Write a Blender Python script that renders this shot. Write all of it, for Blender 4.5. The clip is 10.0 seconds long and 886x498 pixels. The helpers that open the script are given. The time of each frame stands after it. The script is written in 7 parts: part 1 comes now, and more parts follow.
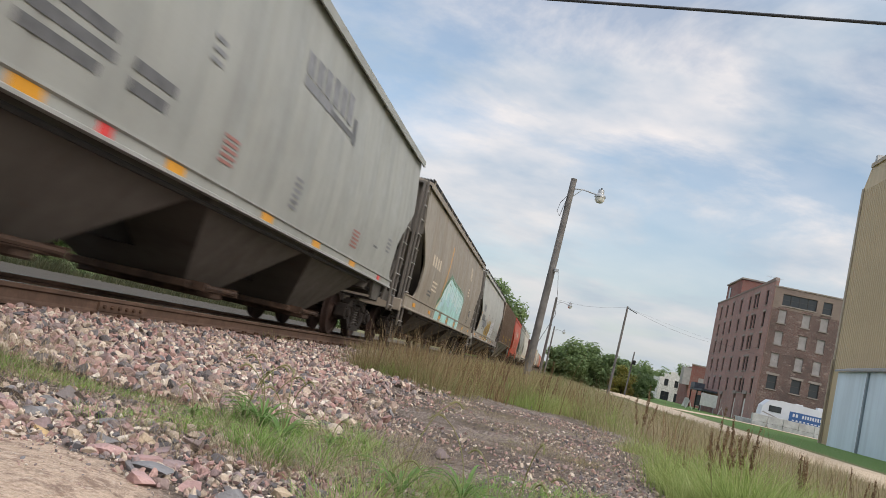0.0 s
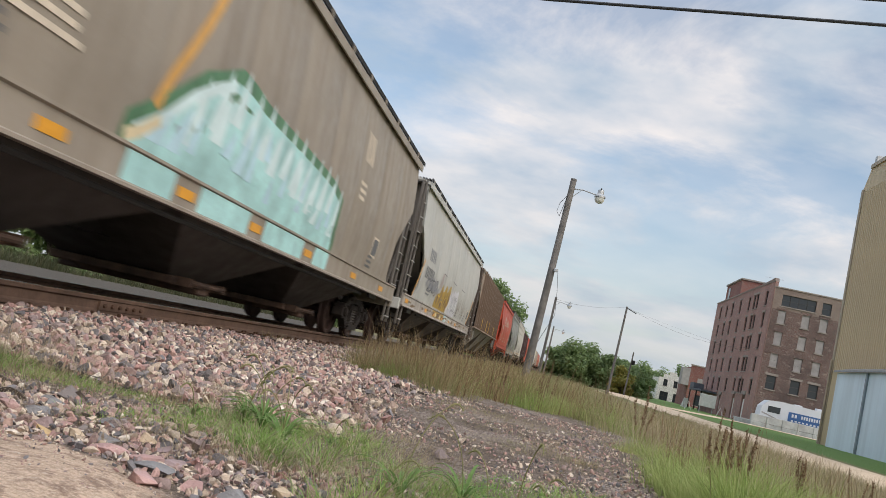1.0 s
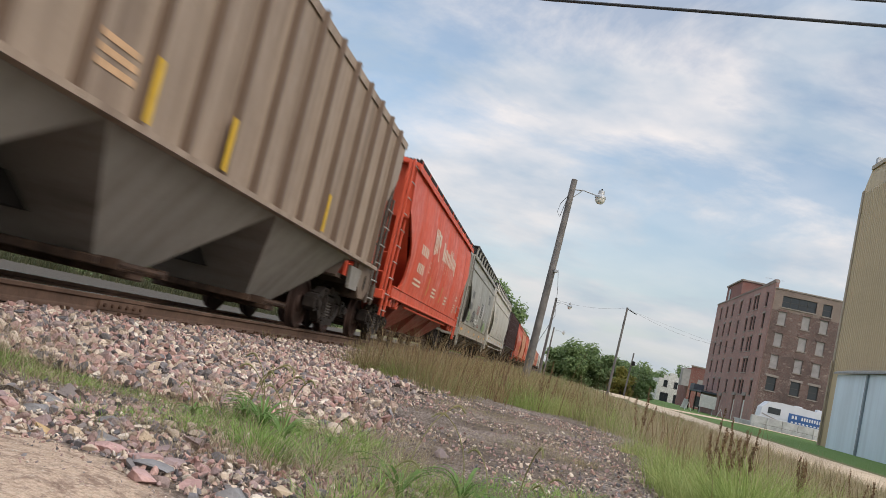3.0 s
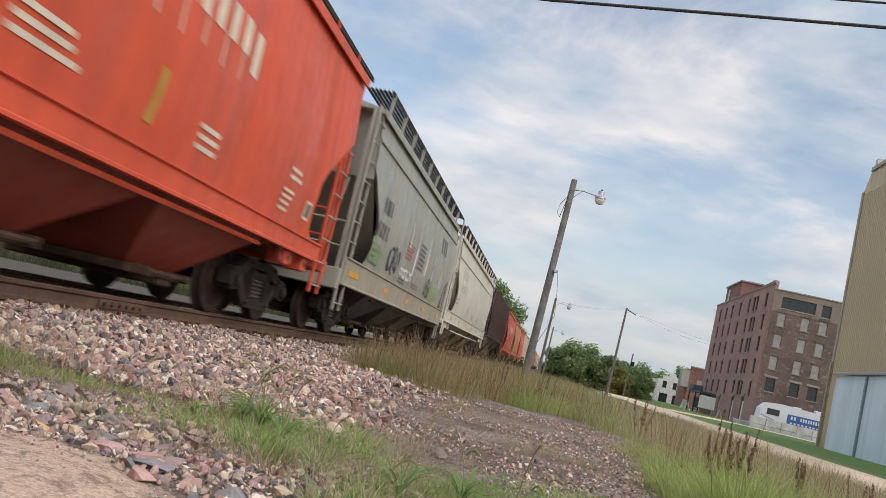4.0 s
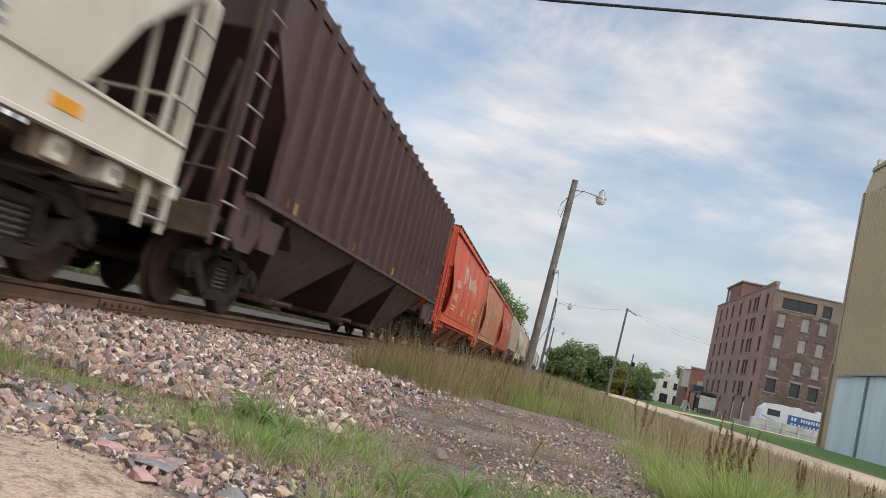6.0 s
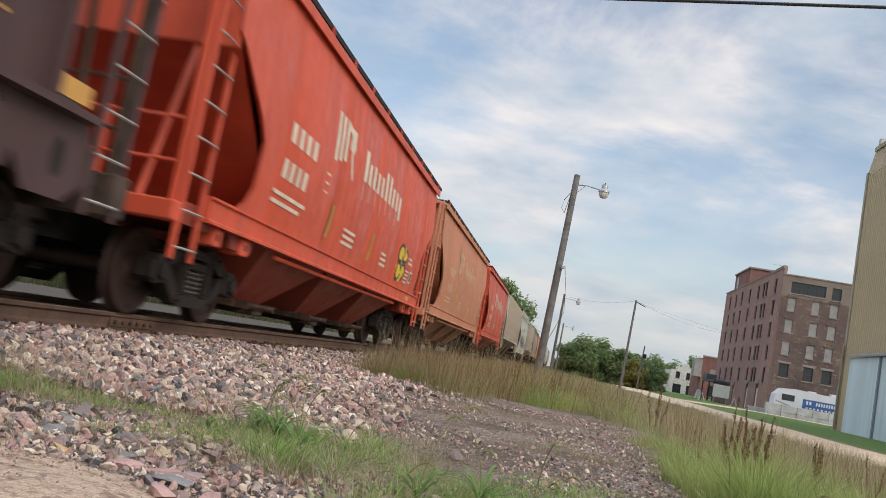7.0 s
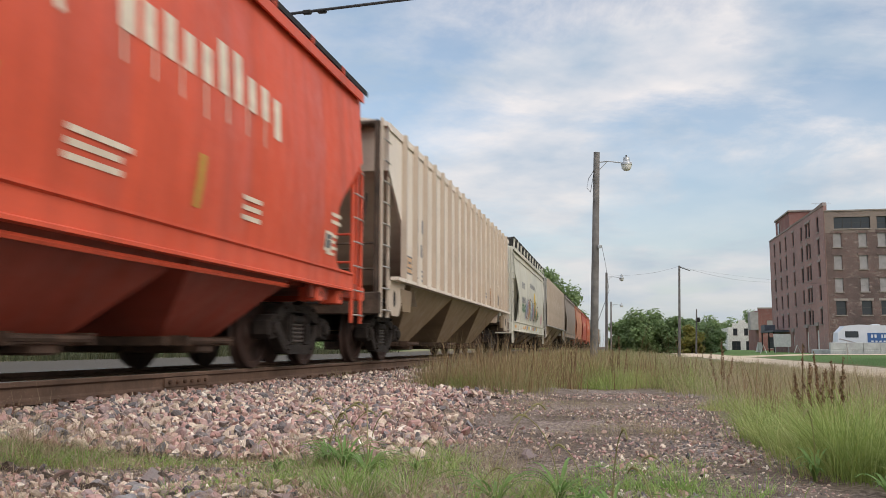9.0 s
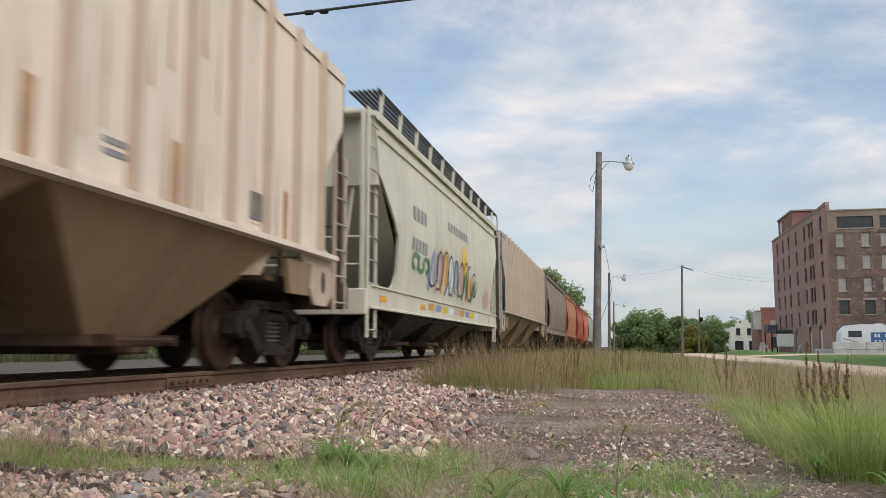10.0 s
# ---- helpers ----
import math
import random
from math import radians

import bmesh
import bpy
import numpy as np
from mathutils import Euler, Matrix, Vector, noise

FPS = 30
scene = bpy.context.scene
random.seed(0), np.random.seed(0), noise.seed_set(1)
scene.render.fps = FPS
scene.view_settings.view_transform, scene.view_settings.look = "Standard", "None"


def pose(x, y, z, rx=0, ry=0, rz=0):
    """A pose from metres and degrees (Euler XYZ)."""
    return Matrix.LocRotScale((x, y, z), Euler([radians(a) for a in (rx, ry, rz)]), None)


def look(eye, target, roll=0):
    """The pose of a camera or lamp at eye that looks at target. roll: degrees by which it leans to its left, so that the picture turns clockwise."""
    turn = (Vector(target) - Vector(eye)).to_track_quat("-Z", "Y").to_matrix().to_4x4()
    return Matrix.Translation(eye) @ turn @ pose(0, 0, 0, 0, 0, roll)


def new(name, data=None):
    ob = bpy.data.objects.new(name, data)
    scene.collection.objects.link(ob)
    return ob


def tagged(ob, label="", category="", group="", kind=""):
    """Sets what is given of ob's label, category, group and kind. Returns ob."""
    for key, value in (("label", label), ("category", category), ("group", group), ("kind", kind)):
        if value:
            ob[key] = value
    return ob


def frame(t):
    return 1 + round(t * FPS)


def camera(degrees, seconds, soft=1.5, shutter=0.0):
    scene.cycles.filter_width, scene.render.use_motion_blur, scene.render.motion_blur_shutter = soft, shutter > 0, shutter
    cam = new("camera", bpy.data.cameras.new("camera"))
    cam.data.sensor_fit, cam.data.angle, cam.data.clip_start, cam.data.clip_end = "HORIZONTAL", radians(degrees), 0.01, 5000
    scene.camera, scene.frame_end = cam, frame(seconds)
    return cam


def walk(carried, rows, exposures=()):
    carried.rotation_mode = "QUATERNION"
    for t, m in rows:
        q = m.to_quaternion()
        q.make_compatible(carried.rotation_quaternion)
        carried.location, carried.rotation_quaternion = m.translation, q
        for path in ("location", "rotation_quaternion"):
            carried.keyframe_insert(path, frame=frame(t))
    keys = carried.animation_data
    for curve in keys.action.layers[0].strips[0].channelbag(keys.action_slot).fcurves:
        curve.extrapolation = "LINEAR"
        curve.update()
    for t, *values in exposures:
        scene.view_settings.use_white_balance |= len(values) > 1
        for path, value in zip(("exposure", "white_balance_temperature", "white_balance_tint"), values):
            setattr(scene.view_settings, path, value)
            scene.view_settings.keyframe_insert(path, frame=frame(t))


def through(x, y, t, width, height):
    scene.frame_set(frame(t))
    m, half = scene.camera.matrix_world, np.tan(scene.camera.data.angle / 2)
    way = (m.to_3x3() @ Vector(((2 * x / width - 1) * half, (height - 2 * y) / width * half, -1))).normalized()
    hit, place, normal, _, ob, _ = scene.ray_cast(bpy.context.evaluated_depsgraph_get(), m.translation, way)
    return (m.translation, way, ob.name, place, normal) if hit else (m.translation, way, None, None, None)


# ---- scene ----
cam = camera(55.2, 10.0, soft=0.7, shutter=0.25)
CAMERA_PATH = [
    (0.0, pose(0.004, -0.054, 0.580, 96.562, -12.761, 7.260)),
    (0.5, pose(0.004, -0.063, 0.581, 96.574, -12.842, 7.222)),
    (1.0, pose(0.003, -0.073, 0.585, 96.545, -12.928, 7.213)),
    (1.5, pose(0.004, -0.057, 0.579, 96.582, -12.971, 7.240)),
    (2.0, pose(0.004, -0.078, 0.585, 96.532, -13.093, 7.218)),
    (2.5, pose(0.003, -0.060, 0.579, 96.559, -13.033, 7.235)),
    (4.0, pose(0.001, -0.066, 0.579, 96.577, -13.254, 7.176)),
    (4.5, pose(-0.001, -0.058, 0.576, 96.568, -13.365, 7.166)),
    (5.0, pose(-0.000, -0.067, 0.581, 96.601, -13.414, 7.186)),
    (5.5, pose(-0.002, -0.058, 0.580, 96.570, -13.453, 7.182)),
    (7.0, pose(0.002, -0.077, 0.584, 96.522, -10.518, 7.934)),
    (7.5, pose(0.004, -0.033, 0.579, 96.468, -6.691, 9.100)),
    (8.0, pose(0.005, -0.026, 0.588, 96.595, -3.142, 10.063)),
    (8.5, pose(0.005, -0.016, 0.589, 96.495, -0.861, 10.958)),
    (9.0, pose(0.003, -0.020, 0.587, 96.546, -0.123, 11.462)),
    (9.5, pose(-0.000, 0.005, 0.581, 96.600, -0.344, 11.581)),
    (10.0, pose(0.000, -0.000, 0.580, 96.579, -0.000, 11.638)),
]
walk(cam, CAMERA_PATH)


# ---- sky and sun: soft evening light under broken cloud ----
world = bpy.data.worlds.new("evening_sky")
scene.world = world
world.use_nodes = True
wt = world.node_tree
wt.nodes.clear()


def wnode(kind, **props):
    n = wt.nodes.new(kind)
    for key, value in props.items():
        if key == "operation":
            n.operation = value
        elif key == "data_type":
            n.data_type = value
        elif key == "blend_type":
            n.blend_type = value
    return n


SUN_ELEVATION, SUN_AZIMUTH = radians(32), radians(128)
sky = wnode("ShaderNodeTexSky")
sky.sky_type = "NISHITA"
sky.sun_disc = False
sky.sun_elevation, sky.sun_rotation = SUN_ELEVATION, SUN_AZIMUTH
sky.air_density, sky.dust_density, sky.ozone_density = 1.0, 1.6, 1.3
coord = wnode("ShaderNodeTexCoord")
sep = wnode("ShaderNodeSeparateXYZ")
wt.links.new(coord.outputs["Generated"], sep.inputs[0])
lift = wnode("ShaderNodeMath", operation="ADD")
lift.inputs[1].default_value = 0.22
wt.links.new(sep.outputs["Z"], lift.inputs[0])
low = wnode("ShaderNodeMath", operation="MAXIMUM")
low.inputs[1].default_value = 0.08
wt.links.new(lift.outputs[0], low.inputs[0])
plane = wnode("ShaderNodeCombineXYZ")
for i in (0, 1):
    d = wnode("ShaderNodeMath", operation="DIVIDE")
    wt.links.new(sep.outputs[i], d.inputs[0])
    wt.links.new(low.outputs[0], d.inputs[1])
    wt.links.new(d.outputs[0], plane.inputs[i])
wmap = wnode("ShaderNodeMapping")
wmap.inputs["Location"].default_value = (2.35, 0.4, 0.0)
wmap.inputs["Rotation"].default_value = (0, 0, radians(-28))
wmap.inputs["Scale"].default_value = (0.9, 1.0, 1.0)
wt.links.new(plane.outputs[0], wmap.inputs[0])
cloud = wnode("ShaderNodeTexNoise")
cloud.inputs["Scale"].default_value = 1.45
cloud.inputs["Detail"].default_value = 9.0
cloud.inputs["Roughness"].default_value = 0.60
cloud.inputs["Distortion"].default_value = 0.45
wt.links.new(wmap.outputs[0], cloud.inputs["Vector"])
cover = wnode("ShaderNodeValToRGB")
cover.color_ramp.elements[0].position = 0.40
cover.color_ramp.elements[1].position = 0.55
cover.color_ramp.elements[0].color = (0.28, 0.28, 0.28, 1)
cover.color_ramp.elements[1].color = (0.93, 0.93, 0.93, 1)
wt.links.new(cloud.outputs["Fac"], cover.inputs[0])
# greyer undersides and pale pink tops in the cloud
tone = wnode("ShaderNodeTexNoise")
tone.inputs["Scale"].default_value = 3.1
tone.inputs["Detail"].default_value = 5.0
wt.links.new(wmap.outputs[0], tone.inputs["Vector"])
tint = wnode("ShaderNodeValToRGB")
tint.color_ramp.elements[0].position, tint.color_ramp.elements[1].position = 0.36, 0.66
tint.color_ramp.elements[0].color = (0.47, 0.57, 0.69, 1)
tint.color_ramp.elements[1].color = (0.95, 0.89, 0.87, 1)
wt.links.new(tone.outputs["Fac"], tint.inputs[0])
dim = wnode("ShaderNodeMix", data_type="RGBA", blend_type="MULTIPLY")
dim.inputs[0].default_value = 1.0
dim.inputs[7].default_value = (0.18, 0.175, 0.165, 1)
wt.links.new(sky.outputs[0], dim.inputs[6])
mixed = wnode("ShaderNodeMix", data_type="RGBA", blend_type="MIX")
wt.links.new(cover.outputs[0], mixed.inputs[0])
wt.links.new(dim.outputs[2], mixed.inputs[6])
wt.links.new(tint.outputs[0], mixed.inputs[7])
# pale haze near the horizon
haze = wnode("ShaderNodeMapRange")
haze.inputs["From Min"].default_value, haze.inputs["From Max"].default_value = 0.0, 0.24
haze.inputs["To Min"].default_value, haze.inputs["To Max"].default_value = 0.85, 0.0
wt.links.new(sep.outputs["Z"], haze.inputs[0])
hazed = wnode("ShaderNodeMix", data_type="RGBA", blend_type="MIX")
hazed.inputs[7].default_value = (0.57, 0.61, 0.64, 1)
wt.links.new(haze.outputs[0], hazed.inputs[0])
wt.links.new(mixed.outputs[2], hazed.inputs[6])
# an overcast sky is brightest overhead
zenith = wnode("ShaderNodeMapRange")
zenith.inputs["From Min"].default_value, zenith.inputs["From Max"].default_value = 0.42, 0.95
zenith.inputs["To Min"].default_value, zenith.inputs["To Max"].default_value = 1.0, 2.9
wt.links.new(sep.outputs["Z"], zenith.inputs[0])
bg = wnode("ShaderNodeBackground")
wt.links.new(zenith.outputs[0], bg.inputs["Strength"])
wt.links.new(hazed.outputs[2], bg.inputs[0])
wout = wnode("ShaderNodeOutputWorld")
wt.links.new(bg.outputs[0], wout.inputs[0])

sun = new("sun", bpy.data.lights.new("sun", "SUN"))
sun.data.energy, sun.data.angle, sun.data.color = 1.25, radians(30), (1.0, 0.93, 0.84)
sun.matrix_world = look((0, 0, 30), (-math.sin(SUN_AZIMUTH) * math.cos(SUN_ELEVATION), -math.cos(SUN_AZIMUTH) * math.cos(SUN_ELEVATION), 30 - math.sin(SUN_ELEVATION)))
scene.view_settings.exposure = 0.0


# ---- mesh tools ----
class Shape:
    """Vertices and faces of one mesh."""

    def __init__(self):
        self.v, self.f = [], []

    def add(self, verts, faces):
        n = len(self.v)
        self.v.extend([tuple(p) for p in verts])
        self.f.extend([tuple(i + n for i in q) for q in faces])
        return self

    def box(self, lo, hi, c=0.0):
        """A box, with chamfered edges where c is given."""
        (x0, y0, z0), (x1, y1, z1) = lo, hi
        if c <= 0:
            vs = [(x, y, z) for x in (x0, x1) for y in (y0, y1) for z in (z0, z1)]
            return self.add(vs, [(0, 1, 3, 2), (4, 6, 7, 5), (0, 4, 5, 1), (2, 3, 7, 6), (0, 2, 6, 4), (1, 5, 7, 3)])
        vs, key = [], {}
        for a in (0, 1):
            for b in (0, 1):
                for d in (0, 1):
                    p = [(x0, x1)[a], (y0, y1)[b], (z0, z1)[d]]
                    s = [(1, -1)[a] * c, (1, -1)[b] * c, (1, -1)[d] * c]
                    for ax in range(3):
                        q = [p[k] + (0 if k == ax else s[k]) for k in range(3)]
                        key[(a, b, d, ax)] = len(vs)
                        vs.append(q)
        fs = []
        for ax in range(3):
            o = [k for k in range(3) if k != ax]
            for side in (0, 1):
                ring = []
                for u, w in ((0, 0), (1, 0), (1, 1), (0, 1)):
                    t = [0, 0, 0]
                    t[ax], t[o[0]], t[o[1]] = side, u, w
                    ring.append(key[(*t, ax)])
                fs.append(ring)
            for u in (0, 1):
                for w in (0, 1):
                    t0, t1 = [0, 0, 0], [0, 0, 0]
                    t0[ax], t1[ax] = 0, 1
                    t0[o[0]] = t1[o[0]] = u
                    t0[o[1]] = t1[o[1]] = w
                    fs.append([key[(*t0, o[0])], key[(*t1, o[0])], key[(*t1, o[1])], key[(*t0, o[1])]])
        for a in (0, 1):
            for b in (0, 1):
                for d in (0, 1):
                    fs.append([key[(a, b, d, k)] for k in range(3)])
        return self.add(vs, fs)

    def prism(self, outline, a, b, axis=0):
        """A flat outline (two coordinates) drawn out from a to b along an axis."""
        n = len(outline)

        def put(p, h):
            q = list(p)
            q.insert(axis, h)
            return q
        vs = [put(p, a) for p in outline] + [put(p, b) for p in outline]
        fs = [tuple(range(n)), tuple(range(2 * n - 1, n - 1, -1))] + [(i, (i + 1) % n, n + (i + 1) % n, n + i) for i in range(n)]
        return self.add(vs, fs)

    def tube(self, path, r, n=6, closed_ends=True, taper=None):
        """A round bar along a path of points."""
        pts = [Vector(p) for p in path]
        vs, fs = [], []
        for i, p in enumerate(pts):
            d = (pts[min(i + 1, len(pts) - 1)] - pts[max(i - 1, 0)]).normalized()
            u = d.orthogonal().normalized() if abs(d.z) > 0.95 else d.cross(Vector((0, 0, 1))).normalized()
            w = d.cross(u)
            rr = r if taper is None else r * (1 + (taper - 1) * i / (len(pts) - 1))
            for k in range(n):
                a = 2 * math.pi * k / n
                vs.append(p + rr * (math.cos(a) * u + math.sin(a) * w))
        for i in range(len(pts) - 1):
            for k in range(n):
                fs.append((i * n + k, i * n + (k + 1) % n, (i + 1) * n + (k + 1) % n, (i + 1) * n + k))
        if closed_ends:
            fs += [tuple(range(n)), tuple(range((len(pts) - 1) * n, len(pts) * n))]
        return self.add(vs, fs)

    def lathe_x(self, profile, n=28, centre=(0, 0, 0)):
        """A turned body about the x axis; profile of (x, radius)."""
        vs, fs = [], []
        for x, r in profile:
            for k in range(n):
                a = 2 * math.pi * k / n
                vs.append((centre[0] + x, centre[1] + r * math.cos(a), centre[2] + r * math.sin(a)))
        for i in range(len(profile) - 1):
            for k in range(n):
                fs.append((i * n + k, i * n + (k + 1) % n, (i + 1) * n + (k + 1) % n, (i + 1) * n + k))
        fs += [tuple(range(n)), tuple(range((len(profile) - 1) * n, len(profile) * n))]
        return self.add(vs, fs)

    def lathe_z(self, profile, n=16, centre=(0, 0, 0)):
        """A turned body about the z axis; profile of (radius, z)."""
        vs, fs = [], []
        for r, z in profile:
            for k in range(n):
                a = 2 * math.pi * k / n
                vs.append((centre[0] + r * math.cos(a), centre[1] + r * math.sin(a), centre[2] + z))
        for i in range(len(profile) - 1):
            for k in range(n):
                fs.append((i * n + k, i * n + (k + 1) % n, (i + 1) * n + (k + 1) % n, (i + 1) * n + k))
        fs += [tuple(range(n)), tuple(range((len(profile) - 1) * n, len(profile) * n))]
        return self.add(vs, fs)

    def mesh(self, name, material, smooth=0, weld=False):
        me = bpy.data.meshes.new(name)
        me.from_pydata(self.v, [], self.f)
        bm = bmesh.new()
        bm.from_mesh(me)
        if weld:
            bmesh.ops.remove_doubles(bm, verts=bm.verts, dist=0.0005)
        bmesh.ops.recalc_face_normals(bm, faces=bm.faces)
        bm.to_mesh(me)
        bm.free()
        me.materials.append(material)
        if smooth:
            me.shade_smooth()
            me.set_sharp_from_angle(angle=radians(smooth))
        return me


def part(name, shape, material, parent, label="", smooth=0):
    """One mesh object under a thing or under a part. shape: a Shape, or a mesh to share."""
    me = shape.mesh(name, material, smooth) if isinstance(shape, Shape) else shape
    ob = new(name, me)
    ob.parent = parent
    return tagged(ob, label) if label else ob


def thing(name, label, category, group="", m=None):
    ob = new(name)
    ob.empty_display_size = 0.2
    if m is not None:
        ob.matrix_basis = m
    return tagged(ob, label, category, group)


def structure(name, shape, material, smooth=0, label=""):
    me = shape.mesh(name, material, smooth) if isinstance(shape, Shape) else shape
    return tagged(new(name, me), label, kind="structure")


def big_mesh(name, verts, faces, material, flat=False):
    """A mesh from arrays; faces all of one size."""
    me = bpy.data.meshes.new(name)
    nv, (nf, k) = len(verts), faces.shape
    me.vertices.add(nv)
    me.vertices.foreach_set("co", np.asarray(verts, np.float32).ravel())
    me.loops.add(nf * k)
    me.loops.foreach_set("vertex_index", np.asarray(faces, np.int32).ravel())
    me.polygons.add(nf)
    me.polygons.foreach_set("loop_start", np.arange(0, nf * k, k, dtype=np.int32))
    me.update(calc_edges=True)
    me.materials.append(material)
    if flat:
        me.shade_flat()
    return me


# ---- materials ----
def tree_of(name):
    ma = bpy.data.materials.new(name)
    ma.use_nodes = True
    nt = ma.node_tree
    return ma, nt, nt.nodes["Principled BSDF"]


def noise_node(nt, scale, detail=4.0, rough=0.55, stretch=None, source="Object"):
    tc = nt.nodes.new("ShaderNodeTexCoord")
    mp = nt.nodes.new("ShaderNodeMapping")
    if stretch:
        mp.inputs["Scale"].default_value = stretch
    nt.links.new(tc.outputs[source], mp.inputs[0])
    n = nt.nodes.new("ShaderNodeTexNoise")
    n.inputs["Scale"].default_value, n.inputs["Detail"].default_value, n.inputs["Roughness"].default_value = scale, detail, rough
    nt.links.new(mp.outputs[0], n.inputs["Vector"])
    return n.outputs["Fac"]


def ramp_node(nt, fac, stops, smooth=False):
    r = nt.nodes.new("ShaderNodeValToRGB")
    e = r.color_ramp.elements
    while len(e) < len(stops):
        e.new(0.5)
    for el, (p, c) in zip(e, stops):
        el.position, el.color = p, (*c, 1) if len(c) == 3 else c
    nt.links.new(fac, r.inputs[0])
    return r.outputs[0]


def grey_ramp(nt, fac, a, b, lo=0.0, hi=1.0):
    return ramp_node(nt, fac, [(a, (lo, lo, lo)), (b, (hi, hi, hi))])


def mix_node(nt, fac, a, b, blend="MIX"):
    m = nt.nodes.new("ShaderNodeMix")
    m.data_type, m.blend_type = "RGBA", blend
    for sock, val in ((0, fac), (6, a), (7, b)):
        if isinstance(val, (int, float)):
            m.inputs[sock].default_value = val
        elif isinstance(val, tuple):
            m.inputs[sock].default_value = (*val, 1)
        else:
            nt.links.new(val, m.inputs[sock])
    return m.outputs[2]


def bump_node(nt, bsdf, height, strength, distance):
    b = nt.nodes.new("ShaderNodeBump")
    b.inputs["Strength"].default_value, b.inputs["Distance"].default_value = strength, distance
    nt.links.new(height, b.inputs["Height"])
    nt.links.new(b.outputs[0], bsdf.inputs["Normal"])


def plain(name, col, rough=0.6, metal=0.0, vary=0.25, scale=6.0, bump=0.15, spec=0.4):
    """A worn, slightly blotchy surface in one colour."""
    ma, nt, bs = tree_of(name)
    n1, n2 = noise_node(nt, scale), noise_node(nt, scale * 9, 3.0)
    dark = tuple(c * (1 - vary) for c in col)
    lite = tuple(min(1, c * (1 + vary)) for c in col)
    c = ramp_node(nt, n1, [(0.3, dark), (0.7, lite)])
    c = mix_node(nt, grey_ramp(nt, n2, 0.35, 0.7, 0.0, 0.35), c, dark)
    nt.links.new(c, bs.inputs["Base Color"])
    bs.inputs["Roughness"].default_value, bs.inputs["Metallic"].default_value = rough, metal
    bs.inputs["Specular IOR Level"].default_value = spec
    if bump:
        bump_node(nt, bs, n2, bump, 0.01)
    return ma


def car_paint(name, col, grime=(0.10, 0.075, 0.055), dirt=0.5, rust=0.15, rust_col=(0.20, 0.075, 0.03), rough=0.42):
    """Weathered freight car paint: vertical streaks, blotches of grime, rust spots, faint panel tone."""
    ma, nt, bs = tree_of(name)
    streak = noise_node(nt, 1.0, 5.0, 0.6, (0.5, 3.2, 0.16))
    blotch = noise_node(nt, 0.7, 6.0, 0.6)
    fine = noise_node(nt, 22.0, 3.0, 0.6)
    spots = noise_node(nt, 4.5, 6.0, 0.7, (1.0, 1.0, 0.6))
    lite = tuple(min(1, c * 1.10 + 0.012) for c in col)
    base = ramp_node(nt, blotch, [(0.32, tuple(c * 0.88 for c in col)), (0.68, lite)])
    base = mix_node(nt, grey_ramp(nt, streak, 0.46, 0.78, 0.0, dirt), base, grime)
    base = mix_node(nt, grey_ramp(nt, blotch, 0.50, 0.80, 0.0, dirt * 0.55), base, grime)
    base = mix_node(nt, grey_ramp(nt, spots, 0.66 - 0.12 * rust, 0.76, 0.0, min(1.0, rust * 3)), base, rust_col)
    base = mix_node(nt, grey_ramp(nt, fine, 0.4, 0.8, 0.0, 0.12), base, grime)
    nt.links.new(base, bs.inputs["Base Color"])
    nt.links.new(grey_ramp(nt, spots, 0.3, 0.7, rough - 0.06, rough + 0.25), bs.inputs["Roughness"])
    bs.inputs["Specular IOR Level"].default_value = 0.4
    bump_node(nt, bs, blotch, 0.10, 0.03)
    return ma


GATE_RUST = plain("rust_brown_gate_steel", (0.075, 0.044, 0.030), 0.8, 0.1, 0.6, 5, 0.4)
STEEL_DARK = plain("grimy_black_steel", (0.014, 0.012, 0.011), 0.7, 0.0, 0.45, 5, 0.2)
END_GRIME = plain("brown_grime_on_end_steel", (0.085, 0.058, 0.042), 0.85, 0.0, 0.55, 4, 0.3)
TRUCK_IRON = plain("dusty_cast_iron", (0.023, 0.0165, 0.0135), 0.8, 0.0, 0.6, 7, 0.5)
WHEEL_IRON = plain("rusty_wheel_iron", (0.048, 0.026, 0.020), 0.65, 0.2, 0.45, 4, 0.2)
SPRING_STEEL = plain("bare_spring_steel", (0.11, 0.095, 0.085), 0.55, 0.3, 0.35, 9, 0.2)
RUNG_STEEL = plain("bright_worn_rung_steel", (0.42, 0.40, 0.37), 0.5, 0.4, 0.3, 12, 0.1)
REFLECT = plain("amber_reflective_sheet", (0.72, 0.33, 0.03), 0.4, 0.0, 0.12, 8, 0.0)
REFLECT_RED = plain("red_reflective_sheet", (0.70, 0.06, 0.06), 0.4, 0.0, 0.12, 8, 0.0)
YELLOW_PAINT = plain("yellow_stripe_paint", (0.68, 0.42, 0.02), 0.5, 0.0, 0.15, 6, 0.0)
STENCIL_DARK = plain("faded_black_stencil", (0.14, 0.14, 0.145), 0.6, 0.0, 0.3, 7, 0.0)
STENCIL_GREY = plain("grey_stencil", (0.24, 0.24, 0.25), 0.6, 0.0, 0.3, 7, 0.0)
STENCIL_WHITE = plain("off_white_stencil", (0.68, 0.58, 0.46), 0.6, 0.0, 0.18, 5, 0.0)
STENCIL_FADED = plain("sun_faded_stencil", (0.60, 0.38, 0.22), 0.6, 0.0, 0.18, 5, 0.0)
STENCIL_RED = plain("red_stencil", (0.36, 0.17, 0.15), 0.6, 0.0, 0.2, 7, 0.0)
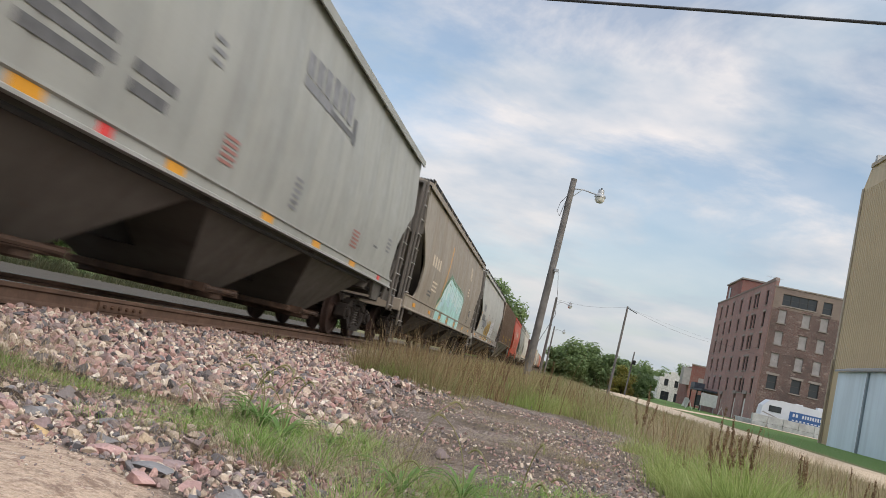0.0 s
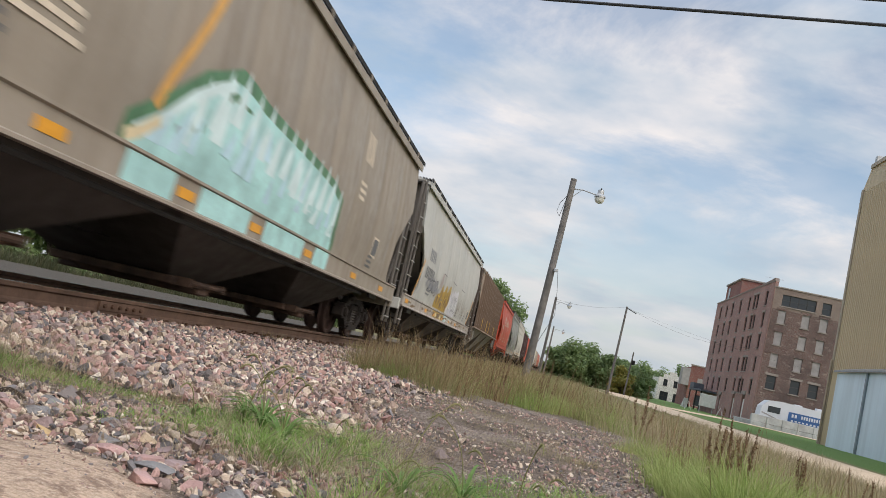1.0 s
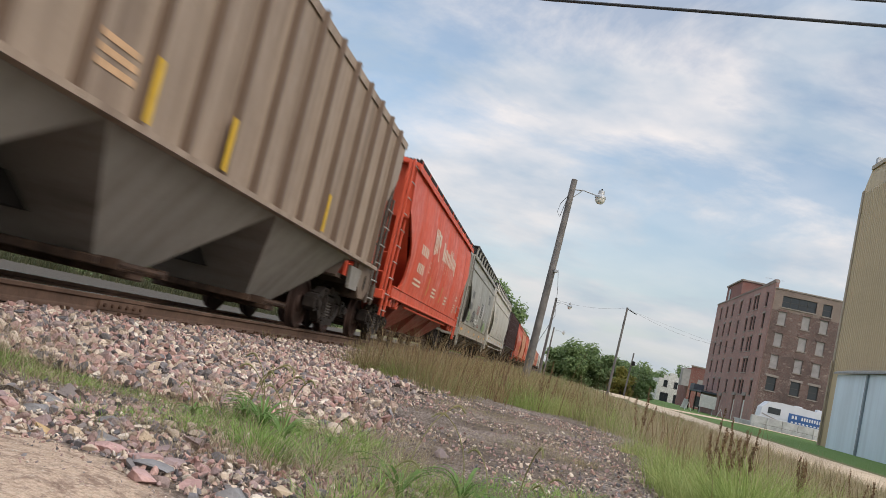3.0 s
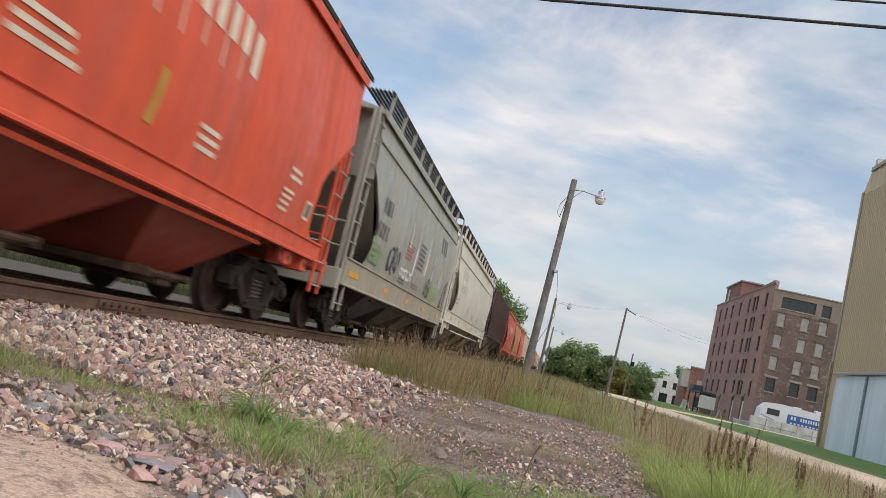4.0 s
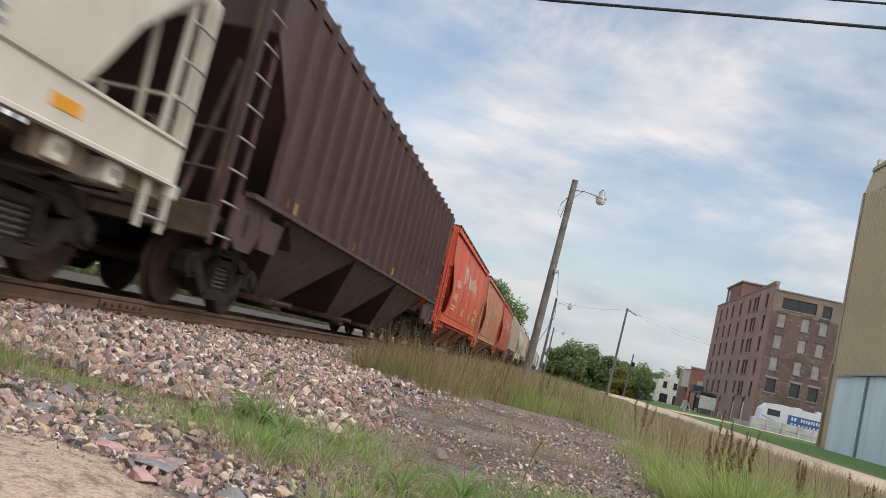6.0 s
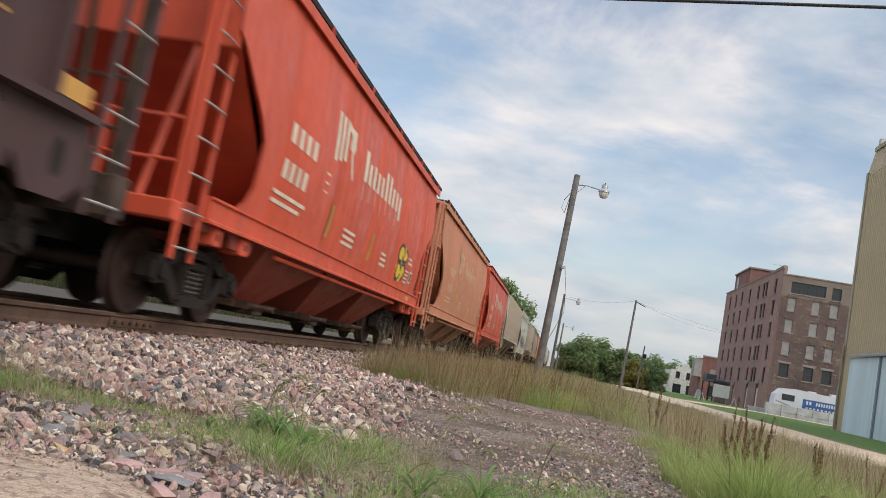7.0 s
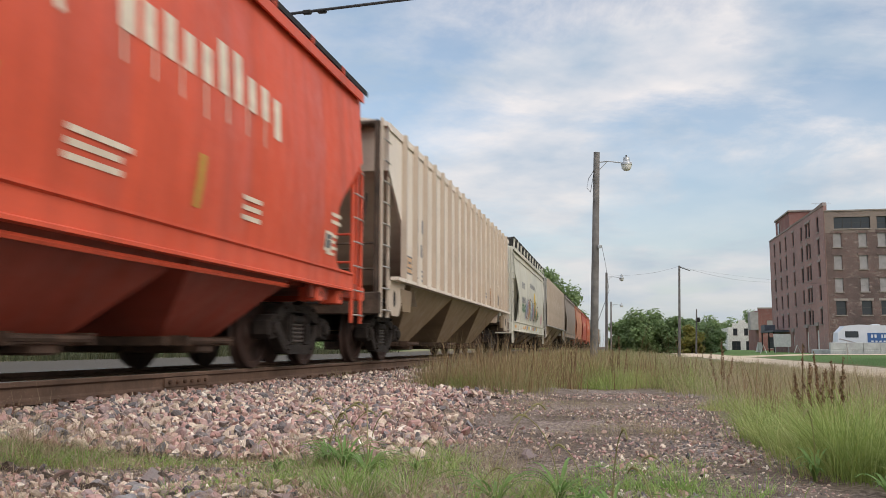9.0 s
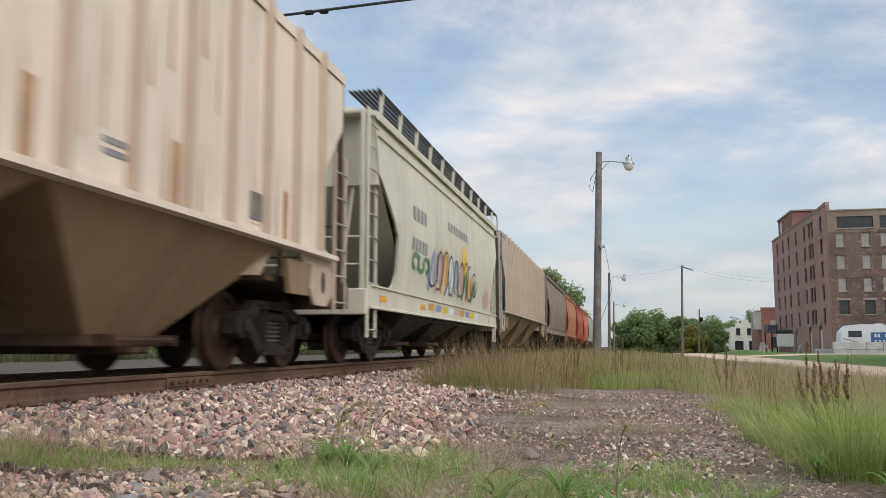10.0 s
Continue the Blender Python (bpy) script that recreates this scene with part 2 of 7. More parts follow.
SPRAY = {
    "teal": plain("teal_spray_paint", (0.42, 0.68, 0.66), 0.45, 0.0, 0.30, 2.2, 0.0),
    "ice": plain("ice_blue_spray_paint", (0.52, 0.72, 0.80), 0.45, 0.0, 0.15, 4, 0.0),
    "cream": plain("cream_spray_paint", (0.74, 0.62, 0.40), 0.45, 0.0, 0.15, 4, 0.0),
    "rose": plain("dusty_rose_spray_paint", (0.46, 0.34, 0.33), 0.5, 0.0, 0.2, 3, 0.0),
    "plum": plain("plum_brown_spray_paint", (0.19, 0.115, 0.085), 0.5, 0.0, 0.25, 3, 0.0),
    "lilac": plain("pale_lilac_paint_and_glare", (0.62, 0.60, 0.63), 0.5, 0.0, 0.12, 3, 0.0),
    "pale": plain("pale_blue_spray_paint", (0.66, 0.80, 0.80), 0.45, 0.0, 0.12, 4, 0.0),
    "green": plain("dark_green_spray_paint", (0.10, 0.22, 0.12), 0.5, 0.0, 0.25, 3, 0.0),
    "lime": plain("lime_spray_paint", (0.27, 0.36, 0.17), 0.5, 0.0, 0.25, 3, 0.0),
    "mustard": plain("mustard_spray_paint", (0.44, 0.28, 0.05), 0.5, 0.0, 0.25, 3, 0.0),
    "brown": plain("brown_grime_stain", (0.22, 0.15, 0.09), 0.7, 0.0, 0.3, 3, 0.0),
    "yellow": plain("yellow_spray_paint", (0.74, 0.50, 0.03), 0.5, 0.0, 0.15, 3, 0.0),
    "black": plain("black_spray_paint", (0.05, 0.045, 0.05), 0.5, 0.0, 0.25, 3, 0.0),
    "grey": plain("grey_spray_paint", (0.30, 0.30, 0.32), 0.5, 0.0, 0.25, 3, 0.0),
    "white": plain("white_spray_paint", (0.74, 0.74, 0.72), 0.5, 0.0, 0.12, 3, 0.0),
    "blue": plain("blue_spray_paint", (0.26, 0.32, 0.48), 0.5, 0.0, 0.2, 3, 0.0),
    "pink": plain("pink_spray_paint", (0.58, 0.36, 0.36), 0.5, 0.0, 0.2, 3, 0.0),
    "orange": plain("orange_spray_paint", (0.64, 0.34, 0.09), 0.5, 0.0, 0.2, 3, 0.0),
    "red": plain("red_spray_paint", (0.50, 0.12, 0.10), 0.5, 0.0, 0.2, 3, 0.0),
}

# ---- ground, ballast bed, track and road ----
def smooth01(t):
    t = min(1.0, max(0.0, t))
    return t * t * (3 - 2 * t)


def ground_z(x, y):
    """Height of the bare ground: track bed, its shoulder, the gravelled verge and the lower field."""
    toe = -2.75 + 0.25 * math.sin(y * 0.31)
    z = 0.075 * (1 - smooth01((x + 3.85) / (toe + 3.85)))          # near shoulder
    if x < -6.7:
        z = 0.075 - 0.17 * smooth01((-6.7 - x) / 2.2) - 0.25 * smooth01((-30 - x) / 20)
    z -= 0.42 * smooth01((x - 0.7) / 4.5)                          # falls to the field
    if x > 12:
        z += 0.25 * smooth01((x - 14) / 8)
    z -= 0.10 * smooth01((y - 12) / 20) * smooth01((x + 3.0) / 2.0)
    near = smooth01((45 - abs(y - 8)) / 25) * smooth01((16 - abs(x)) / 6)
    z += near * 0.022 * noise.noise(Vector((x * 1.3, y * 1.3, 0.3))) + near * 0.010 * noise.noise(Vector((x * 5, y * 5, 4.0)))
    # a low sandy mound before the camera
    d = math.hypot((x + 1.35) / 0.95, (y - 1.75) / 0.85)
    z += 0.07 * smooth01(1.15 - d)
    return z


def spread(lo, hi, fine_lo, fine_hi, step, grow=1.22):
    vals = list(np.arange(fine_lo, fine_hi + step / 2, step))
    d, v = step, fine_hi
    while v < hi:
        d *= grow
        v = min(hi, v + d)
        vals.append(v)
    d, v = step, fine_lo
    while v > lo:
        d *= grow
        v = max(lo, v - d)
        vals.insert(0, v)
    return vals


def ground_material():
    """Sand, grit, bare earth and turf, divided by place with ragged edges."""
    ma, nt, bs = tree_of("gravelly_earth_and_turf")
    geo = nt.nodes.new("ShaderNodeNewGeometry")
    xyz = nt.nodes.new("ShaderNodeSeparateXYZ")
    nt.links.new(geo.outputs["Position"], xyz.inputs[0])
    n_big = noise_node(nt, 0.55, 5.0, 0.6)
    n_mid = noise_node(nt, 3.2, 5.0, 0.65)
    n_fine = noise_node(nt, 38.0, 4.0, 0.7)
    n_grit = noise_node(nt, 75.0, 4.0, 0.7)
    n_patch = noise_node(nt, 1.3, 6.0, 0.7)

    def place(sock, lo, hi, ragged):
        """0 below lo, 1 above hi, with a noisy border."""
        a = nt.nodes.new("ShaderNodeMath")
        a.operation = "MULTIPLY_ADD"
        nt.links.new(n_mid, a.inputs[0])
        a.inputs[1].default_value = ragged
        nt.links.new(xyz.outputs[sock], a.inputs[2])
        r = nt.nodes.new("ShaderNodeMapRange")
        r.inputs["From Min"].default_value, r.inputs["From Max"].default_value = lo + ragged / 2, hi + ragged / 2
        nt.links.new(a.outputs[0], r.inputs[0])
        return r.outputs[0]
    earth = ramp_node(nt, n_mid, [(0.30, (0.054, 0.040, 0.031)), (0.48, (0.115, 0.085, 0.066)), (0.66, (0.24, 0.185, 0.145))])
    grit = ramp_node(nt, n_fine, [(0.38, (0.05, 0.038, 0.032)), (0.48, (0.19, 0.145, 0.122)), (0.60, (0.56, 0.47, 0.40))])
    base = mix_node(nt, grey_ramp(nt, n_big, 0.42, 0.58, 0.10, 0.85), earth, grit)
    sand = ramp_node(nt, n_grit, [(0.30, (0.38, 0.265, 0.185)), (0.62, (0.70, 0.53, 0.40))])
    # the sand lies below a slanting, ragged line
    slant = nt.nodes.new("ShaderNodeMath")
    slant.operation = "MULTIPLY_ADD"
    nt.links.new(xyz.outputs["X"], slant.inputs[0])
    slant.inputs[1].default_value = 0.62
    nt.links.new(xyz.outputs["Y"], slant.inputs[2])
    ys = nt.nodes.new("ShaderNodeMath")
    ys.operation = "MULTIPLY_ADD"
    nt.links.new(n_mid, ys.inputs[0])
    ys.inputs[1].default_value = 0.5
    nt.links.new(slant.outputs[0], ys.inputs[2])
    sand_mask = nt.nodes.new("ShaderNodeMapRange")
    sand_mask.inputs["From Min"].default_value, sand_mask.inputs["From Max"].default_value = 1.86, 1.74
    nt.links.new(ys.outputs[0], sand_mask.inputs[0])
    n_spot = noise_node(nt, 13.0, 6.0, 0.75)
    sand = mix_node(nt, grey_ramp(nt, n_spot, 0.50, 0.60, 0.0, 0.75), sand, (0.24, 0.155, 0.115))
    sand = mix_node(nt, grey_ramp(nt, n_fine, 0.54, 0.66, 0.0, 0.7), sand, (0.74, 0.60, 0.47))
    moss = ramp_node(nt, n_fine, [(0.35, (0.075, 0.056, 0.042)), (0.65, (0.205, 0.155, 0.118))])
    base = mix_node(nt, grey_ramp(nt, n_patch, 0.47, 0.57, 0.0, 0.85), base, moss)
    # soil under the ballast, darkened to paint shade into the gaps between stones
    gap_shade_soil = ramp_node(nt, n_fine, [(0.35, (0.05, 0.038, 0.03)), (0.65, (0.14, 0.105, 0.08))])
    bed = nt.nodes.new("ShaderNodeMath")
    bed.operation = "MULTIPLY"
    nt.links.new(place("X", -1.7, -2.4, 0.6), bed.inputs[0])
    nt.links.new(place("Y", 3.9, 4.3, 0.3), bed.inputs[1])
    base = mix_node(nt, bed.outputs[0], base, gap_shade_soil)
    sandy = nt.nodes.new("ShaderNodeMath")
    sandy.operation = "MULTIPLY"
    nt.links.new(sand_mask.outputs[0], sandy.inputs[0])
    nt.links.new(place("X", -3.3, -2.7, 0.6), sandy.inputs[1])
    base = mix_node(nt, sandy.outputs[0], base, sand)
    turf = ramp_node(nt, n_mid, [(0.30, (0.12, 0.125, 0.05)), (0.55, (0.19, 0.175, 0.085)), (0.75, (0.28, 0.235, 0.14))])
    field = nt.nodes.new("ShaderNodeMath")
    field.operation = "MAXIMUM"
    nt.links.new(place("X", 0.9, 1.9, 1.0), field.inputs[0])
    far = nt.nodes.new("ShaderNodeMath")
    far.operation = "MULTIPLY"
    nt.links.new(place("Y", 11.5, 14.0, 2.0), far.inputs[0])
    nt.links.new(place("X", -2.9, -2.3, 0.8), far.inputs[1])
    nt.links.new(far.outputs[0], field.inputs[1])
    base = mix_node(nt, field.outputs[0], base, turf)
    lawn = ramp_node(nt, n_fine, [(0.3, (0.075, 0.135, 0.035)), (0.7, (0.13, 0.20, 0.06))])
    base = mix_node(nt, place("X", 14.6, 15.2, 0.8), base, lawn)
    # pale gravel service road beyond the track
    back = nt.nodes.new("ShaderNodeMath")
    back.operation = "MULTIPLY"
    nt.links.new(place("X", -8.6, -9.4, 0.6), back.inputs[0])
    nt.links.new(place("X", -25.5, -24.5, 0.8), back.inputs[1])
    base = mix_node(nt, back.outputs[0], base, (0.085, 0.072, 0.058))
    behind = place("X", -25.0, -26.0, 0.8)
    base = mix_node(nt, behind, base, turf)
    nt.links.new(base, bs.inputs["Base Color"])
    bs.inputs["Roughness"].default_value = 0.95
    bs.inputs["Specular IOR Level"].default_value = 0.2
    bump_node(nt, bs, mix_node(nt, 0.5, n_fine, n_spot), 1.0, 0.05)
    return ma


def build_ground():
    xs = spread(-900, 900, -6.8, 4.0, 0.10)
    ys = spread(-60, 2600, 1.2, 12.0, 0.10, 1.12)
    verts = np.array([(x, y, ground_z(x, y)) for y in ys for x in xs], np.float32)
    nx, ny = len(xs), len(ys)
    i = np.arange(nx - 1)[None, :] + nx * np.arange(ny - 1)[:, None]
    faces = np.stack([i, i + 1, i + nx + 1, i + nx], -1).reshape(-1, 4)
    me = big_mesh("ground", verts, faces, ground_material())
    me.shade_smooth()
    tagged(new("ground", me), "gravelly verge and weedy field beside the track", kind="structure")


build_ground()
RAIL_STEEL = plain("rust_brown_rail_steel", (0.125, 0.075, 0.052), 0.75, 0.1, 0.35, 3, 0.25)
RAIL_HEAD = plain("polished_rail_head", (0.42, 0.40, 0.38), 0.22, 0.9, 0.15, 3, 0.0)
TIE_WOOD = plain("weathered_creosoted_wood", (0.060, 0.046, 0.037), 0.9, 0.0, 0.5, 6, 0.5)
PLATE_STEEL = plain("rusted_plate_steel", (0.10, 0.055, 0.036), 0.8, 0.1, 0.4, 7, 0.3)


def build_track():
    rail_profile = [(-0.075, 0.0), (0.075, 0.0), (0.075, 0.012), (0.02, 0.03), (0.010, 0.05), (0.010, 0.125), (0.036, 0.142), (0.036, 0.172), (0.028, 0.180),
                    (-0.028, 0.180), (-0.036, 0.172), (-0.036, 0.142), (-0.010, 0.125), (-0.010, 0.05), (-0.02, 0.03), (-0.075, 0.012)]
    for sx in (0.755, -0.755):
        x0 = TRACK_X_BED + sx
        rail = thing("rail", "rust-brown steel rail with a polished running face", "rail", "rails of the track")
        s = Shape()
        s.prism([(x0 + a, 0.13 + b) for a, b in rail_profile], -30, 900, 1)
        part("rail_web", s, RAIL_STEEL, rail)
        s = Shape()
        s.box((x0 - 0.027, -30, 0.309), (x0 + 0.027, 900, 0.3125))
        part("rail_head", s, RAIL_HEAD, rail, "bright worn running surface")
        # joint bars with their bolts
        for yj in (8.35, 20.3):
            bar = Shape()
            side = 1 if sx > 0 else -1
            bar.prism([(x0 + side * 0.011, 0.175), (x0 + side * 0.034, 0.168), (x0 + side * 0.038, 0.215), (x0 + side * 0.034, 0.262), (x0 + side * 0.011, 0.255)], yj - 0.46, yj + 0.46, 1)
            joint = part("joint_bar", bar, RAIL_STEEL, rail)
            for k in range(6):
                bolt = Shape()
                yy = yj - 0.38 + 0.152 * k
                bolt.lathe_x([(side * 0.03, 0.022), (side * 0.062, 0.022), (side * 0.066, 0.016)], 6, (x0, yy, 0.215))
                part("bolt", bolt, PLATE_STEEL, joint)
    # wooden ties, sunk in the ballast, with plates and spikes on the near rail
    tie = Shape()
    tie.box((-1.30, -0.115, -0.13), (1.30, 0.115, 0.0), 0.012)
    tie_me = tie.mesh("tie", TIE_WOOD)
    plate = Shape()
    plate.box((-0.18, -0.09, 0.0), (0.18, 0.09, 0.014), 0.004)
    plate_me = plate.mesh("tie_plate", PLATE_STEEL)
    spike = Shape()
    spike.box((-0.018, -0.014, 0.0), (0.018, 0.014, 0.045), 0.005)
    spike_me = spike.mesh("spike", PLATE_STEEL)
    rnd = random.Random(3)
    for k in range(150):
        y = 0.4 + 0.52 * k
        t = new("railroad_tie", tie_me)
        tagged(t, "dark weathered wooden railroad tie sunk in ballast", "railroad tie", "ties of the track")
        t.matrix_basis = pose(TRACK_X_BED + rnd.uniform(-0.03, 0.03), y, 0.128 - 0.012, 0, 0, rnd.uniform(-1.2, 1.2))
        if k < 60:
            for sx in (0.755, -0.755):
                p = part("tie_plate", plate_me, None, t)
                p.location = (sx, 0, 0)
                for a, b in ((0.105, 0.05), (0.105, -0.05)) if sx > 0 else ((-0.105, 0.05),):
                    part("spike", spike_me, None, p).location = (a, b, 0.0)


TRACK_X_BED = -5.25
build_track()


def build_road():
    """The pale gravel road that runs beside the field."""
    ma, nt, bs = tree_of("pale_gravel_road")
    n1, n2 = noise_node(nt, 0.8, 5), noise_node(nt, 30, 4, 0.7)
    c = ramp_node(nt, n1, [(0.3, (0.50, 0.375, 0.25)), (0.7, (0.66, 0.52, 0.37))])
    c = mix_node(nt, grey_ramp(nt, n2, 0.4, 0.7, 0.0, 0.5), c, (0.32, 0.25, 0.18))
    nt.links.new(c, bs.inputs["Base Color"])
    bs.inputs["Roughness"].default_value = 0.95
    bump_node(nt, bs, n2, 0.4, 0.02)
    vs, fs = [], []
    ys = spread(5, 420, 20, 70, 1.0)
    cols = 9
    for j, y in enumerate(ys):
        a = 8.6 + 0.35 * noise.noise(Vector((0, y * 0.12, 2)))
        b = 14.4 + 0.35 * noise.noise(Vector((5, y * 0.12, 2)))
        for k in range(cols):
            x = a + (b - a) * k / (cols - 1)
            edge = min(k, cols - 1 - k)
            vs.append((x, y, ground_z(x, y) + (0.03 if edge > 1 else 0.015 if edge else -0.01)))
    for j in range(len(ys) - 1):
        for k in range(cols - 1):
            i = j * cols + k
            fs.append((i, i + 1, i + cols + 1, i + cols))
    s = Shape().add(vs, fs)
    structure("road", s, ma, 60, "pale tan gravel road")
    # its branch across the yard towards the town
    s = Shape()
    vs = [(x, y, ground_z(x, y) + 0.05) for y in (96, 106) for x in np.linspace(5, 40, 12)]
    s.add(vs, [(i, i + 1, i + 13, i + 12) for i in range(11)])
    structure("road_branch", s, ma)


build_road()


# ---- buildings, poles and wires ----
def brick_material(name, cols, patch, patch_at, scale=1.0):
    """Old brickwork: courses, blotches of soot and scraps of pale plaster."""
    ma, nt, bs = tree_of(name)
    tc = nt.nodes.new("ShaderNodeTexCoord")
    sep = nt.nodes.new("ShaderNodeSeparateXYZ")
    nt.links.new(tc.outputs["Object"], sep.inputs[0])
    add = nt.nodes.new("ShaderNodeMath")
    nt.links.new(sep.outputs[0], add.inputs[0])
    nt.links.new(sep.outputs[1], add.inputs[1])
    com = nt.nodes.new("ShaderNodeCombineXYZ")
    nt.links.new(add.outputs[0], com.inputs[0])
    nt.links.new(sep.outputs[2], com.inputs[1])
    bk = nt.nodes.new("ShaderNodeTexBrick")
    bk.inputs["Scale"].default_value = 1.0
    bk.inputs["Brick Width"].default_value, bk.inputs["Row Height"].default_value, bk.inputs["Mortar Size"].default_value = 0.22, 0.075, 0.010
    bk.inputs["Color1"].default_value, bk.inputs["Color2"].default_value = (*cols[0], 1), (*cols[1], 1)
    bk.inputs["Mortar"].default_value = (0.22, 0.19, 0.17, 1)
    nt.links.new(com.outputs[0], bk.inputs["Vector"])
    n1, n2 = noise_node(nt, 0.30, 6, 0.65), noise_node(nt, 0.9, 6, 0.7, (1.0, 1.0, 2.2))
    c = mix_node(nt, grey_ramp(nt, n1, 0.40, 0.64, 0.0, 0.65), bk.outputs["Color"], cols[2])
    c = mix_node(nt, grey_ramp(nt, n2, patch_at, patch_at + 0.09, 0.0, 0.7), c, patch)
    nt.links.new(c, bs.inputs["Base Color"])
    bs.inputs["Roughness"].default_value = 0.9
    bump_node(nt, bs, bk.outputs["Fac"], 0.3, 0.01)
    return ma


BRICK_RED = brick_material("weathered_red_brick", ((0.33, 0.165, 0.14), (0.39, 0.205, 0.175), (0.20, 0.125, 0.115)), (0.42, 0.31, 0.27), 0.57)
BRICK_DARK = brick_material("sooty_brown_brick", ((0.095, 0.052, 0.046), (0.145, 0.070, 0.058), (0.052, 0.038, 0.037)), (0.33, 0.26, 0.225), 0.56)
BRICK_PALE = brick_material("grey_brown_brick", ((0.20, 0.15, 0.125), (0.25, 0.185, 0.15), (0.15, 0.11, 0.095)), (0.36, 0.29, 0.24), 0.66)
BRICK_TOWN = brick_material("dark_red_town_brick", ((0.20, 0.06, 0.05), (0.24, 0.08, 0.06), (0.14, 0.05, 0.045)), (0.30, 0.2, 0.16), 0.70)
STONE_TRIM = plain("pale_stone_trim", (0.27, 0.235, 0.21), 0.9, 0, 0.25, 2, 0.2)
BOARD_GREY = plain("weathered_grey_window_board", (0.29, 0.27, 0.265), 0.85, 0, 0.2, 1.2, 0.1)
FRAME_DARK = plain("dark_window_frame", (0.035, 0.033, 0.032), 0.6, 0, 0.3, 5, 0.1)
FRAME_WHITE = plain("white_painted_door", (0.66, 0.65, 0.62), 0.6, 0, 0.12, 3, 0.1)
CONCRETE = plain("pale_concrete", (0.42, 0.42, 0.42), 0.9, 0, 0.25, 1.2, 0.2)
POLE_WOOD = plain("grey_weathered_pole_wood", (0.165, 0.152, 0.143), 0.9, 0, 0.35, 2.5, 0.4)
GALVANISED = plain("galvanised_steel", (0.42, 0.43, 0.44), 0.5, 0.5, 0.15, 6, 0.1)
WIRE_BLACK = plain("black_cable_sheath", (0.03, 0.03, 0.032), 0.6, 0, 0.1, 0.5, 0.0)


def glass_material():
    ma, nt, bs = tree_of("dark_window_glass")
    bs.inputs["Base Color"].default_value = (0.03, 0.035, 0.04, 1)
    n = noise_node(nt, 0.6, 3)
    nt.links.new(grey_ramp(nt, n, 0.3, 0.7, 0.05, 0.22), bs.inputs["Roughness"])
    return ma


GLASS = glass_material()


def wall_sheet(origin, along, length, height, holes, depth, inward):
    """A wall with openings cut through it. holes: (u0, v0, u1, v1). Built cell by cell with reveals."""
    s = Shape()
    o, a, n = Vector(origin), Vector(along), Vector(inward)
    us = sorted({0.0, length, *[h[0] for h in holes], *[h[2] for h in holes]})
    vs = sorted({0.0, height, *[h[1] for h in holes], *[h[3] for h in holes]})

    def pt(u, v, d=0.0):
        return o + a * u + Vector((0, 0, v)) + n * d
    for u0, u1 in zip(us, us[1:]):
        for v0, v1 in zip(vs, vs[1:]):
            cu, cv = (u0 + u1) / 2, (v0 + v1) / 2
            if not any(h[0] < cu < h[2] and h[1] < cv < h[3] for h in holes):
                s.add([pt(u0, v0), pt(u1, v0), pt(u1, v1), pt(u0, v1)], [(0, 1, 2, 3)])
    for u0, v0, u1, v1 in holes:
        c = [(u0, v0), (u1, v0), (u1, v1), (u0, v1)]
        for (p, q), (r, t) in zip(c, c[1:] + c[:1]):
            s.add([pt(p, q), pt(r, t), pt(r, t, depth), pt(p, q, depth)], [(0, 1, 2, 3)])
    # the inner face closes the wall's thickness at its rim
    c = [(0, 0), (length, 0), (length, height), (0, height)]
    for (p, q), (r, t) in zip(c, c[1:] + c[:1]):
        s.add([pt(p, q), pt(r, t), pt(r, t, depth), pt(p, q, depth)], [(0, 1, 2, 3)])
    return s


def oriented_box(s, origin, along, inward, u0, v0, u1, v1, d0, d1):
    o, a, n = Vector(origin), Vector(along), Vector(inward)
    vs = [o + a * u + Vector((0, 0, v)) + n * d for u in (u0, u1) for d in (d0, d1) for v in (v0, v1)]
    s.add(vs, [(0, 1, 3, 2), (4, 6, 7, 5), (0, 4, 5, 1), (2, 3, 7, 6), (0, 2, 6, 4), (1, 5, 7, 3)])


